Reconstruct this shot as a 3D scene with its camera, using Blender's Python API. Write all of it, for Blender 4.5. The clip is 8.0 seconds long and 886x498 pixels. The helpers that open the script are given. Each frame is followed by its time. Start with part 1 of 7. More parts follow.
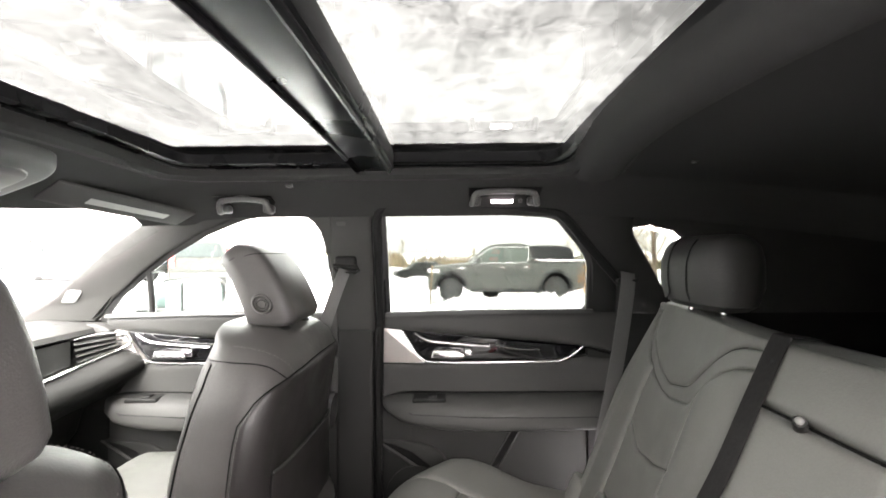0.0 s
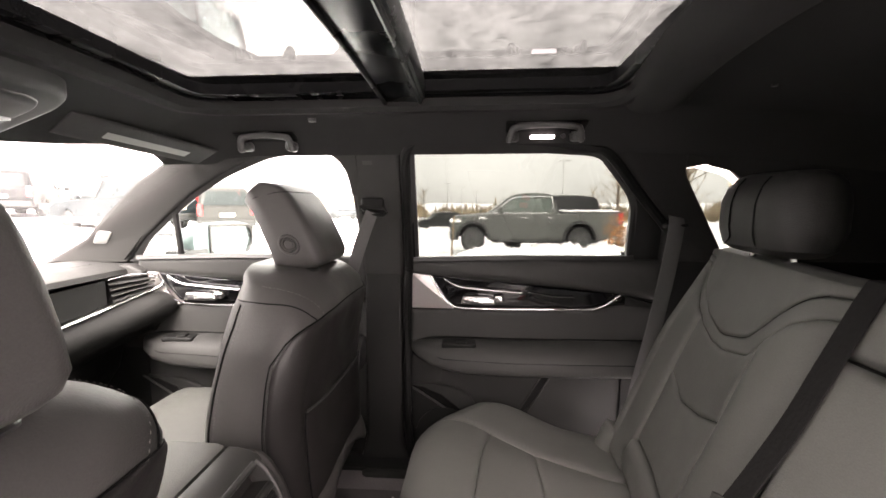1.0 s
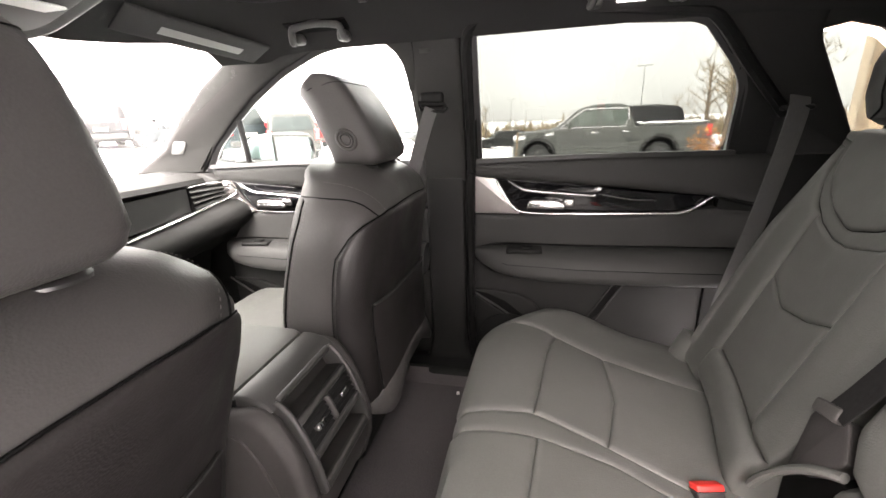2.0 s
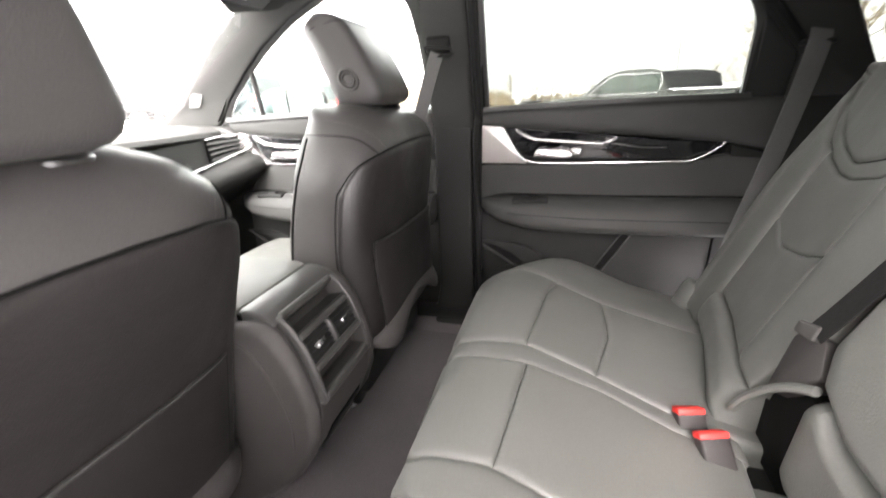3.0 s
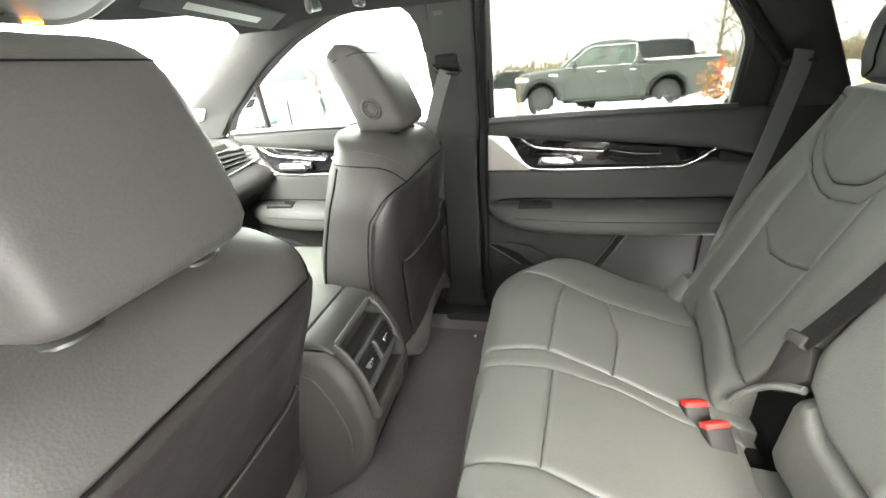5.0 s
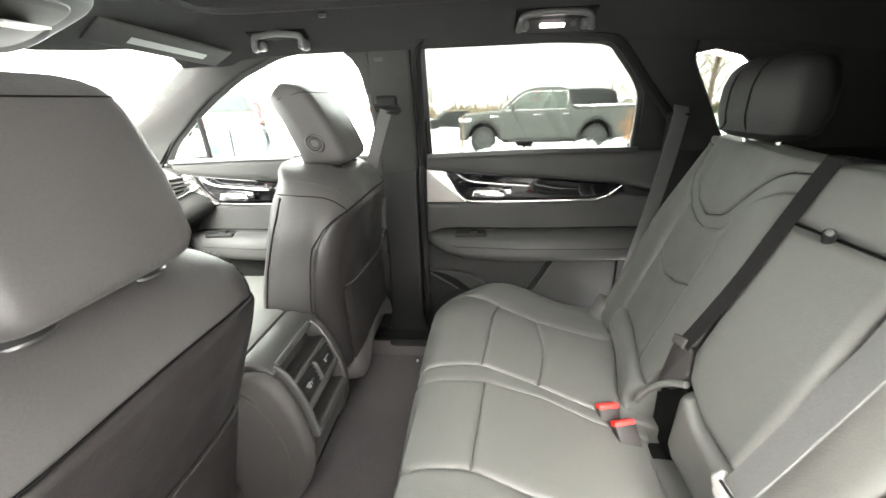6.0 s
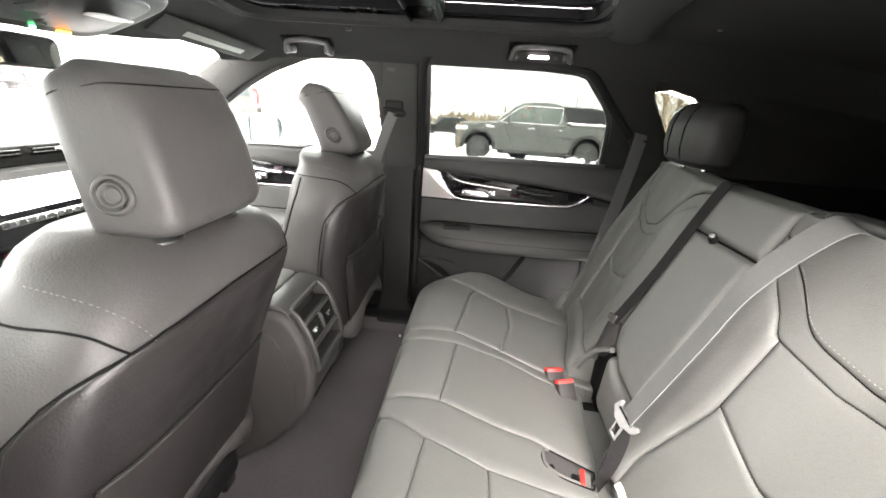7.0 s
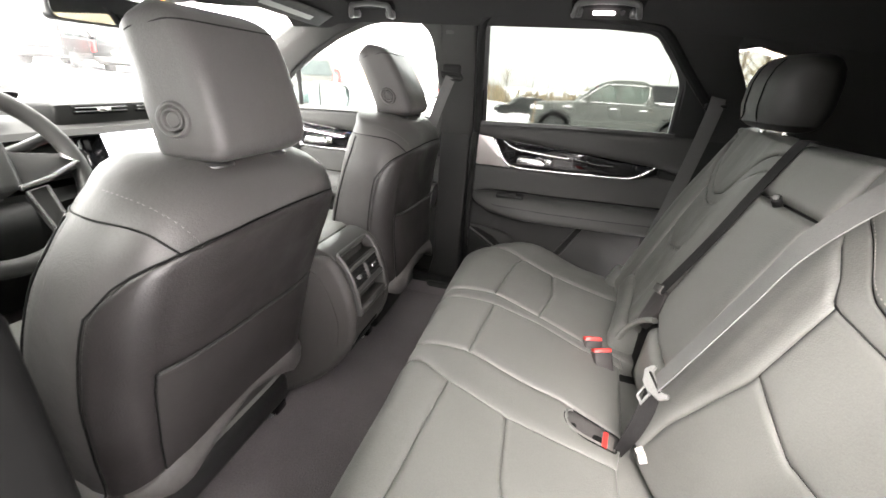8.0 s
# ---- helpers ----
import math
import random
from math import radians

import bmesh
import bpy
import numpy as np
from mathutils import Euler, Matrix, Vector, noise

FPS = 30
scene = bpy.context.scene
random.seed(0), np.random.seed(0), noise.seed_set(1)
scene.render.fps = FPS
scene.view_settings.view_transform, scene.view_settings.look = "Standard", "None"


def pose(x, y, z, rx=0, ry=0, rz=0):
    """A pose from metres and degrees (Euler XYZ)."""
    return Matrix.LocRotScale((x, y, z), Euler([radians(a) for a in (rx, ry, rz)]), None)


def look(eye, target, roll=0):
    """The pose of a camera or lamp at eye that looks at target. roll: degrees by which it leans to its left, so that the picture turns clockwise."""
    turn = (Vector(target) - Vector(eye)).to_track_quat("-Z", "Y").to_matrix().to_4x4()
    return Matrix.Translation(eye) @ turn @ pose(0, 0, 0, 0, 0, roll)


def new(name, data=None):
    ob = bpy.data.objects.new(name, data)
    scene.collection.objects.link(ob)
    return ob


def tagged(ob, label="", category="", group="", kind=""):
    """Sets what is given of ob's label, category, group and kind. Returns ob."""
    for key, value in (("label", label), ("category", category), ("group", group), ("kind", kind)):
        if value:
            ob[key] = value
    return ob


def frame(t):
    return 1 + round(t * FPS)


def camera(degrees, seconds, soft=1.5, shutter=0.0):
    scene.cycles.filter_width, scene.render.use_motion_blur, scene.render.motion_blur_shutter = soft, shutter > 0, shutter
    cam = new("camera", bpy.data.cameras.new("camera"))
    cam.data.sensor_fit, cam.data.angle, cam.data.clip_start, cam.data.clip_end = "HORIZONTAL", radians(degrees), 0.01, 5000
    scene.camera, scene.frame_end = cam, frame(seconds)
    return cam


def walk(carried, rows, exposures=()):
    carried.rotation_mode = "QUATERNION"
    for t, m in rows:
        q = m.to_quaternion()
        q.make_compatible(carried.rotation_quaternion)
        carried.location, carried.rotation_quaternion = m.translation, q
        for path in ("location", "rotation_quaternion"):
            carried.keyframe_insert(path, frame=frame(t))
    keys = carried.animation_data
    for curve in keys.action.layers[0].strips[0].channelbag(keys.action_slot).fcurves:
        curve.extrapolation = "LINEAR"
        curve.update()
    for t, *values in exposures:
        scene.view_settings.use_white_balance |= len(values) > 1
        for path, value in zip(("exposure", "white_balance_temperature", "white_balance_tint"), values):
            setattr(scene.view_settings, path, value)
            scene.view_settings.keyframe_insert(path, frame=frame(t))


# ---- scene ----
cam = camera(95.6, 8.0, soft=1.6, shutter=0.3)
PATH = [
    (0, (0.012, -0.602, 1.335), (-0.018, 1.397, 1.349), -0.4),
    (0.5, (-0.011, -0.559, 1.319), (-0.121, 1.431, 1.152), -1.0),
    (1, (-0.02, -0.541, 1.311), (-0.154, 1.441, 1.079), -0.1),
    (1.5, (-0.032, -0.514, 1.275), (-0.351, 1.416, 0.861), 0.6),
    (1.7, (-0.034, -0.497, 1.257), (-0.418, 1.375, 0.668), -0.5),
    (2.8, (0.014, -0.524, 1.215), (-0.448, 1.326, 0.61), -5.3),
    (3, (0.025, -0.532, 1.18), (-0.509, 1.258, 0.464), -3.0),
    (3.5, (0.008, -0.556, 1.147), (-0.601, 1.128, 0.256), -2.8),
    (4, (-0.045, -0.572, 1.161), (-0.564, 1.08, 0.16), -3.8),
    (4.2, (-0.057, -0.585, 1.205), (-0.556, 1.131, 0.307), -4.6),
    (5.3, (-0.051, -0.582, 1.302), (-0.429, 1.222, 0.525), -3.6),
    (5.5, (-0.036, -0.587, 1.305), (-0.332, 1.258, 0.593), -2.6),
    (6, (-0.02, -0.65, 1.305), (-0.206, 1.217, 0.612), -2.0),
    (6.5, (-0.024, -0.778, 1.311), (-0.129, 1.115, 0.677), 1.4),
    (7, (-0.008, -0.849, 1.318), (-0.124, 1.031, 0.647), 3.8),
    (7.5, (0.054, -0.854, 1.296), (-0.253, 0.985, 0.572), 3.7),
    (8, (0.066, -0.874, 1.269), (-0.367, 0.92, 0.499), 3.6),
]
EXPOSURES = [(0.0, 5.09, 6850, 16), (0.2, 4.36, 7100, 20), (1.0, 4.33, 7250, 24), (1.7, 4.43, 7150, 22), (2.8, 5.07, 6800, 18), (4.2, 5.27, 6700, 13), (5.3, 5.35, 6850, 5), (6.2, 5.26, 6750, 11), (8.0, 4.98, 6800, 15)]
walk(cam, [(t, look(eye, target, roll)) for t, eye, target, roll in PATH], EXPOSURES)

# ---- world and sun: an overcast winter sky ----
world = bpy.data.worlds.new("overcast_sky")
scene.world = world
world.use_nodes = True
wn, wl = world.node_tree.nodes, world.node_tree.links
sky = wn.new("ShaderNodeTexSky")
sky.sky_type, sky.sun_disc = "NISHITA", False
sky.sun_elevation, sky.sun_rotation = radians(43), radians(189)
sky.air_density, sky.dust_density, sky.ozone_density = 1.0, 4.0, 1.0
grey = wn.new("ShaderNodeHueSaturation")
grey.inputs["Saturation"].default_value = 0.05
cloud_place = wn.new("ShaderNodeTexCoord")
cloud = wn.new("ShaderNodeTexNoise")
cloud.inputs["Scale"].default_value, cloud.inputs["Detail"].default_value = 3.0, 6.0
cloud_ramp = wn.new("ShaderNodeMapRange")
cloud_ramp.inputs["From Min"].default_value, cloud_ramp.inputs["From Max"].default_value = 0.3, 0.7
cloud_ramp.inputs["To Min"].default_value, cloud_ramp.inputs["To Max"].default_value = 0.8, 1.15
wl.new(cloud_place.outputs["Generated"], cloud.inputs["Vector"])
wl.new(cloud.outputs["Fac"], cloud_ramp.inputs["Value"])
wl.new(sky.outputs["Color"], grey.inputs["Color"])
wl.new(cloud_ramp.outputs["Result"], grey.inputs["Value"])
# the cloud deck: a third as bright at the horizon as overhead
height = wn.new("ShaderNodeSeparateXYZ")
deck = wn.new("ShaderNodeMapRange")
deck.inputs["From Min"].default_value, deck.inputs["From Max"].default_value = -0.05, 1.0
deck.inputs["To Min"].default_value, deck.inputs["To Max"].default_value = 4.5, 8.0
deck_tone = wn.new("ShaderNodeMix")
deck_tone.data_type, deck_tone.blend_type = "RGBA", "MULTIPLY"
deck_tone.inputs[0].default_value = 1.0
deck_tone.inputs[6].default_value = (1.0, 0.995, 0.98, 1)
over = wn.new("ShaderNodeMix")
over.data_type = "RGBA"
over.inputs[0].default_value = 0.75
deck_cloud = wn.new("ShaderNodeMath")
deck_cloud.operation = "MULTIPLY"
wl.new(cloud_place.outputs["Generated"], height.inputs["Vector"])
wl.new(height.outputs["Z"], deck.inputs["Value"])
wl.new(deck.outputs["Result"], deck_cloud.inputs[0])
wl.new(cloud_ramp.outputs["Result"], deck_cloud.inputs[1])
wl.new(deck_cloud.outputs[0], deck_tone.inputs[7])
wl.new(grey.outputs["Color"], over.inputs[6])
wl.new(deck_tone.outputs[2], over.inputs[7])
wl.new(over.outputs[2], wn["Background"].inputs["Color"])
wn["Background"].inputs["Strength"].default_value = 0.15

sun = new("sun", bpy.data.lights.new("sun", "SUN"))
sun.data.energy, sun.data.angle, sun.data.color = 1.1, radians(50), (1.0, 0.97, 0.94)
sun.matrix_world = look((0, 0, 30), (5, 32, 0))


# ---- materials ----
def node(tree, kind, **values):
    n = tree.nodes.new(kind)
    for key, value in values.items():
        n.inputs[key.replace("_", " ")].default_value = value
    return n


def surface(name, colour, rough=0.6, metal=0.0, grain=400.0, bump=0.1, vary=0.25, blotch=6.0, depth=0.0006,
            spec=0.5, stretch=(1, 1, 1), rough_vary=0.1, sheen=0.0, coat=0.0, pieces=0.0):
    """A procedural surface: colour that varies at two scales, gloss that varies, and fine relief."""
    m = bpy.data.materials.new(name)
    m.use_nodes = True
    t = m.node_tree
    b = t.nodes["Principled BSDF"]
    b.inputs["Metallic"].default_value, b.inputs["Specular IOR Level"].default_value = metal, spec
    b.inputs["Sheen Weight"].default_value, b.inputs["Coat Weight"].default_value = sheen, coat
    place = t.nodes.new("ShaderNodeTexCoord")
    scale = node(t, "ShaderNodeMapping")
    scale.inputs["Scale"].default_value = stretch
    t.links.new(place.outputs["Object"], scale.inputs["Vector"])
    fine = node(t, "ShaderNodeTexNoise", Scale=grain, Detail=3.0)
    broad = node(t, "ShaderNodeTexNoise", Scale=blotch, Detail=4.0)
    for n in (fine, broad):
        t.links.new(scale.outputs["Vector"], n.inputs["Vector"])
    both = t.nodes.new("ShaderNodeMath")
    both.operation = "ADD"
    t.links.new(fine.outputs["Fac"], both.inputs[0])
    t.links.new(broad.outputs["Fac"], both.inputs[1])
    ramp = node(t, "ShaderNodeMapRange", From_Min=0.6, From_Max=1.4, To_Min=1 - vary, To_Max=1 + vary)
    t.links.new(both.outputs[0], ramp.inputs["Value"])
    tint = t.nodes.new("ShaderNodeHueSaturation")
    tint.inputs["Color"].default_value = (*colour, 1)
    value = ramp.outputs["Result"]
    if pieces:
        info = t.nodes.new("ShaderNodeObjectInfo")
        spread = node(t, "ShaderNodeMapRange", To_Min=1 - pieces, To_Max=1 + pieces)
        t.links.new(info.outputs["Random"], spread.inputs["Value"])
        times = t.nodes.new("ShaderNodeMath")
        times.operation = "MULTIPLY"
        t.links.new(value, times.inputs[0])
        t.links.new(spread.outputs["Result"], times.inputs[1])
        value = times.outputs[0]
    t.links.new(value, tint.inputs["Value"])
    t.links.new(tint.outputs["Color"], b.inputs["Base Color"])
    gloss = node(t, "ShaderNodeMapRange", From_Min=0.3, From_Max=0.7, To_Min=max(0.02, rough - rough_vary), To_Max=min(1, rough + rough_vary))
    t.links.new(broad.outputs["Fac"], gloss.inputs["Value"])
    t.links.new(gloss.outputs["Result"], b.inputs["Roughness"])
    if bump:
        relief = node(t, "ShaderNodeBump", Strength=bump, Distance=depth)
        t.links.new(fine.outputs["Fac"], relief.inputs["Height"])
        t.links.new(relief.outputs["Normal"], b.inputs["Normal"])
    return m


def leather_like(name, colour, rough=0.42, scale=420.0, bump=0.35, spec=0.38):
    """Pebbled leather: small cells, broad wrinkles and a soft uneven gloss."""
    m = surface(name, colour, rough, grain=scale, bump=0.0, vary=0.12, blotch=9.0, spec=spec)
    t = m.node_tree
    b = t.nodes["Principled BSDF"]
    place = t.nodes.new("ShaderNodeTexCoord")
    cells = node(t, "ShaderNodeTexVoronoi", Scale=scale)
    wave = node(t, "ShaderNodeTexNoise", Scale=26.0, Detail=3.0)
    for n in (cells, wave):
        t.links.new(place.outputs["Object"], n.inputs["Vector"])
    a = node(t, "ShaderNodeBump", Strength=bump, Distance=0.0005)
    c = node(t, "ShaderNodeBump", Strength=0.22, Distance=0.004)
    t.links.new(cells.outputs["Distance"], a.inputs["Height"])
    t.links.new(wave.outputs["Fac"], c.inputs["Height"])
    t.links.new(c.outputs["Normal"], a.inputs["Normal"])
    t.links.new(a.outputs["Normal"], b.inputs["Normal"])
    return m


def pane_glass(name, tint, frost=0.0, gloss=0.05, haze=0.0):
    """A thin pane: it lets tinted light straight through and mirrors a little by its angle; frost: uneven ice on it; haze: a film of dirt and damp."""
    m = bpy.data.materials.new(name)
    m.use_nodes = True
    t = m.node_tree
    t.nodes.remove(t.nodes["Principled BSDF"])
    clear = t.nodes.new("ShaderNodeBsdfTransparent")
    clear.inputs["Color"].default_value = (*tint, 1)
    mirror = node(t, "ShaderNodeBsdfGlossy", Roughness=0.02)
    edge = t.nodes.new("ShaderNodeLayerWeight")
    steep = t.nodes.new("ShaderNodeMath")
    steep.operation, steep.inputs[1].default_value = "POWER", 5.0
    share = node(t, "ShaderNodeMapRange", To_Min=gloss, To_Max=0.8)
    mix = t.nodes.new("ShaderNodeMixShader")
    t.links.new(edge.outputs["Facing"], steep.inputs[0])
    t.links.new(steep.outputs[0], share.inputs["Value"])
    t.links.new(share.outputs["Result"], mix.inputs["Fac"])
    if frost:
        place = t.nodes.new("ShaderNodeTexCoord")
        stretch = node(t, "ShaderNodeMapping")
        stretch.inputs["Scale"].default_value = (1.0, 0.45, 1.0)
        broad = node(t, "ShaderNodeTexNoise", Scale=4.5, Detail=7.0, Roughness=0.62, Distortion=0.4)
        fine = node(t, "ShaderNodeTexNoise", Scale=34.0, Detail=5.0, Roughness=0.75, Distortion=0.8)
        t.links.new(place.outputs["Object"], stretch.inputs["Vector"])
        t.links.new(stretch.outputs["Vector"], broad.inputs["Vector"])
        t.links.new(place.outputs["Object"], fine.inputs["Vector"])
        both = node(t, "ShaderNodeMix")
        both.data_type = "FLOAT"
        both.inputs[0].default_value = 0.42
        t.links.new(broad.outputs["Fac"], both.inputs[2])
        t.links.new(fine.outputs["Fac"], both.inputs[3])
        ramp = t.nodes.new("ShaderNodeValToRGB")
        ramp.color_ramp.elements[0].position, ramp.color_ramp.elements[1].position = 0.38, 0.62
        ramp.color_ramp.elements[0].color = (*[c * (1 - frost) for c in tint], 1)
        ramp.color_ramp.elements[1].color = (*[c * 1.15 for c in tint], 1)
        t.links.new(both.outputs[0], ramp.inputs["Fac"])
        t.links.new(ramp.outputs["Color"], clear.inputs["Color"])
    if haze:
        place = t.nodes.new("ShaderNodeTexCoord")
        smear = node(t, "ShaderNodeTexNoise", Scale=5.0, Detail=6.0, Roughness=0.65)
        film = node(t, "ShaderNodeMapRange", From_Min=0.3, From_Max=0.7, To_Min=haze * 0.6, To_Max=haze * 1.4)
        veil = t.nodes.new("ShaderNodeBsdfTranslucent")
        veil.inputs["Color"].default_value = (0.8, 0.8, 0.8, 1)
        dirty = t.nodes.new("ShaderNodeMixShader")
        t.links.new(place.outputs["Object"], smear.inputs["Vector"])
        t.links.new(smear.outputs["Fac"], film.inputs["Value"])
        t.links.new(film.outputs["Result"], dirty.inputs["Fac"])
        t.links.new(clear.outputs["BSDF"], dirty.inputs[1])
        t.links.new(veil.outputs["BSDF"], dirty.inputs[2])
        t.links.new(dirty.outputs["Shader"], mix.inputs[1])
    else:
        t.links.new(clear.outputs["BSDF"], mix.inputs[1])
    t.links.new(mirror.outputs["BSDF"], mix.inputs[2])
    t.links.new(mix.outputs["Shader"], t.nodes["Material Output"].inputs["Surface"])
    return m


def glow(name, colour, strength):
    m = bpy.data.materials.new(name)
    m.use_nodes = True
    b = m.node_tree.nodes["Principled BSDF"]
    b.inputs["Base Color"].default_value = (*colour, 1)
    b.inputs["Emission Color"].default_value, b.inputs["Emission Strength"].default_value = (*colour, 1), strength
    return m


LEATHER = leather_like("charcoal_leather", (0.092, 0.0924, 0.087), rough=0.5, spec=0.36)
# charcoal leather again, darker: missing shade on the seat shells is in its colour
LEATHER_SHADED = leather_like("shaded_charcoal_leather", (0.045, 0.043, 0.0422), rough=0.46, spec=0.26)
# dark vinyl, made darker still for doorway light that should be blocked
LEATHER_BACK_SHADED = leather_like("shaded_dark_seat_vinyl", (0.0145, 0.0128, 0.0128), rough=0.44, scale=380.0, spec=0.42)
# the bench's leather, darkened for the shade the rear headrests stand in
LEATHER_HEAD_SHADED = leather_like("shaded_headrest_leather", (0.02, 0.0195, 0.019), rough=0.52, spec=0.3)
A_CLOTH = surface("grey_pillar_cloth", (0.032, 0.032, 0.031), rough=0.9, grain=900, bump=0.4, sheen=0.0, spec=0.12)
POCKET = surface("pocket_vinyl", (0.0138, 0.0122, 0.012), rough=0.55, grain=500, bump=0.2, spec=0.3)
SOFT = leather_like("soft_door_skin", (0.034, 0.034, 0.0333), rough=0.52, scale=500.0, spec=0.2)
PLASTIC = surface("black_grained_plastic", (0.011, 0.011, 0.011), rough=0.6, grain=700, bump=0.25, spec=0.14)
PILLAR_PLASTIC = surface("dark_pillar_plastic", (0.017, 0.017, 0.0167), rough=0.48, grain=700, bump=0.2, spec=0.09)
PLASTIC_GREY = surface("grey_grained_plastic", (0.03, 0.03, 0.0292), rough=0.5, grain=700, bump=0.2, spec=0.3)
HEADLINER = surface("black_headliner_cloth", (0.021, 0.021, 0.0208), rough=0.95, grain=900, bump=0.4, blotch=3, sheen=0.0, spec=0.1)
PILLAR_CLOTH = surface("dark_pillar_cloth", (0.032, 0.032, 0.031), rough=0.9, grain=900, bump=0.4, sheen=0.0, spec=0.12)
CARPET = surface("dark_floor_carpet", (0.1, 0.091, 0.0942), rough=1.0, grain=260, bump=0.6, depth=0.004, blotch=5, vary=0.2, spec=0.1, sheen=0.08)
CROSSBAR = surface("satin_black_crossbar", (0.003, 0.003, 0.0034), rough=0.3, grain=300, bump=0.03, spec=0.07)
RUBBER = surface("black_rubber", (0.005, 0.005, 0.005), rough=0.6, grain=300, bump=0.05, spec=0.15)
# black paint, deepened to stand for the shade of a person in the doorway
PILLAR_PAINT_SHADED = surface("shaded_black_pillar_paint", (0.003, 0.003, 0.003), rough=0.5, grain=100, bump=0.05, spec=0.06)
TRIM_BLACK = surface("satin_black_trim", (0.02, 0.02, 0.02), rough=0.35, grain=300, bump=0.05)
PIANO = surface("piano_black", (0.008, 0.008, 0.009), rough=0.06, grain=50, bump=0.0, rough_vary=0.02, coat=0.6)
ALUMINIUM = surface("brushed_aluminium", (0.62, 0.58, 0.57), rough=0.38, metal=0.75, grain=60, bump=0.05, vary=0.06, stretch=(1, 30, 30))
CHROME = surface("satin_chrome", (0.62, 0.61, 0.61), rough=0.24, metal=1.0, grain=80, bump=0.0, vary=0.05, rough_vary=0.05)
STEEL = surface("zinc_plated_steel", (0.42, 0.42, 0.42), rough=0.35, metal=1.0, grain=200, bump=0.1)
WEBBING = surface("grey_belt_webbing", (0.115, 0.115, 0.112), rough=0.66, grain=420, bump=0.3, depth=0.001, stretch=(1, 1, 0.35), vary=0.15)
WEBBING_MID = surface("mid_grey_belt_webbing", (0.06, 0.06, 0.059), rough=0.65, grain=420, bump=0.3, depth=0.001, stretch=(1, 1, 0.35), vary=0.15)
WEBBING_DARK = surface("dark_and_shaded_belt_webbing", (0.011, 0.0105, 0.0108), rough=0.75, grain=240, bump=0.7, depth=0.001, stretch=(1, 1, 0.35), spec=0.1)
TONGUE_GREY = surface("light_grey_tongue", (0.1, 0.1, 0.098), rough=0.5, grain=400, bump=0.05, spec=0.4)
RED = surface("red_buckle_button", (0.6, 0.025, 0.02), rough=0.45, grain=300, bump=0.05, vary=0.06)
THREAD = surface("pale_thread", (0.22, 0.21, 0.195), rough=0.7, grain=900, bump=0.2)
THREAD_DARK = surface("grey_thread", (0.1, 0.095, 0.092), rough=0.7, grain=900, bump=0.2)
SEAM = surface("black_seam_piping", (0.004, 0.004, 0.004), rough=0.7, grain=400, bump=0.1, spec=0.08)
LABEL_GREY = surface("dull_label_cloth", (0.1, 0.1, 0.097), rough=0.7, grain=300, bump=0.1, vary=0.05)
LABEL_WHITE = surface("white_label_cloth", (0.75, 0.75, 0.73), rough=0.7, grain=300, bump=0.1, vary=0.05)
GLASS = pane_glass("clear_window_glass", (0.82, 0.86, 0.84))
GLASS_DARK = pane_glass("privacy_window_glass", (0.265, 0.281, 0.27))
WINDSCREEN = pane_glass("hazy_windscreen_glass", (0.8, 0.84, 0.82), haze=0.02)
# wet glass; the teal tint stands for the scene it would reflect
MIRROR_WET = surface("wet_mirror_teal_reflection", (0.42, 0.53, 0.53), rough=0.22, metal=1.0, grain=60, bump=0.25, vary=0.2, blotch=14, rough_vary=0.12)
# made-up uneven tint that cuts the light through the driver's window
GLASS_DIMMER = pane_glass("light_dimming_window_glass", (0.5, 0.525, 0.515), frost=0.5)
GLASS_ROOF = pane_glass("tinted_icy_roof_glass", (0.052, 0.0546, 0.0533), frost=0.7, gloss=0.01)
MIRROR = surface("mirror_silver", (0.85, 0.88, 0.88), rough=0.03, metal=1.0, grain=20, bump=0.0, vary=0.02, rough_vary=0.01)
SNOW = surface("snow", (0.86, 0.87, 0.88), rough=0.85, grain=14, bump=0.5, depth=0.05, blotch=0.7, vary=0.08, spec=0.3)


# ---- mesh helpers ----
HOME = {}


def finish(bm, name, material, sharp=38):
    bmesh.ops.recalc_face_normals(bm, faces=bm.faces)
    limit = radians(sharp)
    for f in bm.faces:
        f.smooth = True
    for e in bm.edges:
        if len(e.link_faces) == 2 and e.calc_face_angle(0) > limit:
            e.smooth = False
    me = bpy.data.meshes.new(name)
    bm.to_mesh(me)
    bm.free()
    me.materials.append(material)
    return me


def part(name, bm, material, parent=None, label="", sharp=38):
    """One mesh object, in world metres, under a thing or a part."""
    ob = new(name, finish(bm, name, material, sharp))
    if parent is not None:
        ob.parent = parent
        ob.matrix_parent_inverse = Matrix.Translation(-HOME.get(parent.name, Vector()))
    if label:
        ob["label"] = label
    return ob


def thing(name, at, label, category, group="", kind=""):
    ob = new(name)
    ob.location = at
    ob.empty_display_size = 0.1
    HOME[ob.name] = Vector(at)
    return tagged(ob, label, category, group, kind)


def structure(name, bm, material, label, sharp=38):
    return tagged(part(name, bm, material, None, "", sharp), label, kind="structure")


def lut(*pairs):
    xs, ys = [p[0] for p in pairs], [p[1] for p in pairs]
    return lambda x: float(np.interp(x, xs, ys))


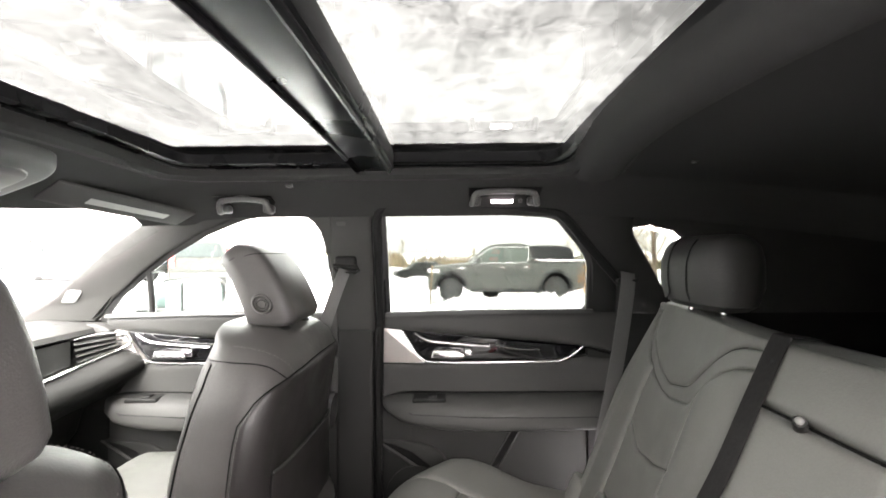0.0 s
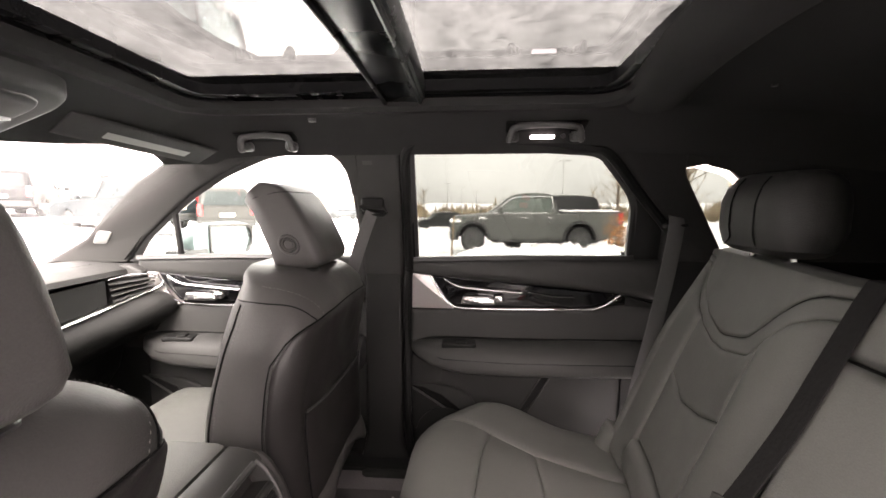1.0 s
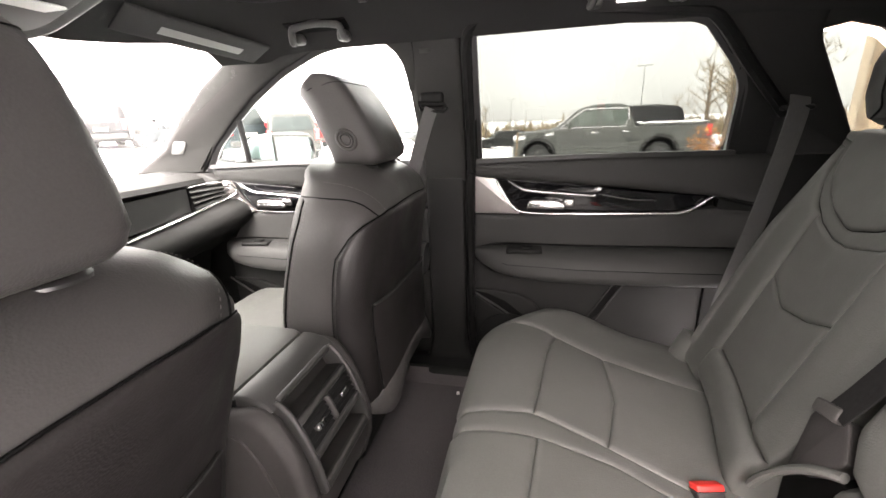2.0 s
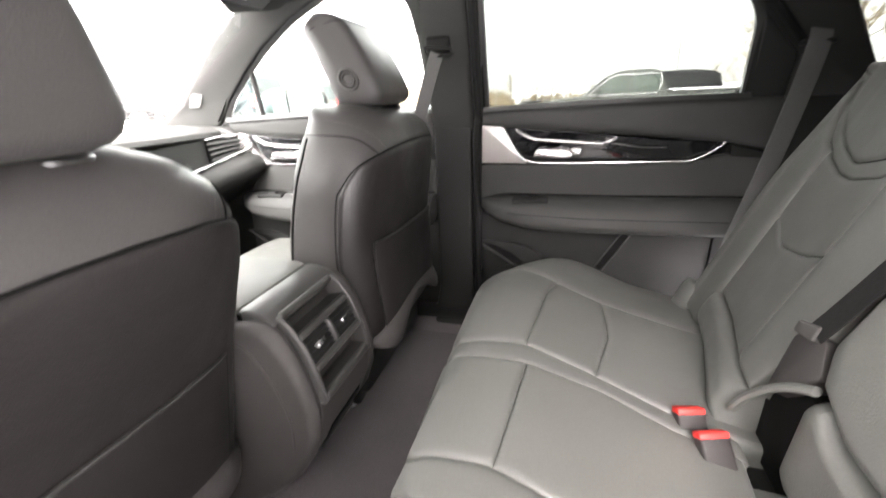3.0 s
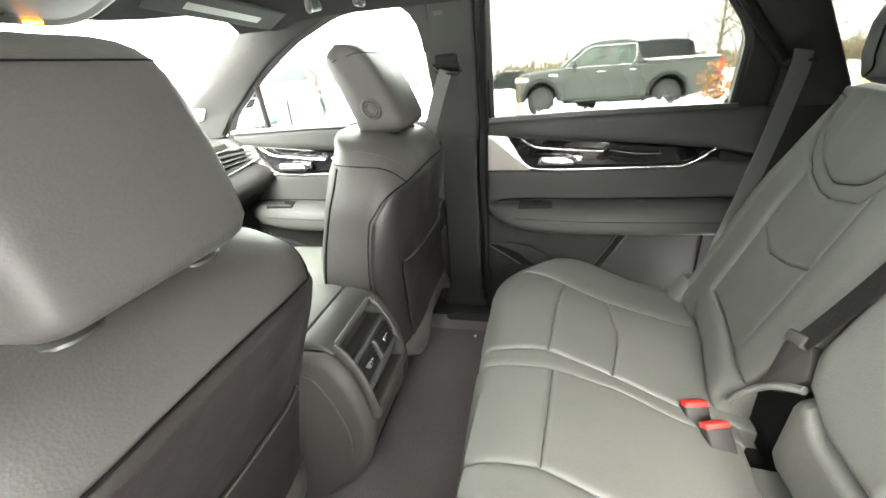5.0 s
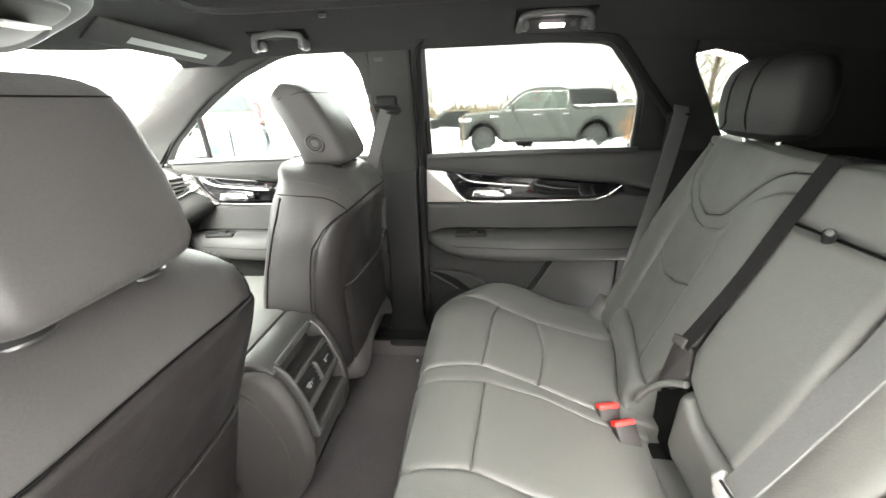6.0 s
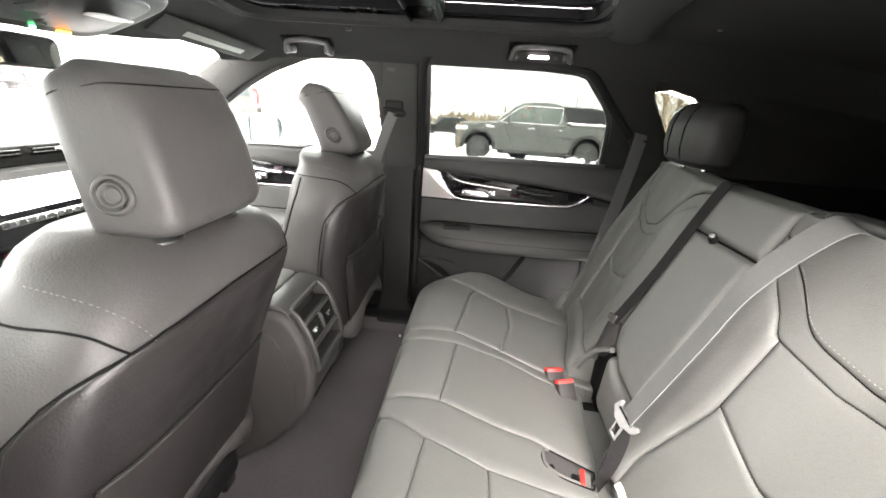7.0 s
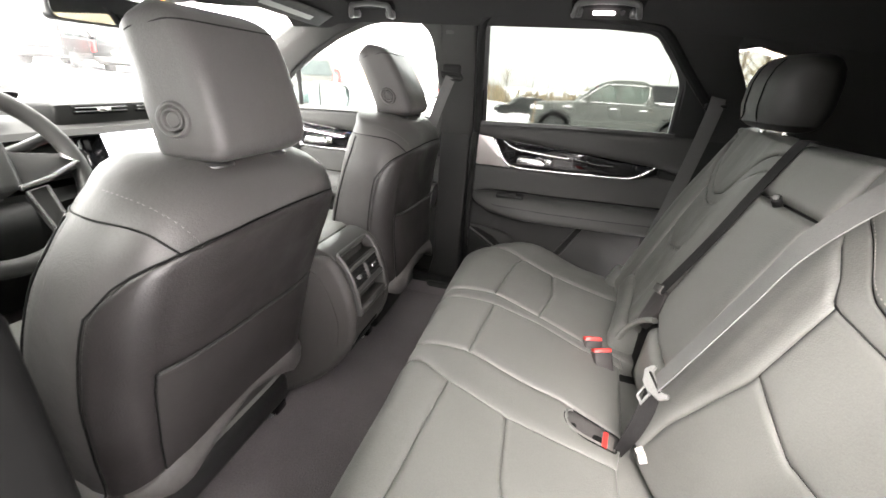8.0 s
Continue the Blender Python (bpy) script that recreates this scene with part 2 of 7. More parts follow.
def curve(points, n=12, closed=False):
    """Catmull-Rom through the points, n steps to a span."""
    p = [Vector(q) for q in points]
    k = len(p)
    out = []
    for i in range(k if closed else k - 1):
        if closed:
            a, b, c, d = p[i - 1], p[i], p[(i + 1) % k], p[(i + 2) % k]
        else:
            a, b, c, d = p[max(i - 1, 0)], p[i], p[i + 1], p[min(i + 2, k - 1)]
        for j in range(n):
            s = j / n
            out.append(0.5 * (2 * b + (c - a) * s + (2 * a - 5 * b + 4 * c - d) * s * s + (3 * b - a - 3 * c + d) * s ** 3))
    if not closed:
        out.append(p[-1])
    return out


def joined(*bms):
    whole = bmesh.new()
    for bm in bms:
        me = bpy.data.meshes.new("piece")
        bm.to_mesh(me)
        bm.free()
        whole.from_mesh(me)
        bpy.data.meshes.remove(me)
    return whole


def moved(bm, m):
    bmesh.ops.transform(bm, matrix=m, verts=bm.verts)
    return bm


def mirrored(bm, y=0.0):
    for v in bm.verts:
        v.co.y = 2 * y - v.co.y
    return bm


def skin(rings, capped=True, closed=True):
    """A surface over rings of equally many points."""
    bm = bmesh.new()
    rows = [[bm.verts.new(p) for p in ring] for ring in rings]
    n = len(rows[0])
    for a, b in zip(rows, rows[1:]):
        for i in range(n if closed else n - 1):
            bm.faces.new((a[i], a[(i + 1) % n], b[(i + 1) % n], b[i]))
    if capped and closed:
        bm.faces.new(rows[0])
        bm.faces.new(rows[-1])
    return bm


def rbox(x0, x1, y0, y1, z0, z1, r=0.01, seg=3):
    """A box with rounded edges."""
    bm = bmesh.new()
    bmesh.ops.create_cube(bm, size=1)
    bmesh.ops.transform(bm, matrix=Matrix.Translation(((x0 + x1) / 2, (y0 + y1) / 2, (z0 + z1) / 2)) @ Matrix.Diagonal((x1 - x0, y1 - y0, z1 - z0, 1)), verts=bm.verts)
    if r > 0:
        r = min(r, 0.49 * min(x1 - x0, y1 - y0, z1 - z0))
        bmesh.ops.bevel(bm, geom=bm.edges[:], offset=r, segments=seg, affect="EDGES", profile=0.5)
    return bm


def lathe(profile, at, axis=(0, 0, 1), n=24):
    """Turns (radius, height) pairs round an axis through at."""
    turn = Vector(axis).to_track_quat("Z", "Y").to_matrix().to_4x4()
    rings = [[Vector((r * math.cos(2 * math.pi * i / n), r * math.sin(2 * math.pi * i / n), h)) for i in range(n)] for r, h in profile]
    return moved(skin(rings), Matrix.Translation(at) @ turn)


def sweep(points, section, up=(0, 0, 1), closed=False, sizes=None):
    """Carries a flat section (pairs: sideways, up) along points."""
    pts = [Vector(p) for p in points]
    up = Vector(up)
    rings = []
    k = len(pts)
    for i, p in enumerate(pts):
        if closed:
            d = pts[(i + 1) % k] - pts[i - 1]
        else:
            d = pts[min(i + 1, k - 1)] - pts[max(i - 1, 0)]
        d.normalize()
        side = d.cross(up)
        if side.length < 1e-4:
            side = d.cross(Vector((1, 0, 0)))
        side.normalize()
        top = side.cross(d)
        s = sizes[i] if sizes else 1.0
        rings.append([p + side * a * s + top * b * s for a, b in section])
    if closed:
        rings.append(rings[0])
        bm = skin(rings, capped=False)
        bmesh.ops.remove_doubles(bm, verts=bm.verts, dist=1e-6)
        return bm
    return skin(rings)


def disc(r, n=10, squash=1.0):
    return [(r * math.cos(2 * math.pi * i / n), squash * r * math.sin(2 * math.pi * i / n)) for i in range(n)]


def tube(points, r, n=10, closed=False, squash=1.0, up=(0, 0, 1), sizes=None):
    return sweep(points, disc(r, n, squash), up, closed, sizes)


def strip(points, sides, width, thick):
    """A strap along points; sides: the direction of its width at each point (or one for all)."""
    rings = []
    k = len(points)
    for i, p in enumerate(points):
        d = (Vector(points[min(i + 1, k - 1)]) - Vector(points[max(i - 1, 0)])).normalized()
        s = Vector(sides[i] if isinstance(sides, list) else sides)
        s = (s - d * s.dot(d)).normalized()
        n = d.cross(s)
        w, h = s * width / 2, n * thick / 2
        e = s * thick * 0.5
        p = Vector(p)
        rings.append([p - w + h * 0.2, p - w + e + h, p + w - e + h, p + w + h * 0.2, p + w - h * 0.2, p + w - e - h, p - w + e - h, p - w - h * 0.2])
    return skin(rings)


def plate(outline, lay, thick, inward, bevel=0.004, seg=2):
    """A flat panel: outline of pairs, put into the world by lay(a, b); it is thick along -inward; the inner rim is rounded."""
    bm = bmesh.new()
    inward = Vector(inward).normalized()
    face = bm.faces.new([bm.verts.new(lay(*p)) for p in outline])
    grown = bmesh.ops.extrude_face_region(bm, geom=[face])
    moved_verts = [v for v in grown["geom"] if isinstance(v, bmesh.types.BMVert)]
    front = [f for f in grown["geom"] if isinstance(f, bmesh.types.BMFace)][0]
    for v in bm.verts:
        if v not in moved_verts:
            v.co -= inward * thick
    if bevel:
        bmesh.ops.bevel(bm, geom=front.edges[:], offset=bevel, segments=seg, affect="EDGES", profile=0.5)
    bmesh.ops.triangulate(bm, faces=[f for f in bm.faces if len(f.verts) > 4], ngon_method="EAR_CLIP")
    return bm


def rounded(outline, r, n=5):
    """The outline with its corners rounded; r: one radius or one for each corner."""
    out = []
    k = len(outline)
    for i in range(k):
        a, b, c = Vector(outline[i - 1]), Vector(outline[i]), Vector(outline[(i + 1) % k])
        q = r[i] if isinstance(r, (list, tuple)) else r
        q = min(q, 0.48 * (a - b).length, 0.48 * (c - b).length)
        p0, p1 = b + (a - b).normalized() * q, b + (c - b).normalized() * q
        if q < 1e-5:
            out.append(tuple(b))
            continue
        for j in range(n + 1):
            s = j / n
            out.append(tuple((1 - s) ** 2 * p0 + 2 * s * (1 - s) * b + s * s * p1))
    return out


def edge_steps(length, r, n):
    r = min(r, length * 0.45)
    rim = [0, 0.06 * r, 0.2 * r, 0.45 * r, 0.75 * r]
    middle = [r + (length - 2 * r) * i / n for i in range(n + 1)]
    return [d / length for d in rim + middle + [length - d for d in reversed(rim)]]


def pillow(base, a0, a1, lo, hi, h=0.012, r=0.03, skirt=0.03, n=8, m=8, out=(0, -1, 0)):
    """A padded panel over base(a, b): a runs from a0 to a1, b from lo(a) to hi(a); it swells by h within r of its seams."""
    lo = lo if callable(lo) else (lambda a, v=lo: v)
    hi = hi if callable(hi) else (lambda a, v=hi: v)
    span_a, out = abs(a1 - a0), Vector(out)
    mid = (a0 + a1) / 2
    span_b = max(abs(hi(mid) - lo(mid)), 0.01)
    us, vs = edge_steps(span_a, r, n), edge_steps(span_b, r, m)

    def swell(d):
        return math.sqrt(max(0.0, 1 - (1 - min(1.0, d / r)) ** 2))

    bm = bmesh.new()
    top, bottom = [], []
    for u in us:
        a = a0 + (a1 - a0) * u
        l, g = lo(a), hi(a)
        row, low = [], []
        for v in vs:
            b = l + (g - l) * v
            p = base(a, b)
            e = 0.002
            nrm = (base(a + e, b) - base(a - e, b)).cross(base(a, b + e) - base(a, b - e)).normalized()
            if nrm.dot(out) < 0:
                nrm = -nrm
            s = swell(min(u, 1 - u) * span_a) * swell(min(v, 1 - v) * abs(g - l))
            row.append(bm.verts.new(p + nrm * h * s))
            low.append(p - nrm * skirt)
        top.append(row)
        bottom.append(low)
    for i in range(len(us) - 1):
        for j in range(len(vs) - 1):
            bm.faces.new((top[i][j], top[i + 1][j], top[i + 1][j + 1], top[i][j + 1]))
    ring = [(i, 0) for i in range(len(us))] + [(len(us) - 1, j) for j in range(1, len(vs))]
    ring += [(i, len(vs) - 1) for i in range(len(us) - 2, -1, -1)] + [(0, j) for j in range(len(vs) - 2, 0, -1)]
    under = [bm.verts.new(bottom[i][j]) for i, j in ring]
    k = len(ring)
    for q in range(k):
        (i, j), (i2, j2) = ring[q], ring[(q + 1) % k]
        bm.faces.new((top[i][j], under[q], under[(q + 1) % k], top[i2][j2]))
    return bm


def stitches(points, gap=0.0085, r=0.0011, off=(0, 0, 0)):
    """A row of stitches, one short capsule each, along points."""
    pts = [Vector(p) + Vector(off) for p in points]
    bms = bmesh.new()
    left = 0.0
    for a, b in zip(pts, pts[1:]):
        d = b - a
        length = d.length
        if length < 1e-6:
            continue
        d.normalize()
        side = d.cross(Vector((0.3, 0.2, 1))).normalized()
        top = side.cross(d)
        s = left
        while s + gap * 0.6 < length:
            p, q = a + d * s, a + d * (s + gap * 0.62)
            rings = []
            for c, w in ((p, 0.4), (p + d * gap * 0.12, 1.0), (q - d * gap * 0.12, 1.0), (q, 0.4)):
                rings.append([bms.verts.new(c + side * r * w * x + top * r * w * y) for x, y in ((1, 0), (0, 1), (-1, 0), (0, -1))])
            for g, k in zip(rings, rings[1:]):
                for i in range(4):
                    bms.faces.new((g[i], g[(i + 1) % 4], k[(i + 1) % 4], k[i]))
            bms.faces.new(rings[0])
            bms.faces.new(rings[-1])
            s += gap
        left = max(0.0, s - length)
    return bms


def inset(outline, d):
    """A closed outline of pairs, drawn in by d."""
    pts = [Vector(p) for p in outline]
    area = sum(a.x * b.y - b.x * a.y for a, b in zip(pts, pts[1:] + pts[:1]))
    k = len(pts)
    out = []
    for i in range(k):
        e0, e1 = (pts[i] - pts[i - 1]), (pts[(i + 1) % k] - pts[i])
        n0, n1 = Vector((-e0.y, e0.x)).normalized(), Vector((-e1.y, e1.x)).normalized()
        n = (n0 + n1)
        n = n.normalized() / max(0.5, n.normalized().dot(n0)) if n.length > 1e-6 else n0
        out.append(pts[i] + n * d * (1 if area > 0 else -1))
    return out


def slab(profile, y0, y1, r=0.01, steps=4):
    """A side profile of (x, z) pairs drawn out from y0 to y1, with rounded rims."""
    rings = []
    stops = [(y0 + r * (1 - math.cos(a)), r * (1 - math.sin(a))) for a in np.linspace(0, math.pi / 2, steps)]
    stops += [(y1 - r * (1 - math.cos(a)), r * (1 - math.sin(a))) for a in np.linspace(math.pi / 2, 0, steps)]
    for y, d in stops:
        rings.append([Vector((p.x, y, p.y)) for p in inset(profile, d)])
    bm = skin(rings)
    bmesh.ops.triangulate(bm, faces=[f for f in bm.faces if len(f.verts) > 4], ngon_method="EAR_CLIP")
    return bm


# ---- the car's shell: x runs to the tail, y to the passenger's side, z up; the cabin floor lies at 0.42 ----
def side_y(z):
    return 0.70 - 0.42 * max(0.0, z - 1.13)


def on_side(off=0.0):
    return lambda x, z: Vector((x, side_y(z) - off, z))


MIDDLE = -0.055
INWARD = (0, -1, 0)
TUMBLE = (0, -1, -0.42)


def make_floor():
    xs = [-1.75, -1.6, -1.2, -0.9, -0.6, -0.4, -0.2, 0.0, 0.2, 0.45, 0.5]
    ys = [-0.85, -0.77, -0.7, -0.3, -0.16, -0.1, -0.04, 0.04, 0.1, 0.16, 0.3, 0.6, 0.66, 0.74]

    def height(x, y):
        z = 0.42 + 0.02 * max(0, 1 - abs(y) / 0.16)
        if abs(y - MIDDLE) > 0.685:
            z += 0.05
        if x < -1.3:
            z += (-1.3 - x) * 0.9
        return z
    rows = [[Vector((x, y, height(x, y))) for y in ys] for x in xs]
    low = [[Vector((x, y, 0.36)) for y in ys] for x in xs]
    bm = skin(rows, closed=False)
    under = skin(low, closed=False)
    return structure("floor", joined(bm, under), CARPET, "dark grey carpet on the cabin floor", 30)


make_floor()


def roof_height(x, y):
    y = abs(y - MIDDLE) + MIDDLE
    z = 1.552 - 0.018 * (max(0, y) / 0.42) ** 2
    if y > 0.42:
        z -= 0.095 * ((y - 0.42) / 0.15) ** 1.6
    if x > 0.36:
        z -= 0.10 * (x - 0.36) ** 1.5
    if x < -0.68:
        z -= 0.52 * (-0.68 - x) ** 1.1
    return z


HOLE = (-0.70, 0.335, 0.425)


FRONT_EDGE = lut((0.0, -0.955), (0.25, -0.94), (0.35, -0.915), (0.43, -0.875), (0.52, -0.848), (0.66, -0.84))


def make_ceiling():
    x0, x1, y1 = HOLE
    xs = [-0.98, -0.93, -0.88, -0.82, -0.76, x0] + [x0 + (x1 - x0) * i / 12 for i in range(1, 12)] + [x1, 0.38, 0.45, 0.55, 0.7, 0.9, 1.1, 1.3, 1.5, 1.62]
    side = [0.44, 0.46, 0.48, 0.50, 0.52, 0.535, 0.547, 0.557]
    ys = [2 * MIDDLE - y for y in reversed(side)] + [2 * MIDDLE - y1, -0.4, -0.3, -0.2, -0.1, 0, 0.1, 0.2, 0.3, y1] + side
    bm = bmesh.new()
    def place(i, y):
        x = xs[i]
        if i < 5:
            x = x0 + (FRONT_EDGE(abs(y - MIDDLE)) - x0) * (5 - i) / 5
            reach = 0.63 - 0.065 * (5 - i) / 5
            y = MIDDLE + max(-reach, min(reach, y - MIDDLE))
        return (x, y, roof_height(x, y))
    grid = [[bm.verts.new(place(i, y)) for y in ys] for i in range(len(xs))]
    for i in range(len(xs) - 1):
        for j in range(len(ys) - 1):
            mx, my = (xs[i] + xs[i + 1]) / 2, (ys[j] + ys[j + 1]) / 2
            if x0 < mx < x1 and abs(my - MIDDLE) < y1 - MIDDLE:
                continue
            bm.faces.new((grid[i][j], grid[i][j + 1], grid[i + 1][j + 1], grid[i + 1][j]))
    grown = bmesh.ops.extrude_face_region(bm, geom=bm.faces[:])
    for v in grown["geom"]:
        if isinstance(v, bmesh.types.BMVert):
            v.co.z += 0.016
            if abs(v.co.y - MIDDLE) > 0.55:
                v.co.y += math.copysign(0.02, v.co.y)
    structure("ceiling", bm, HEADLINER, "black cloth headliner round a glass roof", 50)


make_ceiling()


def make_roof_skin():
    x0, x1, y1 = HOLE
    bm = bmesh.new()
    xs = [-0.9, x0, x1, 1.1, 1.75]
    ys = [2 * MIDDLE - 0.66, 2 * MIDDLE - 0.5, 2 * MIDDLE - y1, y1, 0.5, 0.66]

    def top(x, y):
        return 1.615 - 0.1 * max(0, abs(y - MIDDLE) + MIDDLE - 0.42) / 0.2 - 0.06 * max(0, x - 0.4) - 0.28 * max(0, -0.7 - x)
    grid = [[bm.verts.new((x, y, top(x, y))) for y in ys] for x in xs]
    for i in range(len(xs) - 1):
        for j in range(len(ys) - 1):
            if xs[i] == x0 and abs((ys[j] + ys[j + 1]) / 2 - MIDDLE) < y1 - MIDDLE - 0.01:
                continue
            bm.faces.new((grid[i][j], grid[i][j + 1], grid[i + 1][j + 1], grid[i + 1][j]))
    structure("roof", bm, TRIM_BLACK, "dark painted steel roof of the parked car")


make_roof_skin()


def ring_path(x0, x1, y1, r, z=1.55, n=8):
    flat = rounded([(x0, 2 * MIDDLE - y1), (x1, 2 * MIDDLE - y1), (x1, y1), (x0, y1)], r, n)
    out = []
    for (ax, ay), (bx, by) in zip(flat, flat[1:] + flat[:1]):
        k = max(1, int(math.hypot(bx - ax, by - ay) / 0.12))
        out += [(ax + (bx - ax) * i / k, ay + (by - ay) * i / k) for i in range(k)]
    return [Vector((x, y, roof_height(x, y) + z - 1.552)) for x, y in out]


def make_roof_frame():
    roof_window = thing("window_1", (-0.2, 0, 1.58), "panoramic glass roof with melting ice, black frame", "glass roof", kind="structure")
    x0, x1, y1 = HOLE
    soft_lip = [(-0.030, -0.004), (-0.018, -0.013), (0.002, -0.012), (0.012, 0.0), (0.008, 0.02), (-0.03, 0.02)]
    part("opening_lip", sweep(ring_path(x0, x1, y1, 0.09), soft_lip, closed=True), HEADLINER, roof_window, "cloth-wrapped opening lip")
    for inset, z, w in ((0.016, 1.562, 0.008), (0.032, 1.568, 0.007), (0.05, 1.574, 0.010)):
        path = ring_path(x0 + inset, x1 - inset, y1 - inset, 0.09 - inset * 0.6, z)
        sect = [(-w, -w * 0.7), (-w * 0.3, -w), (w * 0.6, -w), (w, 0), (w, w * 1.6), (-w, w * 1.6)]
        part("roof_rail", sweep(path, sect, closed=True), CROSSBAR, roof_window, "glossy black sliding rail")
    cross = [(-0.064, 0.002), (-0.06, -0.012), (-0.046, -0.017), (0.026, -0.017), (0.04, -0.012), (0.045, 0.002), (0.045, 0.02), (-0.064, 0.02)]
    bar = [Vector((-0.165, y, roof_height(-0.165, y) + 0.018)) for y in np.linspace(-0.51, 0.40, 17)]
    part("crossbar", sweep(bar, cross), CROSSBAR, roof_window, "black crossbar between the two panes")
    for dx in (-0.05, 0.03):
        seal = [p + Vector((dx, 0, -0.018)) for p in bar]
        part("bar_seal", tube(seal, 0.006, 8), CROSSBAR, roof_window)
    for a, b in ((x0 + 0.03, -0.2), (-0.13, x1 + 0.02)):
        rows = [[Vector((x, y, roof_height(-0.2, y) + 0.042)) for y in np.linspace(-0.52, 0.41, 13)] for x in np.linspace(a, b, 5)]
        rim = skin(rows, closed=False)
        part("pane", rim, GLASS_ROOF, roof_window, "tinted pane with wet ice")
    blind = [Vector((x1 + 0.062 * ((y - MIDDLE) / 0.48) ** 2, y, roof_height(0.33, min(y, 0.40)) + 0.004)) for y in np.linspace(-0.53, 0.42, 19)]
    sect = [(0.07, 0.014), (0.066, -0.004), (0.056, -0.013), (0.049, -0.012), (0.046, -0.016), (0.03, -0.026), (0.005, -0.031), (-0.03, -0.03), (-0.055, -0.022), (-0.068, -0.006), (-0.07, 0.014), (-0.05, 0.03), (0, 0.034)]
    part("sunshade_roll", sweep(blind, sect), HEADLINER, roof_window, "rolled black sunshade in its housing")


make_roof_frame()


def make_sides():
    # the passenger's side
    upper = on_side()
    bp = rounded([(-0.352, 1.07), (-0.228, 1.07), (-0.214, 1.47), (-0.352, 1.47)], [0, 0, 0.01, 0.01])
    low_b = [(-0.42, 0.43), (-0.12, 0.43), (-0.17, 0.445), (-0.21, 0.475), (-0.238, 0.53), (-0.233, 1.105), (-0.352, 1.105), (-0.355, 0.56), (-0.37, 0.48)]
    for flip in (False, True):
        tag = "wall_left" if flip else "wall_right"
        turn = (lambda b: mirrored(b, MIDDLE)) if flip else (lambda b: b)
        structure("b_pillar", turn(plate(bp, upper, 0.06, TUMBLE, 0.012, 3)), PILLAR_CLOTH, "cloth-covered pillar trim with belt guide")
        structure("b_pillar", turn(plate(low_b, lambda x, z: Vector((x, 0.680 + 0.022 * (z - 0.43), z)), 0.08, INWARD, 0.012, 3)), PILLAR_PLASTIC, "black plastic pillar trim down to the sill")
        a_out = [(-1.45, 1.105), (-1.15, 1.112), (-1.127, 1.137), (-1.05, 1.199), (-0.942, 1.274), (-0.847, 1.334), (-0.724, 1.395), (-0.60, 1.44), (-0.48, 1.456), (-0.425, 1.455), (-0.39, 1.446), (-0.37, 1.425), (-0.361, 1.38), (-0.345, 1.38), (-0.345, 1.49), (-0.82, 1.485), (-0.862, 1.45), (-0.895, 1.425), (-1.009, 1.367), (-1.14, 1.278), (-1.264, 1.191), (-1.40, 1.131)]
        structure("a_pillar", turn(plate(a_out, on_side(0.005), 0.05, TUMBLE, 0.012, 3)), A_CLOTH, "grey cloth windscreen pillar trim")
        corner = [(-0.335, 1.5), (-0.335, 1.33), (-0.362, 1.33), (-0.364, 1.365), (-0.37, 1.395), (-0.384, 1.42), (-0.405, 1.438), (-0.43, 1.447), (-0.46, 1.45), (-0.46, 1.5)]
        structure("trim", turn(plate(corner, on_side(0.006), 0.03, TUMBLE, 0.004, 2)), PILLAR_CLOTH, "rounded cloth corner over the front window")
        header = [(-0.36, 1.456), (-0.2, 1.461), (-0.06, 1.463), (0.15, 1.456), (0.325, 1.44), (0.35, 1.49), (-0.36, 1.49)]
        rubber = [on_side(0.012)(x, z) for x, z in ((-0.209, 1.12), (-0.205, 1.25), (-0.201, 1.36), (-0.197, 1.43), (-0.178, 1.464), (-0.12, 1.474), (0.1, 1.469), (0.29, 1.453), (0.345, 1.433), (0.43, 1.345), (0.54, 1.235))]
        rubber = [Vector((-0.12, 0.675, 0.462)), Vector((-0.18, 0.672, 0.475)), Vector((-0.212, 0.672, 0.53)), Vector((-0.216, 0.678, 0.8)), Vector((-0.213, 0.684, 1.05))] + rubber
        structure("trim", turn(tube(curve(rubber, 4), 0.014, 8)), RUBBER, "black rubber door weatherstrip")
        gap = [(-0.262, 1.06), (-0.19, 1.06), (-0.185, 1.475), (-0.25, 1.475)]
        structure("trim", turn(plate(gap, on_side(-0.02), 0.03, TUMBLE, 0.0)), RUBBER, "black door frame behind the weatherstrip")
        structure("trim", turn(plate([(-0.27, 0.44), (-0.19, 0.44), (-0.19, 1.1), (-0.262, 1.1)], lambda x, z: Vector((x, 0.716, z)), 0.04, INWARD, 0.0)), RUBBER, "black door frame behind the weatherstrip")
        structure("trim", turn(plate(header, on_side(0.002), 0.03, TUMBLE, 0.006, 2)), HEADLINER, "black headliner edge over the door")
        c_out = rounded([(0.31, 1.485), (0.33, 1.445), (0.355, 1.42), (0.532, 1.238), (0.545, 1.13), (0.74, 1.13), (0.548, 1.392), (0.55, 1.475)], [0, 0, 0.01, 0.03, 0, 0.02, 0.03, 0])
        structure("c_pillar", turn(plate(c_out, on_side(0.012), 0.07, TUMBLE, 0.012, 3)), HEADLINER, "black cloth pillar trim behind the rear door")
        top_q = [(0.53, 1.47), (0.53, 1.392), (0.60, 1.405), (0.68, 1.385), (0.76, 1.33), (0.80, 1.22), (0.80, 1.13), (1.62, 1.13), (1.62, 1.47)]
        structure("trim", turn(plate(top_q, on_side(0.006), 0.06, TUMBLE, 0.012, 3)), HEADLINER, "black trim behind the quarter window")
        low_q = [(0.455, 0.44), (1.62, 0.44), (1.62, 1.155), (0.455, 1.155)]
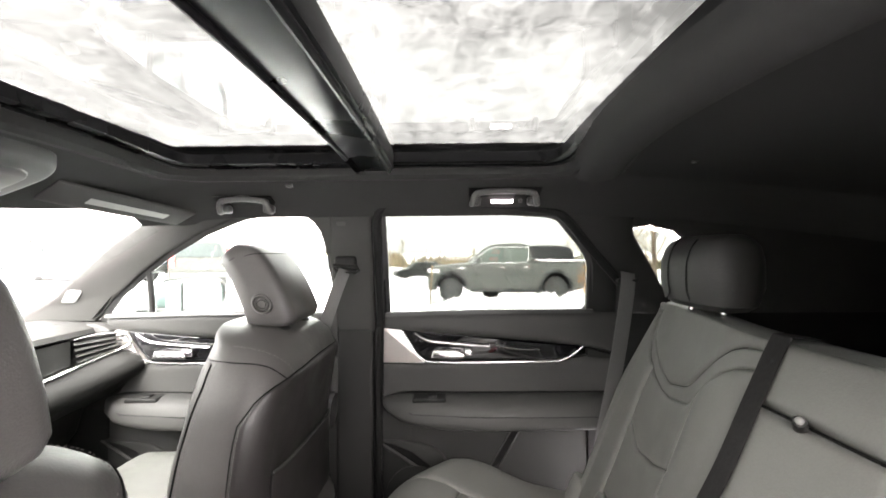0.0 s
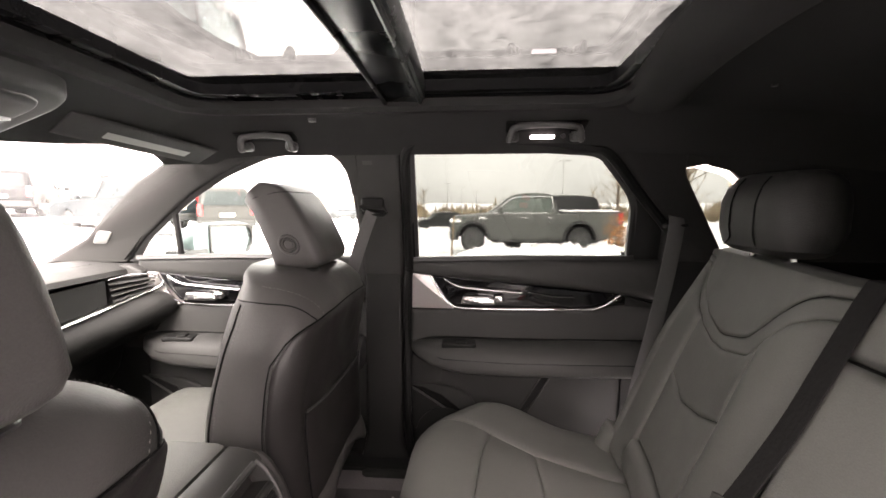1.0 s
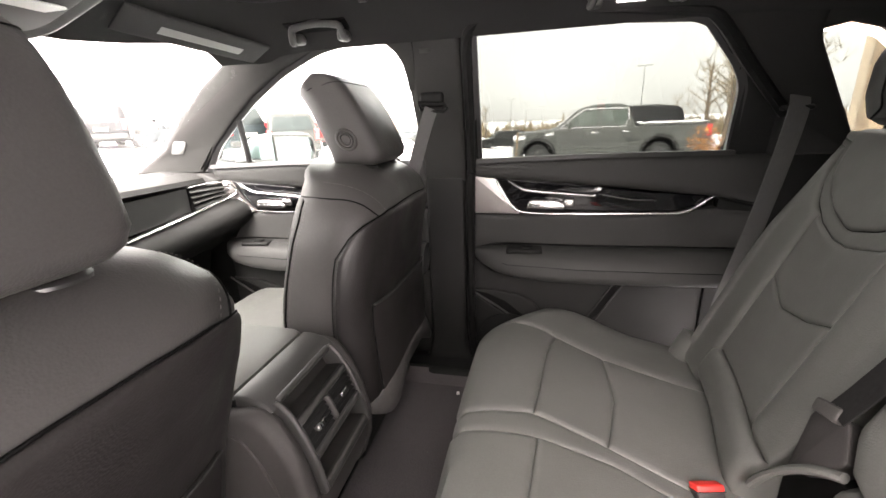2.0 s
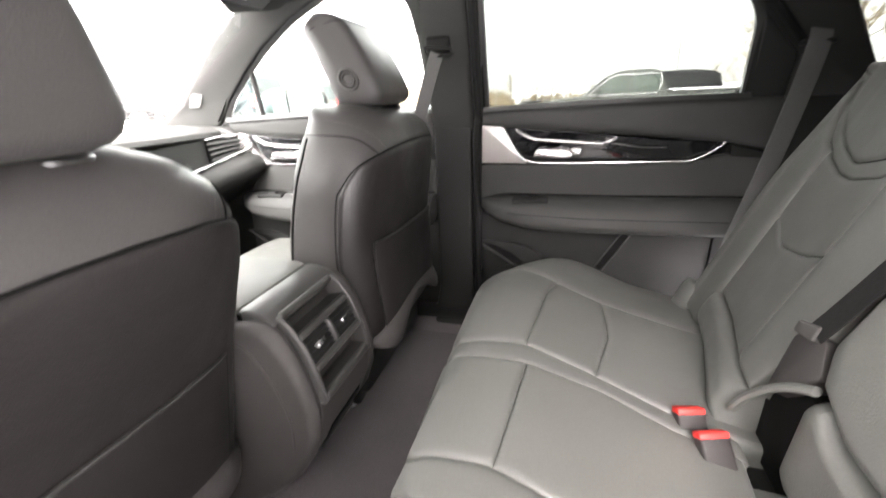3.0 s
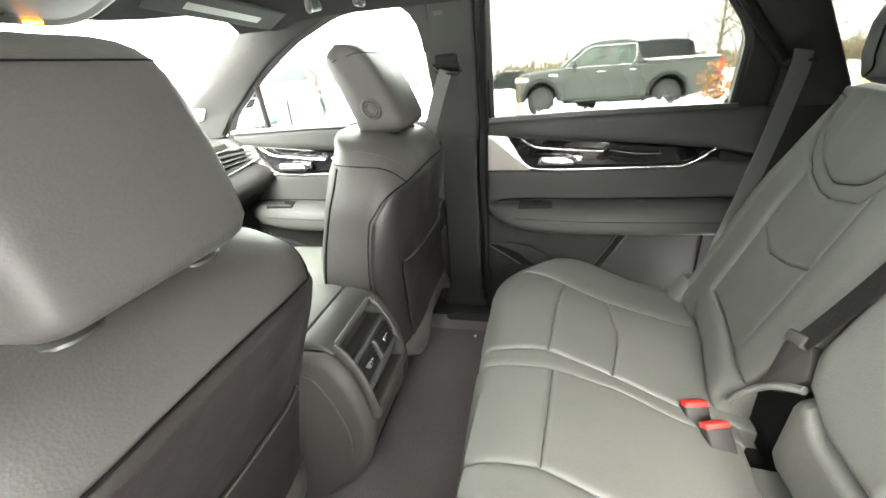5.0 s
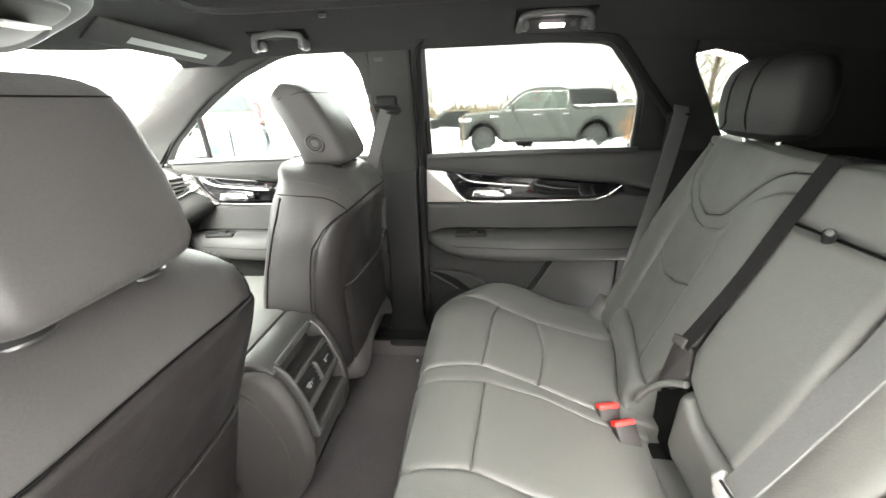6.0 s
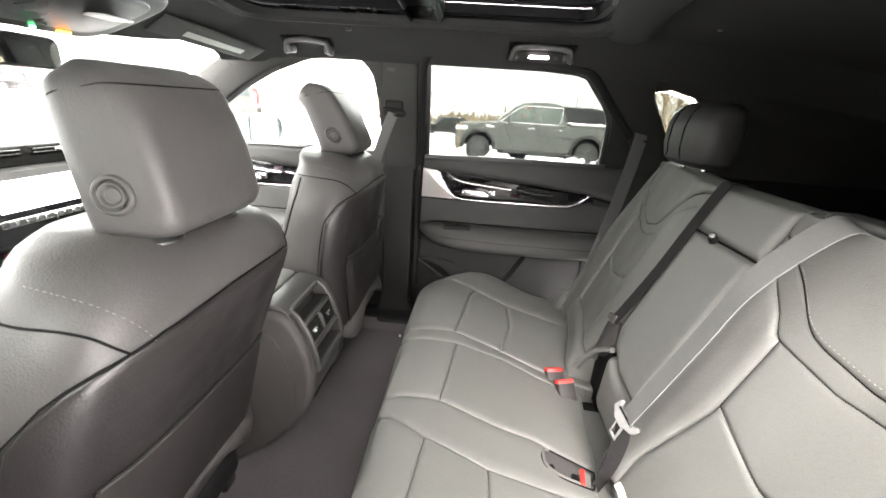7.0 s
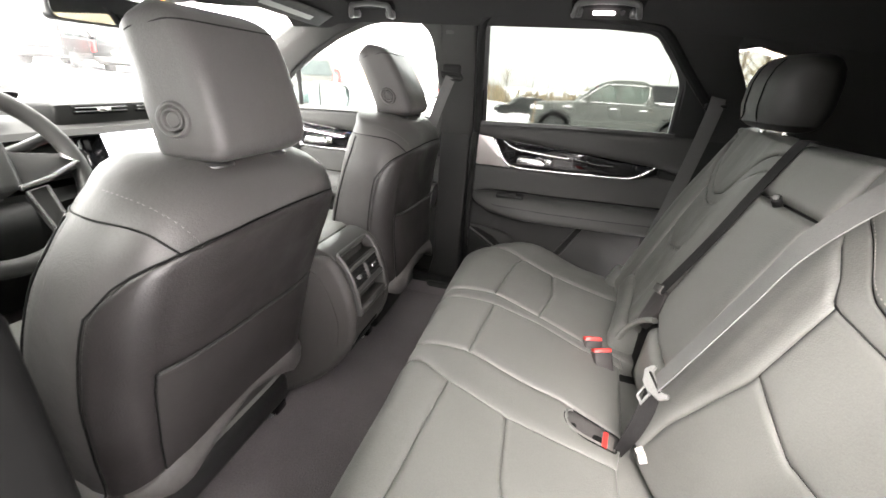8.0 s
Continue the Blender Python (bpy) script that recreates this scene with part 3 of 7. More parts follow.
        structure(tag, turn(plate(low_q, lambda x, z: Vector((x, 0.70, z)), 0.05, INWARD, 0.004)), PLASTIC, "black plastic trim beside the rear bench")
        structure("trim", turn(joined(rbox(-0.37, -0.13, 0.625, 0.70, 0.40, 0.462, 0.024, 4))), PILLAR_PLASTIC, "flared black foot of the door pillar")
        sill = [Vector((x, 0.70, 0.445)) for x in np.linspace(-1.3, 0.5, 14)]
        sect = [(-0.06, -0.03), (-0.06, 0.012), (-0.035, 0.026), (0.03, 0.03), (0.06, 0.02), (0.06, -0.03)]
        structure("trim", turn(sweep(sill, sect)), PLASTIC, "black door sill trim")
        quarter = rounded([(0.53, 1.392), (0.60, 1.405), (0.68, 1.385), (0.76, 1.33), (0.80, 1.22), (0.80, 1.13), (0.725, 1.13)], 0.01)
        q = thing("window_3" if flip else "window_2", (0.65, -0.71 if flip else 0.6, 1.25), "small quarter window of privacy glass", "car window", kind="structure")
        part("pane", turn(plate(quarter, on_side(-0.05), 0.004, TUMBLE, 0)), GLASS_DARK, q)
        kick = [(-1.95, 0.40), (-1.12, 0.40), (-1.12, 1.118), (-1.6, 1.1), (-1.95, 1.0)]
        structure(tag, turn(plate(kick, lambda x, z: Vector((x, 0.715, z)), 0.05, INWARD, 0.004)), PLASTIC, "black kick panel beside the dashboard")
    # tail of the cabin
    structure("wall_rear", joined(rbox(1.58, 1.66, -0.83, 0.72, 0.44, 1.52, 0.02)), PLASTIC, "black tailgate trim in the dark luggage space")
    structure("cargo_floor", rbox(0.62, 1.6, -0.8, 0.69, 0.70, 0.76, 0.01), CARPET, "dark carpet of the luggage space")
    structure("wall_front", rbox(-1.95, -1.85, -0.86, 0.75, 0.36, 1.05, 0.02), PLASTIC, "black bulkhead under the dashboard")
    # windscreen
    wind = thing("window_4", (-1.4, 0, 1.3), "curved clear windscreen of the car", "windscreen", kind="structure")
    rows = []
    for s in np.linspace(0, 1, 9):
        row = []
        for y in np.linspace(-1, 1, 15):
            bow = 0.16 * (1 - y * y)
            x_top = FRONT_EDGE(0.63 * abs(y))
            x = x_top * (1 - s) + (-1.48 - bow) * s
            z_top = roof_height(x_top, MIDDLE + 0.6 * y) + 0.02
            row.append(Vector((x, MIDDLE + y * (0.62 * (1 - s) + 0.755 * s), z_top * (1 - s) + 1.09 * s)))
        rows.append(row)
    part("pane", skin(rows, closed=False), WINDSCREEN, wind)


make_sides()
# the open doorway's pillar on the driver's side
structure("b_pillar", joined(rbox(-0.34, -0.112, -0.87, -0.79, 0.45, 1.19, 0.012)), PILLAR_PAINT_SHADED, "black painted door pillar in the open doorway, shade in its colour")
striker = thing("door_striker", (-0.2, -0.8, 1.12), "small pale steel striker on the door pillar", "door striker")
part("loop", tube(curve([Vector(p) for p in ((-0.132, -0.815, 1.05), (-0.112, -0.815, 1.052), (-0.108, -0.83, 1.052), (-0.112, -0.85, 1.052), (-0.132, -0.85, 1.05))], 4), 0.004, 8), STEEL, striker)
part("plate", rbox(-0.133, -0.128, -0.86, -0.808, 1.035, 1.07, 0.002, 1), STEEL, striker)


# ---- doors ----
DIVIDER = ((-0.968, 1.125), (-0.952, 1.19), (-0.93, 1.28))


DOOR_PLASTIC = surface("door_lower_plastic", (0.019, 0.019, 0.0187), rough=0.6, grain=700, bump=0.25, spec=0.12)


def car_door(side, shift, window, pane):
    """A car door's inner side, built for the passenger's rear door and shifted along the car; side -1: mirrored."""
    turn = (lambda b: b) if side > 0 else (lambda b: mirrored(b, MIDDLE))
    where = "rear" if shift == 0 else "front"
    door = thing("car_door", (0.1 + shift, side * 0.7, 0.46), f"closed {where} car door with black panel, silver trim", "car door", "car doors")
    s = shift
    yb = 0.722

    def lay(x, z):
        return Vector((x + s, yb, z))

    def face(x, z):
        return Vector((x + s, 0.705, z))

    x_end = 0.56 if shift == 0 else 0.55
    tail = 0.68 if shift == 0 else x_end
    base = rounded([(-0.222, 0.455), (tail, 0.455), (tail, 0.82), (x_end, 0.84), (x_end, 1.125), (-0.212, 1.13)], [0.02, 0.02, 0.001, 0.001, 0.02, 0.02])
    part("door_skin", turn(plate(base, lay, 0.06, INWARD, 0.006)), PLASTIC, door)
    part("upper_pad", turn(pillow(face, -0.212, x_end, lut((-0.2, 1.083), (-0.13, 1.078), (0.1, 1.062), (0.3, 1.043), (0.46, 1.026), (0.56, 1.006)), lut((-0.21, 1.132), (0.0, 1.14), (0.55, 1.14)), 0.014, 0.025)), SOFT, door, "soft black upper pad")
    part("belt_strip", turn(sweep([Vector((x + s, 0.694, z)) for x, z in ((-0.205, 1.134), (0.1, 1.142), (0.47, 1.143))], [(-0.012, -0.006), (-0.008, 0.006), (0.008, 0.006), (0.012, -0.006)])), TRIM_BLACK, door)
    part("insert_pad", turn(pillow(face, -0.214, x_end, lut((-0.21, 0.845), (0.0, 0.83), (0.5, 0.85)), lut((-0.21, 0.975), (-0.05, 0.975), (0.35, 0.978), (0.42, 1.0), (0.56, 0.99)), 0.008, 0.02)), SOFT, door, "soft black insert")
    # silver wedge, gloss panel and its bright rim
    wedge = rounded([(-0.214, 0.98), (-0.065, 0.978), (-0.095, 1.005), (-0.128, 1.06), (-0.142, 1.083), (-0.2, 1.09)], [0, 0.01, 0.02, 0.02, 0.004, 0.004])
    part("silver_wedge", turn(plate(wedge, lambda x, z: Vector((x + s, 0.689, z)), 0.02, INWARD, 0.003)), ALUMINIUM, door, "brushed silver trim wedge")
    gloss = rounded([(-0.142, 1.083), (-0.12, 1.05), (-0.075, 0.992), (0.34, 0.987), (0.41, 1.008), (0.44, 1.03), (0.3, 1.04), (0.1, 1.06)], 0.006)
    part("gloss_panel", turn(plate(gloss, lambda x, z: Vector((x + s, 0.696, z)), 0.02, INWARD, 0.002)), PIANO, door, "gloss black panel")
    rim = [Vector((x + s, 0.689, z)) for x, z in ((-0.142, 1.083), (-0.132, 1.066), (-0.112, 1.03), (-0.09, 1.0), (-0.066, 0.985), (-0.02, 0.98), (0.1, 0.979), (0.33, 0.982), (0.37, 0.986), (0.405, 1.004), (0.438, 1.03))]
    part("bright_rim", turn(tube(curve(rim, 5), 0.0027, 8, squash=0.8, up=(0, 1, 0), sizes=None)), CHROME, door, "satin chrome rim")
    # two thin chrome tubes imitate reflection streaks on the gloss panel
    blade = [Vector((x + s, 0.684, z)) for x, z in ((-0.10, 1.075), (-0.06, 1.052), (0.0, 1.043), (0.12, 1.033), (0.14, 1.033))]
    part("gloss_streak", turn(tube(curve(blade, 5), 0.004, 8)), CHROME, door)
    streak = [Vector((x + s, 0.691, z)) for x, z in ((0.16, 1.034), (0.2, 1.027), (0.24, 1.021), (0.3, 1.02))]
    part("gloss_streak", turn(tube(curve(streak, 5), 0.002, 8)), CHROME, door)
    tail_line = [Vector((x + s, 0.69, z)) for x, z in ((0.43, 1.031), (0.48, 1.018), (x_end - 0.02, 1.002))]
    part("panel_gap", turn(tube(tail_line, 0.003, 6)), SEAM, door)
    pull = plate(rounded([(-0.05, 0.995), (0.055, 0.992), (0.066, 1.006), (0.04, 1.02), (-0.04, 1.022)], 0.008), lambda x, z: Vector((x + s, 0.676, z)), 0.016, INWARD, 0.006, 3)
    part("door_handle", turn(pull), CHROME, door, "satin chrome release handle")
    lock = rbox(0.055 + s, 0.085 + s, 0.676, 0.692, 1.002, 1.024, 0.006)
    part("lock_button", turn(lock), CHROME, door)
    # armrest
    rings = []
    for x, zc, hz, d in ((-0.208, 0.856, 0.004, 0.006), (-0.2, 0.856, 0.013, 0.022), (-0.178, 0.853, 0.023, 0.045), (-0.13, 0.846, 0.035, 0.07), (-0.06, 0.84, 0.043, 0.08), (0.02, 0.837, 0.046, 0.084), (0.12, 0.835, 0.046, 0.084), (0.3, 0.836, 0.046, 0.084), (0.46, 0.838, 0.046, 0.08), (0.545, 0.838, 0.045, 0.074)):
        ring = []
        for i in range(18):
            a = math.pi * 2 * i / 18
            ca, sa = math.cos(a), math.sin(a)
            ring.append(Vector((x + s, 0.703 - d * 0.5 + d * 0.24 * sa + d * 0.6 * math.copysign(abs(ca) ** 0.7, ca), zc + hz * math.copysign(abs(sa) ** 0.75, sa))))
        rings.append(ring)
    rest = part("armrest", turn(skin(rings)), SOFT, door, "padded black armrest")
    line = [Vector((x + s, 0.609 if x > -0.1 else 0.617 + (-0.1 - x) * 0.5, z)) for x, z in ((-0.15, 0.85), (-0.1, 0.842), (0.1, 0.836), (0.3, 0.836), (0.53, 0.838))]
    part("seam", turn(tube(line, 0.0012, 6)), SEAM, rest)
    # black tube drawn as the shadow line along the armrest
    shade_gap = [Vector((x + s, 0.694, z)) for x, z in ((-0.205, 0.86), (-0.17, 0.876), (-0.11, 0.884), (0.1, 0.882), (0.3, 0.883), (0.54, 0.884))]
    part("armrest_shade_line", turn(tube(curve(shade_gap, 4), 0.0035, 6)), SEAM, rest)
    switch = rbox(-0.105 + s, 0.0 + s, 0.635, 0.685, 0.868, 0.884, 0.006)
    bezel = part("window_switch", turn(switch), PLASTIC, door)
    part("rocker", turn(rbox(-0.06 + s, -0.03 + s, 0.645, 0.67, 0.88, 0.889, 0.003)), PLASTIC, bezel)
    if shift:
        post = [on_side(-0.01)(x, z) for x, z in DIVIDER]
        part("window_divider", turn(strip(post, (1, 0, 0), 0.022, 0.012)), TRIM_BLACK, door, "black upright window divider")
    # lower panel: pocket, slot, loudspeaker
    low = rounded([(-0.214, 0.47), (tail, 0.47), (tail, 0.782), (0.0, 0.78), (-0.1, 0.79), (-0.17, 0.81), (-0.214, 0.83)], 0.008)
    part("lower_panel", turn(plate(low, lambda x, z: Vector((x + s, 0.71, z)), 0.02, INWARD, 0.004)), DOOR_PLASTIC, door)
    pocket = rounded([(-0.222, 0.725), (-0.14, 0.724), (-0.06, 0.712), (-0.012, 0.682), (0.006, 0.64), (-0.015, 0.6)], [0.003, 0.02, 0.03, 0.03, 0.02, 0.003])
    part("map_pocket", turn(plate(pocket, lambda x, z: Vector((x + s, 0.697, z)), 0.02, INWARD, 0.009, 4)), DOOR_PLASTIC, door, "bulging black map pocket")
    # flat black sheet in place of the pocket's shaded opening
    mouth = [(-0.21, 0.722), (-0.17, 0.716), (-0.11, 0.69), (-0.05, 0.642), (-0.02, 0.604), (-0.055, 0.618), (-0.14, 0.675)]
    part("pocket_mouth_shade", turn(plate(mouth, lambda x, z: Vector((x + s, 0.6945, z)), 0.02, INWARD, 0.0)), SEAM, door, "black sheet for the shade in the pocket mouth")
    lid_line = [Vector((x + s, 0.693, z)) for x, z in ((-0.224, 0.728), (-0.15, 0.682), (-0.06, 0.622), (0.02, 0.572))]
    part("pocket_edge", turn(tube(lid_line, 0.0035, 8)), PLASTIC_GREY, door)
    cloth = rounded([(-0.21, 0.47), (0.1, 0.47), (0.0, 0.565), (-0.1, 0.635), (-0.21, 0.71)], 0.01)
    part("pocket_flap", turn(plate(cloth, lambda x, z: Vector((x + s, 0.70, z)), 0.012, INWARD, 0.004)), PLASTIC, door)
    slot = rounded([(0.222, 0.778), (0.247, 0.778), (0.172, 0.652), (0.14, 0.63)], 0.006)
    part("slot", turn(plate(slot, lambda x, z: Vector((x + s, 0.7065, z)), 0.01, INWARD, 0.0)), SEAM, door)
    for shift_x in (-0.002, 0.027):
        side_line = [Vector((x + s + shift_x, 0.7, z)) for x, z in ((0.221, 0.776), (0.141, 0.64))]
        part("slot_edge", turn(tube(side_line, 0.0022, 6)), PLASTIC_GREY, door)
    ridge = [Vector((x + s, 0.706, z)) for x, z in ((0.25, 0.775), (0.5, 0.765))]
    part("panel_edge", turn(tube(ridge, 0.004, 6)), PLASTIC, door)
    grille = lathe([(0.0, 0.0), (0.088, 0.0), (0.094, 0.003), (0.094, 0.008), (0.0, 0.008)], (-0.1 + s, 0.697, 0.555), (0, -1, 0), 28)
    part("speaker_grille", turn(grille), PLASTIC, door, "fine mesh loudspeaker grille")
    if shift == 0:
        corner = rounded([(0.32, 1.452), (0.364, 1.423), (0.542, 1.24), (0.566, 1.127), (0.458, 1.127), (0.44, 1.305), (0.41, 1.351), (0.33, 1.432)], [0, 0.01, 0.03, 0, 0, 0.02, 0.02, 0])
        part("corner_panel", turn(plate(corner, on_side(-0.004), 0.03, TUMBLE, 0.004)), PLASTIC, door, "black corner panel")
    # window
    part("pane", turn(plate(window, on_side(-0.03), 0.004, TUMBLE, 0)), pane, door)
    edge = [on_side(-0.012)(x, z) for x, z in window]
    part("window_seal", turn(sweep(edge, [(-0.012, -0.006), (-0.012, 0.006), (0.006, 0.008), (0.006, -0.008)], up=TUMBLE, closed=True)), TRIM_BLACK, door, "black rubber window seal")
    return door


REAR_WINDOW = rounded([(-0.192, 1.125), (0.465, 1.135), (0.446, 1.305), (0.414, 1.353), (0.336, 1.435), (0.305, 1.446), (-0.05, 1.468), (-0.186, 1.466)], [0.01, 0.01, 0.03, 0.02, 0.01, 0.02, 0.01, 0.03])
FRONT_WINDOW = rounded([(-1.135, 1.12), (-0.345, 1.125), (-0.352, 1.464), (-0.477, 1.462), (-0.594, 1.446), (-0.724, 1.4), (-0.847, 1.338), (-0.942, 1.279), (-1.05, 1.205)], [0.01, 0.01, 0.06, 0.03, 0.03, 0.03, 0.03, 0.03, 0.03])
car_door(1, 0.0, REAR_WINDOW, GLASS_DARK)
car_door(1, -0.9, FRONT_WINDOW, GLASS)
# driver's window is out of view; its tint is added to dim that side
car_door(-1, -0.9, FRONT_WINDOW, GLASS_DIMMER)
# unseen door, added to block doorway light; its angle sets how much
open_door = car_door(-1, 0.0, REAR_WINDOW, GLASS_DARK)
tagged(open_door, "open rear car door with black panel, silver trim, unseen light block", "car door", "car doors")
hinge = Matrix.Translation((-0.21, -0.86, 0)) @ pose(0, 0, 0, 0, 0, -46) @ Matrix.Translation((0.21, 0.86, 0))
open_door.matrix_world = hinge @ Matrix.Translation(open_door.location)


# ---- front seats ----
TRIM_FLAP = surface("mid_grey_trim_plastic", (0.05, 0.047, 0.046), rough=0.55, grain=120, bump=0.2, spec=0.25, vary=0.2)
SEAT_RAKE = lut((0.50, -0.60), (0.57, -0.54), (0.61, -0.475), (0.64, -0.456), (0.72, -0.44), (0.85, -0.412), (0.95, -0.375), (1.0, -0.352), (1.06, -0.325), (1.10, -0.326), (1.13, -0.345), (1.158, -0.385))
SEAT_HALF = lut((0.50, 0.215), (0.62, 0.232), (0.72, 0.243), (0.82, 0.25), (0.92, 0.252), (0.98, 0.249), (1.02, 0.244), (1.05, 0.235), (1.08, 0.221), (1.1, 0.208), (1.12, 0.19), (1.135, 0.17), (1.148, 0.142), (1.158, 0.10))
PANEL_HALF = lut((0.0, 1.071), (0.3, 1.070), (0.62, 1.066), (0.78, 1.059), (0.86, 1.052), (0.9, 1.046), (0.93, 1.039), (0.955, 1.027), (0.97, 1.013), (0.985, 0.99))


def panel_top(u):
    """The height of the rear panel's upper seam, u across the seat from -1 to 1."""
    return PANEL_HALF(abs(u))


def seat_back_x(y, z):
    """How far back the seat's rear face lies, y from the seat's middle."""
    q = min(1.0, abs(y) / SEAT_HALF(z))
    return SEAT_RAKE(z) - 0.095 * (1 - (1 - q ** 4.5) ** (1 / 2.1))


def front_seat(yc, slide, upright, lift):
    """A front seat: slide moves it back along its rails, upright turns the backrest up, lift raises it."""
    seat = thing("front_seat", (-0.62 + slide, yc, 0.43), "charcoal leather front seat with map pocket and headrest", "car seat", "front seats")
    lean = Matrix(((1, 0, -upright, 1.12 * upright), (0, 1, 0, 0), (0, 0, 1, lift), (0, 0, 0, 1)))

    def fit_back(name, bm, material, parent, label="", sharp=38):
        return part(name, moved(bm, lean), material, parent, label, sharp)

    def rear(u, z, off=0.0):
        y = u * SEAT_HALF(z)
        return Vector((seat_back_x(y, z) + off, yc + y, z))

    def shell(turn, z, off=0.0):
        """The backrest's outside at a turn in degrees from straight back."""
        w, xr = SEAT_HALF(z) + off, SEAT_RAKE(z)
        thick = lut((0.5, 0.2), (0.8, 0.19), (0.9, 0.175), (1.0, 0.155), (1.06, 0.14), (1.1, 0.105), (1.14, 0.06), (1.158, 0.03))(z)
        ca, sa = math.cos(radians(turn)), math.sin(radians(turn))
        y = w * math.copysign(abs(sa) ** 0.6, sa)
        if ca >= 0:
            x = seat_back_x(y * SEAT_HALF(z) / w, z) + off
        else:
            x = xr - 0.095 - thick * abs(ca) ** 0.7 + 0.05 * (1 - (abs(sa)) ** 3) * max(0.0, min(1.0, (1.09 - z) / 0.12))
            y *= 1 - lut((1.0, 0.0), (1.08, 0.05), (1.13, 0.09))(z) * abs(ca)
        return Vector((x, yc + y, z))
    levels = [0.50, 0.53, 0.58, 0.64, 0.70, 0.76, 0.82, 0.88, 0.94, 0.98, 1.01, 1.035, 1.06, 1.08, 1.1, 1.115, 1.128, 1.138, 1.146, 1.152, 1.157]
    rings = [[shell(a, z) for a in np.linspace(0, 360, 61)[:-1]] for z in levels]
    # shell, cover and headrest carry their shade in the leather's colour
    back = fit_back("backrest", skin(rings), LEATHER_SHADED, seat, "charcoal leather backrest shell", 60)
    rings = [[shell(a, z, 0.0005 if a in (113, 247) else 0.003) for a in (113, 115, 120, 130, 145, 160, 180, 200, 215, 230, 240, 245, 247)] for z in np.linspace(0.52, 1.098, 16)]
    fit_back("front_cover", skin(rings, closed=False), LEATHER_SHADED, seat, "charcoal leather front cover", 60)
    # rear panel with its seam, and the map pocket on it
    def fold(u, z):
        """The padded rims of the rear panel stand a little proud of its flat middle."""
        q = max(0.0, min(1.0, (abs(u) - 0.74) / 0.07))
        return 0.0065 * q * q * (3 - 2 * q) * max(0.0, min(1.0, (1.075 - z) / 0.1))
    panel = pillow(lambda u, z: rear(u, z, 0.001 + fold(u, z)), 0.985, -0.985, 0.63, lambda u: panel_top(u) - 0.002, 0.004, 0.016, 0.01, 40, 16, (1, 0, 0))
    # part of this panel's darkness is shade held in the vinyl's colour
    fit_back("back_panel", panel, LEATHER_BACK_SHADED, seat, "dark vinyl back panel, shade in its colour", 60)
    pocket = pillow(lambda u, z: rear(u, z, 0.006), 0.76, -0.76, 0.64, lambda u: 0.865 - 0.012 * u, 0.006, 0.008, 0.012, 10, 6, (1, 0, 0))
    fit_back("map_pocket", pocket, POCKET, seat, "black seatback map pocket")
    fit_back("pocket_lip", tube([rear(u, 0.865 - 0.012 * u, 0.0125) for u in np.linspace(-0.755, 0.755, 15)], 0.0026, 8), PLASTIC_GREY, seat)
    for sgn in (-1, 1):
        fit_back("pocket_edge", tube([rear(sgn * 0.765, z, 0.0105) for z in np.linspace(0.65, 0.862 - 0.012 * sgn, 8)], 0.0016, 6, up=(0, 1, 0)), SEAM, seat)
    trim_top, trim_foot = lut((0.0, 0.698), (0.3, 0.692), (0.65, 0.674), (0.9, 0.651), (0.985, 0.638)), lut((0.0, 0.67), (0.3, 0.65), (0.5, 0.628), (0.65, 0.606), (0.8, 0.602), (0.93, 0.617), (0.985, 0.63))
    rings = []
    for u in np.linspace(-0.985, 0.985, 41):
        hi, lo, face = trim_top(abs(u)), trim_foot(abs(u)), rear(u * 0.97, 0.66)
        rings.append([Vector((face.x + d, face.y, lo + (hi - lo) * k)) for k, d in ((1.0, -0.01), (1.0, 0.012), (0.9, 0.0165), (0.5, 0.019), (0.12, 0.0165), (0.0, 0.012), (0.0, -0.01))])
    fit_back("lower_trim", skin(rings), TRIM_FLAP, seat, "grey plastic lower trim flap")
    fit_back("seam", tube([rear(u, panel_top(u), 0.0015) for u in np.linspace(-0.985, 0.985, 60)], 0.0014, 6), SEAM, back)
    for sgn in (-1, 1):
        fit_back("seam", tube([rear(sgn * 0.985, z, 0.0015) for z in np.linspace(0.99, 0.6, 14)], 0.0015, 6, up=(0, 1, 0)), SEAM, back)
        edge = [shell(sgn * a, z, 0.0006) for a, z in ((39, 1.059), (46, 1.072), (56, 1.087), (70, 1.097), (90, 1.101), (110, 1.102), (125, 1.101))]
        fit_back("seam", tube(curve(edge, 5), 0.0014, 6), SEAM, back)
        line = [shell(sgn * a, z, 0.0012) for a, z in ((25, 1.034), (28, 1.053), (34, 1.075), (44, 1.096), (56, 1.112), (70, 1.122), (88, 1.128))]
        fit_back("stitching", stitches(curve(line, 6), 0.006, 0.0005, (0.002, 0, 0.001)), THREAD_DARK, back)
        for turn in (112, 106):
            down = [shell(sgn * (turn + 4 * (1.09 - z)), z, 0.0008) for z in np.linspace(1.095, 0.66, 24)]
            if turn == 112:
                fit_back("seam", tube(down, 0.0018, 6, up=(0, 1, 0)), SEAM, back)
            else:
                fit_back("stitching", stitches(down, 0.0075, 0.0005), THREAD_DARK, back)
    # cushion
    rings = []
    for x, w, z0, z1 in ((-0.50, 0.20, 0.56, 0.62), (-0.54, 0.235, 0.53, 0.68), (-0.62, 0.25, 0.52, 0.71), (-0.75, 0.255, 0.52, 0.715), (-0.9, 0.25, 0.53, 0.735), (-0.99, 0.24, 0.55, 0.735), (-1.03, 0.22, 0.58, 0.71), (-1.045, 0.19, 0.61, 0.68)):
        ring = []
        for i in range(28):
            a = 2 * math.pi * i / 28
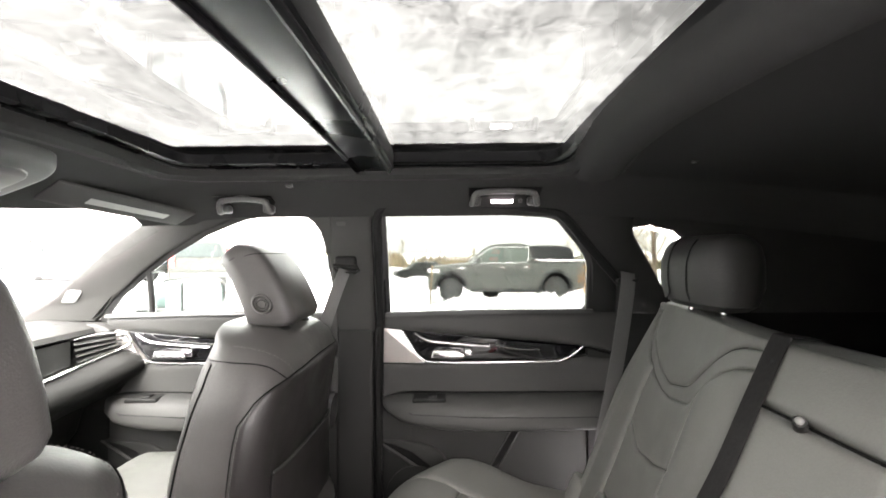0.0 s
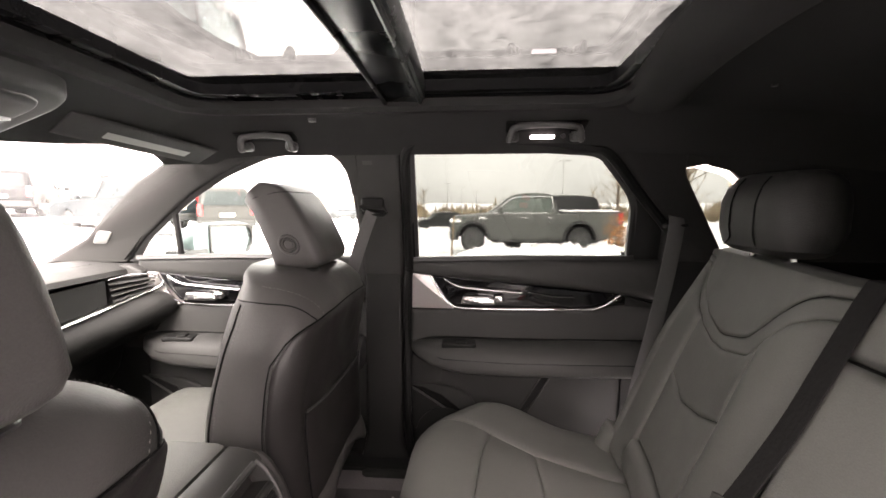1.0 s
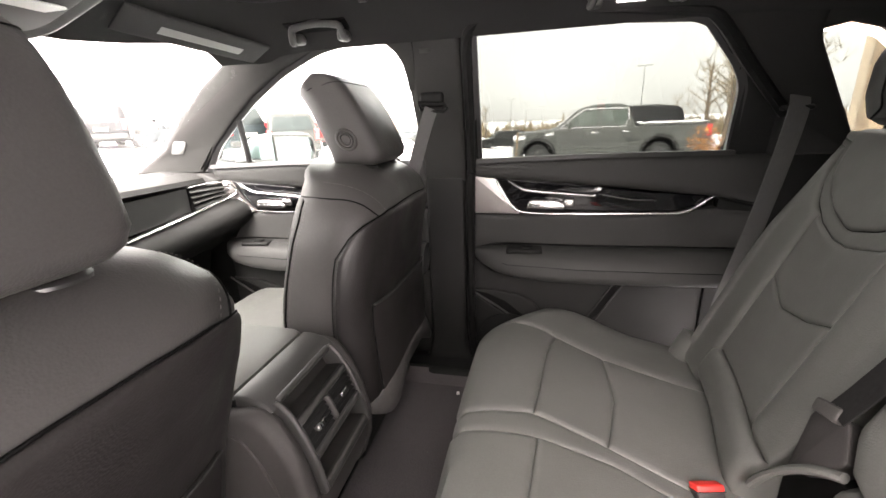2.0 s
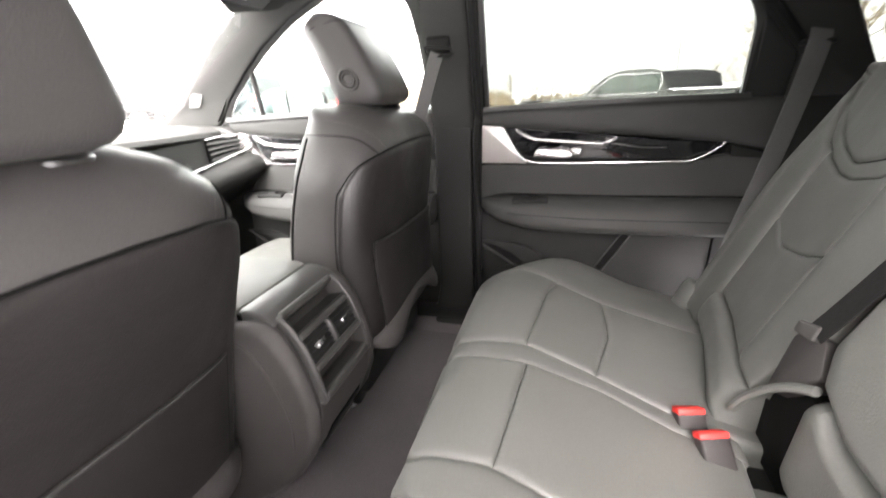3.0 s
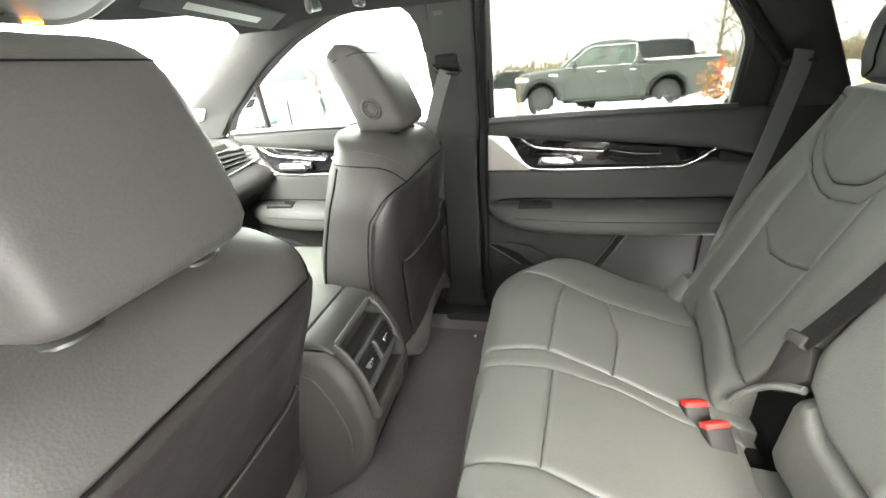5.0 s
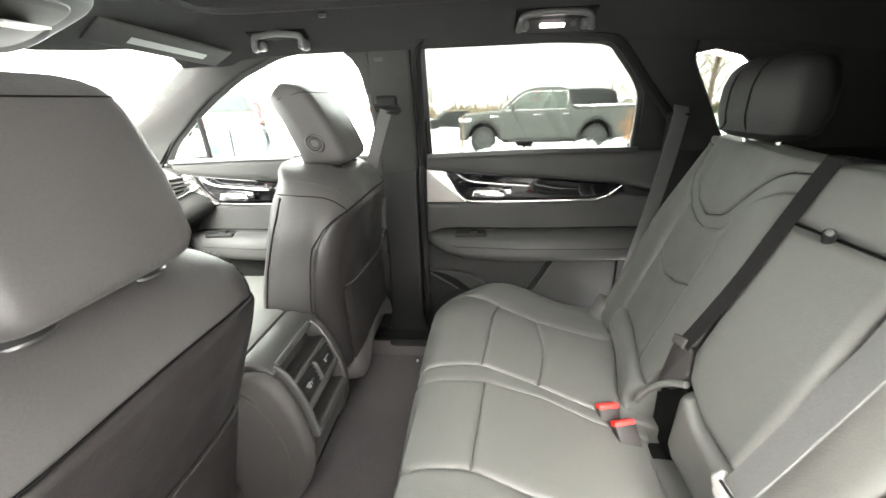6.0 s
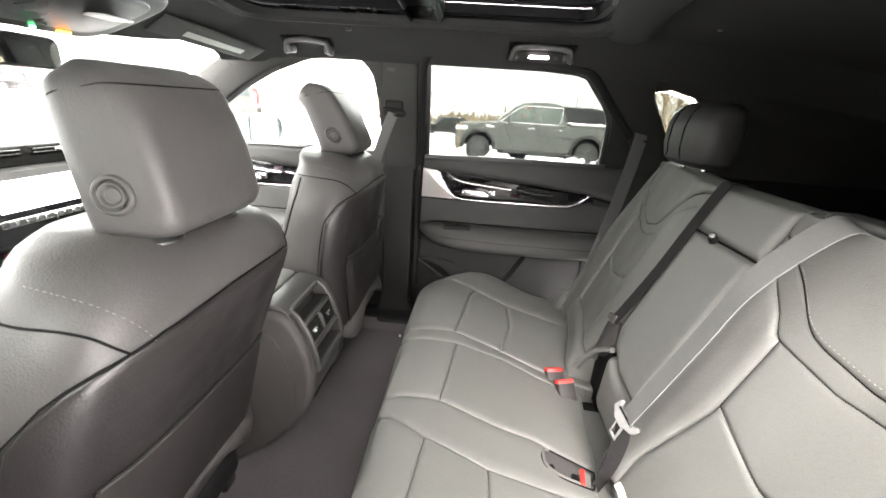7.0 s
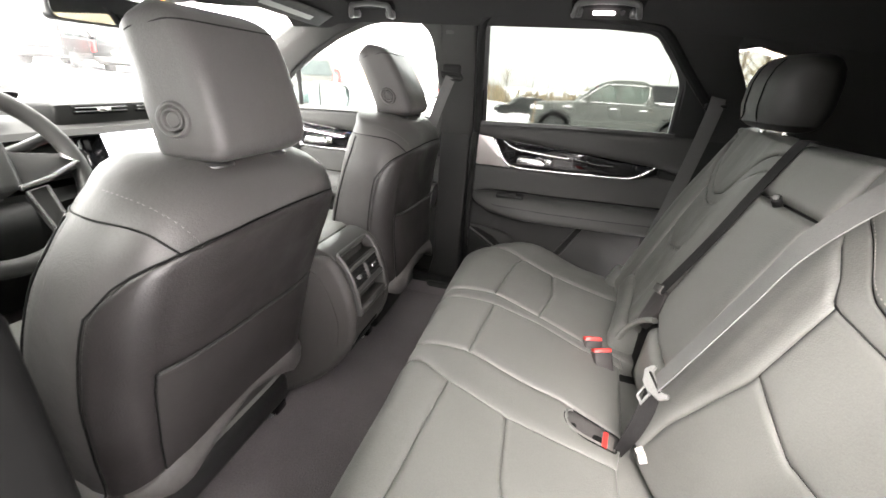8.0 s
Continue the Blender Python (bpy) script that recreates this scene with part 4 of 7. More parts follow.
            ca, sa = math.cos(a), math.sin(a)
            ring.append(Vector((x + slide, yc + w * math.copysign(abs(ca) ** 0.5, ca), lift + (z0 + z1) / 2 + (z1 - z0) / 2 * math.copysign(abs(sa) ** 0.5, sa))))
        rings.append(ring)
    part("cushion", skin(rings), LEATHER, seat, "charcoal leather cushion")
    part("seat_base", rbox(-1.0 + slide, -0.50 + slide, yc - 0.2, yc + 0.2, 0.47, 0.55 + lift, 0.02), PLASTIC, seat)
    rail_end = -0.515 + slide * 0.8
    for sgn in (-1, 1):
        y = yc + sgn * 0.175
        rail = part("seat_rail", rbox(-1.05, rail_end - 0.02, y - 0.02, y + 0.02, 0.415, 0.455, 0.006), STEEL, seat)
        part("rail_cover", rbox(rail_end - 0.05, rail_end, y - 0.022, y + 0.022, 0.43, 0.475, 0.008), PIANO, rail, "glossy black rail cover")
        part("rail_tab", rbox(rail_end - 0.055, rail_end - 0.028, y - 0.036, y - 0.02, 0.415, 0.445, 0.004), TONGUE_GREY, rail, "pale rail foot")
        part("motor", rbox(rail_end - 0.055, rail_end - 0.005, y - 0.016, y + 0.016, 0.47, 0.525, 0.008), PIANO, seat, "small black seat motor")
        part("side_shield", rbox(-1.0 + slide, -0.54 + slide, yc + sgn * 0.25 - 0.02, yc + sgn * 0.25 + 0.02, 0.5, 0.6, 0.018), PLASTIC, seat)
    # headrest: a flat back and two slanting cheeks, leaning forward
    plan = rounded([(0.0, 0.1), (-0.07, 0.121), (-0.105, 0.11), (-0.125, 0.07), (-0.125, -0.058), (-0.114, -0.09), (-0.085, -0.106), (0.0, -0.095)], [0.024, 0.034, 0.034, 0.034, 0.034, 0.034, 0.034, 0.024], 6)

    def head_at(p, z, size, x):
        broad = 1 - (1 - size) * (0.55 if z > 1.25 else 1.0)
        return Vector((x - 0.065 + (p[0] + 0.065) * size, yc + p[1] * broad, z - 0.05 * max(0.0, (z - 1.25) / 0.09) ** 1.5 * (p[0] / 0.125) ** 2))
    stack = ((1.147, 0.62, -0.35), (1.149, 0.78, -0.346), (1.154, 0.89, -0.340), (1.163, 0.96, -0.334), (1.178, 1.0, -0.331), (1.21, 1.0, -0.336), (1.25, 0.985, -0.344), (1.285, 0.945, -0.353), (1.307, 0.905, -0.36), (1.319, 0.87, -0.365), (1.328, 0.815, -0.371), (1.335, 0.73, -0.379), (1.3395, 0.6, -0.387), (1.3415, 0.4, -0.394))
    head = fit_back("headrest", skin([[head_at(p, z, s, x) for p in plan] for z, s, x in stack]), LEATHER_SHADED, seat, "padded charcoal headrest with round button", 70)
    rim_line = sorted((p for p in plan if p[0] > -0.085), key=lambda p: p[1])
    fit_back("seam", tube([head_at(p, 1.319, 0.871, -0.3648) for p in rim_line], 0.0009, 6), SEAM, head)
    at = head_at((-0.055, -0.1035), 1.205, 1.0, -0.336)
    ring = [(0.0, 0.0015), (0.008, 0.001), (0.0095, -0.0005), (0.0105, 0.0), (0.0115, 0.0032), (0.0128, 0.004), (0.014, 0.0034), (0.0148, 0.0), (0.0156, -0.0006), (0.0168, 0.001), (0.0182, 0.0036), (0.0202, 0.0036), (0.022, 0.0018), (0.0235, -0.003)]
    fit_back("release_button", lathe(ring, at, (0.16, -0.98, 0.08), 36), LEATHER_SHADED, head, "round headrest release button")
    for sgn in (-1, 1):
        y = yc + sgn * 0.06
        post = fit_back("headrest_post", tube([(-0.395, y, 1.13), (-0.395, y, 1.17)], 0.007, 10), CHROME, seat)
        fit_back("collar", lathe([(0.0, 0), (0.028, 0), (0.028, 0.003), (0.02, 0.010), (0.0, 0.010)], (-0.385, y, 1.142), (0, 0, 1), 18), TRIM_BLACK, post)
    return seat


DRIVER_Y, PASSENGER_Y = -0.35, 0.402
front_seat(DRIVER_Y, 0.0, 0.0, 0.0)
front_seat(PASSENGER_Y, 0.09, 0.235, 0.015)


# ---- rear bench ----
CUSHION = curve([(-0.05, 0, 0.46), (-0.095, 0, 0.56), (-0.138, 0, 0.64), (-0.157, 0, 0.688), (-0.148, 0, 0.716), (-0.115, 0, 0.73), (-0.04, 0, 0.726), (0.04, 0, 0.709), (0.13, 0, 0.688), (0.22, 0, 0.668), (0.34, 0, 0.645), (0.44, 0, 0.628)], 8)
CUSHION_S = [0.0]
for p, q in zip(CUSHION, CUSHION[1:]):
    CUSHION_S.append(CUSHION_S[-1] + (q - p).length)


def cushion_at(y, s):
    x, z = float(np.interp(s, CUSHION_S, [p.x for p in CUSHION])), float(np.interp(s, CUSHION_S, [p.z for p in CUSHION]))
    # the outer front corners are cut back
    out = max(0.0, (y - 0.36) / 0.26, (-0.56 - y) / 0.2)
    x += 0.15 * min(1.0, out) ** 2 * min(1.0, max(0.0, (0.25 - x) / 0.35))
    return Vector((x, y, z - 0.026 * min(1.0, out)))


def s_at(x):
    """How far along the cushion's profile x lies, on its top."""
    k = 32
    return float(np.interp(x, [p.x for p in CUSHION[k:]], CUSHION_S[k:]))


# the outer seats are dished between their bolsters
DISH = lut((-0.70, 0.03), (-0.62, 0.05), (-0.52, 0.055), (-0.42, 0.045), (-0.33, 0.02), (-0.25, 0.0), (0.07, 0.0), (0.12, 0.006), (0.17, 0.02), (0.29, 0.05), (0.41, 0.07), (0.50, 0.075), (0.56, 0.06))


def back_at(y, z):
    bow = 0.025 * max(0, (z - 1.1)) / 0.1
    dish = DISH(y)
    y -= max(0.0, y - 0.38) * 0.35 * min(1.0, max(0.0, (z - 0.98) / 0.18))
    return Vector((0.316 + 0.40 * (z - 0.71) + bow * bow * 0.8 + dish, y, z))


def rear_bench():
    bench = thing("rear_bench", (0.2, -0.04, 0.43), "charcoal leather rear bench with three padded seats", "car seat")
    part("bench_core", joined(rbox(-0.06, 0.42, -0.66, 0.6, 0.44, 0.61, 0.03), moved(rbox(-0.04, 0.03, -0.66, 0.46, -0.05, 0.53, 0.03), Matrix.Translation((0.43, 0, 0.66)) @ pose(0, 0, 0, 0, 21.8, 0))), PLASTIC, bench)
    end = CUSHION_S[-1]

    def line(*pairs):
        """A lengthwise seam: y against x along the cushion's top."""
        return lut((0.0, pairs[0][1]), *[(s_at(x), y) for x, y in pairs])

    outer_far = line((-0.12, 0.62), (0.05, 0.625), (0.34, 0.60))
    far_out = line((-0.14, 0.505), (-0.033, 0.479), (0.134, 0.405), (0.314, 0.367))
    far_in = line((-0.12, 0.118), (-0.018, 0.138), (0.096, 0.109), (0.221, 0.066), (0.34, 0.04))
    mid_far = line((-0.12, 0.068), (-0.01, 0.08), (0.11, 0.068), (0.213, 0.028), (0.34, 0.0))
    mid_near = line((-0.13, -0.157), (-0.04, -0.150), (0.09, -0.181), (0.16, -0.186), (0.268, -0.227), (0.34, -0.24))
    near_in = line((-0.13, -0.215), (-0.057, -0.258), (0.063, -0.292), (0.256, -0.305), (0.34, -0.31))
    near_out = line((-0.14, -0.56), (0.1, -0.54), (0.34, -0.52))
    outer_near = line((-0.12, -0.675), (0.34, -0.665))

    def pad(a, b, width, lo, hi, h=0.007, r=0.0125, n=10, m=14):
        """A cushion panel between two lengthwise seams a and b."""
        def base(w, s):
            v = w / width
            return cushion_at(a(s) + (b(s) - a(s)) * v, s)
        return pillow(base, 0.0, width, lo, hi, h, r, 0.04, n, m, (-0.6, 0, 0.8))
    for a, b, width, cross, chev in ((far_in, far_out, 0.33, lut((0, s_at(-0.018)), (0.33, s_at(0.025))), lut((0, s_at(0.108)), (0.165, s_at(0.143)), (0.33, s_at(0.143)))),
                                     (near_out, near_in, 0.27, lut((0, s_at(-0.085)), (0.27, s_at(-0.056))), lut((0, s_at(0.10)), (0.135, s_at(0.07)), (0.27, s_at(0.064))))):
        part("cushion_front", pad(a, b, width, 0.0, cross), LEATHER, bench)
        part("cushion_middle", pad(a, b, width, cross, chev), LEATHER, bench)
        part("cushion_rear", pad(a, b, width, chev, end if a is far_in else lut((0, s_at(0.25)), (0.27, s_at(0.264)))), LEATHER, bench)
    part("cushion_bolster", pad(mid_far, far_in, 0.06, 0.0, s_at(0.318), 0.0055, 0.016, 5, 26), LEATHER, bench)
    part("cushion_bolster", pad(near_in, mid_near, 0.1, 0.0, lut((0, s_at(0.266)), (0.1, s_at(0.284))), 0.007, 0.02, 8, 26), LEATHER, bench)
    part("cushion_bolster", pad(far_out, outer_far, 0.18, 0.0, end, 0.009, 0.026, 8, 26), LEATHER, bench)
    part("cushion_bolster", pad(outer_near, near_out, 0.13, 0.0, end, 0.009, 0.026, 8, 26), LEATHER, bench)
    cross = lut((0, s_at(-0.037)), (0.23, s_at(-0.012)))
    part("cushion_front", pad(mid_near, mid_far, 0.23, 0.0, cross), LEATHER, bench)
    part("cushion_rear", pad(mid_near, mid_far, 0.23, cross, lut((0, s_at(0.284)), (0.23, s_at(0.31)))), LEATHER, bench)
    tail = rounded([(0.255, -0.66), (0.38, -0.66), (0.38, -0.03), (0.3, -0.028), (0.27, -0.2)], 0.006)
    part("cushion_tail", plate(tail, lambda a, b: Vector((a, b, 0.646 - 0.05 * (a - 0.25))), 0.02, (0, 0, 1), 0.004, 3), LEATHER, bench, "pale leather flap behind the cushions")
    # backrests
    def sway(y, z):
        """The near seat's inner seam swings towards the middle below its kink."""
        return back_at(y + 0.04 * max(0.0, 1 - abs(y + 0.305) / 0.1) * min(1.0, max(0.0, (0.895 - z) / 0.15)), z)
    bp = lambda y0, y1, lo, hi, h=0.016, r=0.03, n=8, m=10: pillow(back_at if y1 > -0.19 else sway, y0, y1, lo, hi, h, r, 0.05, n, m, (-1, 0, 0.4))
    PAD = ((0.02, 1.178), (0.066, 1.174), (0.10, 1.161), (0.143, 1.124), (0.185, 1.078), (0.2, 1.066), (0.22, 1.058), (0.285, 1.042), (0.305, 1.042), (0.36, 1.056), (0.42, 1.08), (0.465, 1.11), (0.487, 1.14), (0.50, 1.175), (0.55, 1.19))
    BAND = ((0.02, 1.148), (0.064, 1.14), (0.104, 1.119), (0.148, 1.072), (0.165, 1.045), (0.18, 1.038), (0.265, 1.018), (0.315, 1.018), (0.38, 1.034), (0.44, 1.06), (0.48, 1.095), (0.50, 1.13), (0.512, 1.165), (0.55, 1.18))
    HEX_R = ((0.15, 0.926), (0.22, 0.9), (0.31, 0.882), (0.33, 0.886), (0.41, 0.915))
    HEX_L = ((-0.54, 0.895), (-0.46, 0.855), (-0.41, 0.853), (-0.305, 0.905))
    flip = lambda pairs: tuple((-0.132 - y, z - 0.013) for y, z in reversed(pairs))
    for sgn, ya, yb, edge, lower, hexes in ((1, 0.02, 0.53, PAD, BAND, HEX_R), (-1, -0.68, -0.2, flip(PAD), flip(BAND), HEX_L)):
        low, band, hexa = lut(*edge), lut(*lower), lut(*hexes)
        ins = (hexes[0][0], hexes[-1][0])
        part("yoke_pad", bp(ya, yb, low, 1.197, 0.007, 0.009, 44, 6), LEATHER, bench, "stitched upper yoke pad")
        part("yoke_band", bp(ya, yb, band, lambda a, low=low: low(a) - 0.001, 0.004, 0.006, 44, 3), LEATHER, bench)
        part("back_upper_insert", bp(*ins, hexa, band, 0.0065, 0.011, 22), LEATHER, bench)
        part("back_lower_insert", bp(*ins, 0.735 if sgn > 0 else 0.66, hexa, 0.0065, 0.011, 22), LEATHER, bench)
        inner, outer = ((ya, ins[0]), (ins[1], yb)) if sgn > 0 else ((ins[1], yb), (ya, ins[0]))
        foot = lut((0.02, 0.8), (0.05, 0.79), (0.058, 0.735), (0.12, 0.735)) if sgn > 0 else 0.675
        part("back_bolster", bp(*inner, foot, band, 0.010, 0.02, 12), LEATHER, bench)
        part("back_bolster", bp(*outer, 0.64 if sgn > 0 else 0.69, band, 0.010, 0.02, 14), LEATHER, bench)
        for line, lift in ((low, 0.0), (band, -0.001)):
            seam = [back_at(a, line(a) + lift) + Vector((-0.0012, 0, 0.0005)) for a in np.linspace(ya + 0.045, yb - 0.045, 60)]
            part("seam", tube(seam, 0.0011, 6), SEAM, bench)
        for rim in ([(a, hexa(a)) for a in np.linspace(*ins, 24)], [(ins[0], z) for z in np.linspace(hexa(ins[0]), band(ins[0]), 8)], [(ins[1], z) for z in np.linspace(hexa(ins[1]), band(ins[1]), 8)]):
            part("seam", tube([back_at(*q) + Vector((-0.001, 0, 0)) for q in rim], 0.0009, 6, up=(1, 0, 0)), SEAM, bench)
        thread = [back_at(a, low(a) + 0.009) + Vector((-0.0082, 0, 0.003)) for a in np.linspace(ya + 0.05, yb - 0.05, 60)]
        part("stitching", stitches(thread, 0.005, 0.0003 if sgn > 0 else 0.0006), THREAD_DARK if sgn > 0 else THREAD, bench)
    part("back_roll", bp(0.078, 0.43, 0.655, 0.731, 0.019, 0.028, 14, 8), LEATHER, bench, "rounded leather roll at the foot of the seatback")
    part("side_bolster", bp(0.5, 0.565, 0.6, 0.7, 0.016, 0.03), LEATHER, bench)
    part("back_upper_insert", bp(-0.2, 0.015, 1.106, 1.197, 0.016, 0.014), LEATHER, bench, "upper pad of the middle seat")
    rest = part("folding_armrest", bp(-0.195, 0.0, lut((-0.195, 0.79), (-0.1, 0.795), (-0.03, 0.82), (0.0, 0.87)), 1.104, 0.018, 0.013), LEATHER, bench, "folding middle armrest, shut")
    upright = lambda y, z: Vector((0.353 + 0.06 * (z - 0.66) + 0.6 * max(0.0, y + 0.06) ** 1.2, y, z))
    part("back_lower_insert", pillow(upright, -0.2, -0.022, 0.665, lut((-0.2, 0.785), (-0.1, 0.79), (-0.06, 0.815), (-0.022, 0.8)), 0.03, 0.025, 0.05, 10, 10, (-1, 0, 0.1)), LEATHER, bench, "upright pad below the folding armrest")
    # solid black block put in for the shade deep between the seatbacks
    part("pit", rbox(0.35, 0.4, -0.03, 0.075, 0.62, 0.80, 0.004), SEAM, bench, "black block for the shade between the seatbacks")
    # black tube stands for the soft shadow above the folded armrest
    part("armrest_shade_line", tube([back_at(y, 1.105) + Vector((-0.004, 0, 0)) for y in np.linspace(-0.19, 0.0, 8)], 0.0035, 8), SEAM, rest)
    knob = lathe([(0.0, -0.03), (0.006, -0.03), (0.0078, -0.027), (0.008, 0.0), (0.007, 0.002), (0.0, 0.003)], back_at(-0.088, 1.112) + Vector((-0.03, -0.006, 0.008)), (-0.55, -0.6, 0.58), 16)
    tab = part("pull_tab", knob, PLASTIC, rest, "black pull knob")
    part("knob_end", lathe([(0.0, 0.0), (0.0045, 0.0), (0.005, 0.0015), (0.0035, 0.003), (0.0, 0.0035)], back_at(-0.088, 1.112) + Vector((-0.0317, -0.0078, 0.0098)), (-0.55, -0.6, 0.58), 16), TONGUE_GREY, tab, "pale knob end")
    for y0, y1 in ((0.02, 0.53), (-0.68, -0.2), (-0.2, 0.02)):
        top = [back_at(y, 1.186) + Vector((0.035, 0, 0)) for y in np.linspace(y0 + 0.004, y1 - 0.004, 9)]
        part("back_top", tube(top, 0.034, 14, squash=0.42), LEATHER, bench, "rounded top edge of the seatback")
    # headrests
    for yc in (0.285, -0.43):
        rings = []
        for z, w, x0, x1 in ((1.208, 0.075, 0.55, 0.60), (1.212, 0.095, 0.535, 0.615), (1.224, 0.111, 0.52, 0.63), (1.26, 0.12, 0.512, 0.64), (1.31, 0.12, 0.514, 0.64), (1.34, 0.113, 0.524, 0.635), (1.357, 0.1, 0.538, 0.625), (1.366, 0.078, 0.553, 0.612)):
            ring = []
            for i in range(36):
                a = 2 * math.pi * i / 36
                ca, sa = math.cos(a), math.sin(a)
                ring.append(Vector(((x0 + x1) / 2 + (x1 - x0) / 2 * math.copysign(abs(ca) ** 0.7, ca), yc + w * math.copysign(abs(sa) ** 0.6, sa), z)))
            rings.append(ring)
        # headrest shade is put into the leather's colour
        head = part("headrest", skin(rings), LEATHER_HEAD_SHADED, bench, "padded leather rear headrest")
        for dy in (0.04, -0.03):
            line = [Vector((x, yc + dy + (0.028 if i == 0 and dy > 0 else 0), z)) for i, (x, z) in enumerate(((0.5235, 1.222), (0.5155, 1.24), (0.5125, 1.26), (0.5125, 1.285), (0.5145, 1.31), (0.5245, 1.34), (0.5385, 1.357)))]
            part("seam", tube(curve(line, 4), 0.0018, 6, up=(0, 1, 0)), SEAM, head)
        for dy in (-0.055, 0.055):
            part("headrest_post", tube([(0.575, yc + dy, 1.17), (0.575, yc + dy, 1.23)], 0.007, 10), CHROME, bench)
    return bench


rear_bench()


# ---- centre console ----
CON_L, CON_R = -0.09, 0.105
CON_REAR = [(-0.42, 0.868), (-0.396, 0.866), (-0.375, 0.848), (-0.354, 0.81), (-0.34, 0.765), (-0.33, 0.71), (-0.334, 0.66), (-0.352, 0.612), (-0.39, 0.555), (-0.45, 0.495), (-0.54, 0.43)]


def console_at(y, s):
    """The console's rear face, s from its top edge down."""
    pts = [Vector((x, 0, z)) for x, z in CON_REAR[1:]]
    run = [0.0]
    for a, b in zip(pts, pts[1:]):
        run.append(run[-1] + (b - a).length)
    return Vector((float(np.interp(s, run, [p.x for p in pts])), y, float(np.interp(s, run, [p.z for p in pts]))))


CHEEK = surface("dark_grey_console_skin", (0.038, 0.0357, 0.0346), rough=0.6, grain=700, bump=0.2, spec=0.3)


BEZEL = surface("satin_grey_bezel", (0.034, 0.0336, 0.0325), rough=0.42, grain=600, bump=0.12, spec=0.4, vary=0.12)
BIN = surface("dark_bin_plastic", (0.022, 0.021, 0.02), rough=0.6, grain=500, bump=0.2, spec=0.25)


def centre_console():
    con = thing("centre_console", (-0.7, 0.0, 0.43), "grey and black centre console with rear air vents", "car console")
    front = [(-1.3, 0.43), (-1.3, 0.78), (-1.1, 0.84), (-0.9, 0.852)]
    whole = front + [(-0.46, 0.86)] + CON_REAR
    inner = front + [(-0.46, 0.85), (-0.43, 0.825), (-0.41, 0.79), (-0.395, 0.745), (-0.386, 0.70), (-0.372, 0.63), (-0.40, 0.565), (-0.46, 0.50), (-0.545, 0.44)]
    part("console_body", slab(inner, CON_L + 0.004, CON_R - 0.004, 0.004), SEAM, con)
    out = (1, 0, 0.2)
    inner_l, inner_r = CON_L + 0.016, CON_R - 0.016
    for sgn, y0, y1 in ((-1, CON_L - 0.022, inner_l - 0.003), (1, inner_r + 0.003, CON_R + 0.022)):
        cheek = part("side_cheek", slab(whole, y0, y1, 0.018, 7), CHEEK, con, "dark grey moulded cheek")
        fold = [Vector((x, (y0 if sgn < 0 else y1) + sgn * 0.0003, z)) for x, z in ((-0.46, 0.835), (-0.43, 0.825), (-0.405, 0.79), (-0.385, 0.74), (-0.375, 0.69), (-0.38, 0.63))]
        part("cheek_crease", tube(curve(fold, 5), 0.0022, 8, up=(0, 1, 0)), CHEEK, cheek)
    lid = [(-0.95, 0.852), (-0.95, 0.874), (-0.9, 0.884), (-0.6, 0.886), (-0.47, 0.884), (-0.455, 0.878), (-0.452, 0.852)]
    part("armrest_lid", slab(lid, CON_L - 0.006, CON_R + 0.006, 0.012, 5), LEATHER, con, "charcoal leather armrest lid")
    part("lid_gap", rbox(-0.4535, -0.445, CON_L, CON_R, 0.84, 0.8735, 0.001, 1), SEAM, con)
    cap = [(-0.446, 0.84), (-0.446, 0.880), (-0.43, 0.880), (-0.408, 0.875), (-0.394, 0.868), (-0.386, 0.858), (-0.40, 0.845)]
    part("top_cap", slab(cap, CON_L + 0.0, CON_R - 0.0, 0.006), BEZEL, con, "grey top cap")

    def bar(y0, y1, s0, s1):
        return pillow(console_at, y0, y1, s0, s1, 0.006, 0.005, 0.02, 6, 4, out)
    for y0, y1 in ((inner_l - 0.004, inner_l + 0.006), (inner_r - 0.006, inner_r + 0.004)):
        part("bezel_side", pillow(console_at, y0, y1, 0.004, 0.176, 0.007, 0.005, 0.02, 4, 16, out), BEZEL, con)
    for s0, s1 in ((0.0, 0.012), (0.047, 0.06), (0.106, 0.12), (0.159, 0.176)):
        part("bezel_bar", bar(inner_l + 0.005, inner_r - 0.005, s0, s1), BEZEL, con)
    mid = (CON_L + CON_R) / 2
    part("bezel_bar", bar(mid - 0.005, mid + 0.005, 0.06, 0.106), BEZEL, con)
    for s0, s1, label in ((0.012, 0.047, "small open tray"), (0.12, 0.159, "small lower tray")):
        deep = 0.03
        tray = part("tray", pillow(lambda a, q: console_at(a, q) + Vector((-deep, 0, -0.006)), inner_l + 0.006, inner_r - 0.006, s0 - 0.004, s1 + 0.01, 0.0, 0.01, 0.004, 4, 3, out), BIN, con, label)
        ledge = [console_at(0, s1) + Vector((-deep, 0, -0.004)), console_at(0, s1) + Vector((-0.002, 0, 0.001))]
        floor_plate = [[Vector((p.x, y, p.z)) for p in ledge] for y in (inner_l + 0.006, inner_r - 0.006)]
        part("tray_floor", skin(floor_plate, closed=False), BIN, tray)
    for y0, y1 in ((inner_l + 0.006, mid - 0.005), (mid + 0.005, inner_r - 0.006)):
        vent = part("air_vent", pillow(lambda a, q: console_at(a, q) + Vector((-0.026, 0, -0.008)), y0, y1, 0.058, 0.108, 0.0, 0.01, 0.004, 3, 3, out), SEAM, con, "black air vent with slats")
        for s in (0.064, 0.0735, 0.083, 0.0925, 0.102):
            c = console_at(0, s) + Vector((-0.007, 0, -0.001))
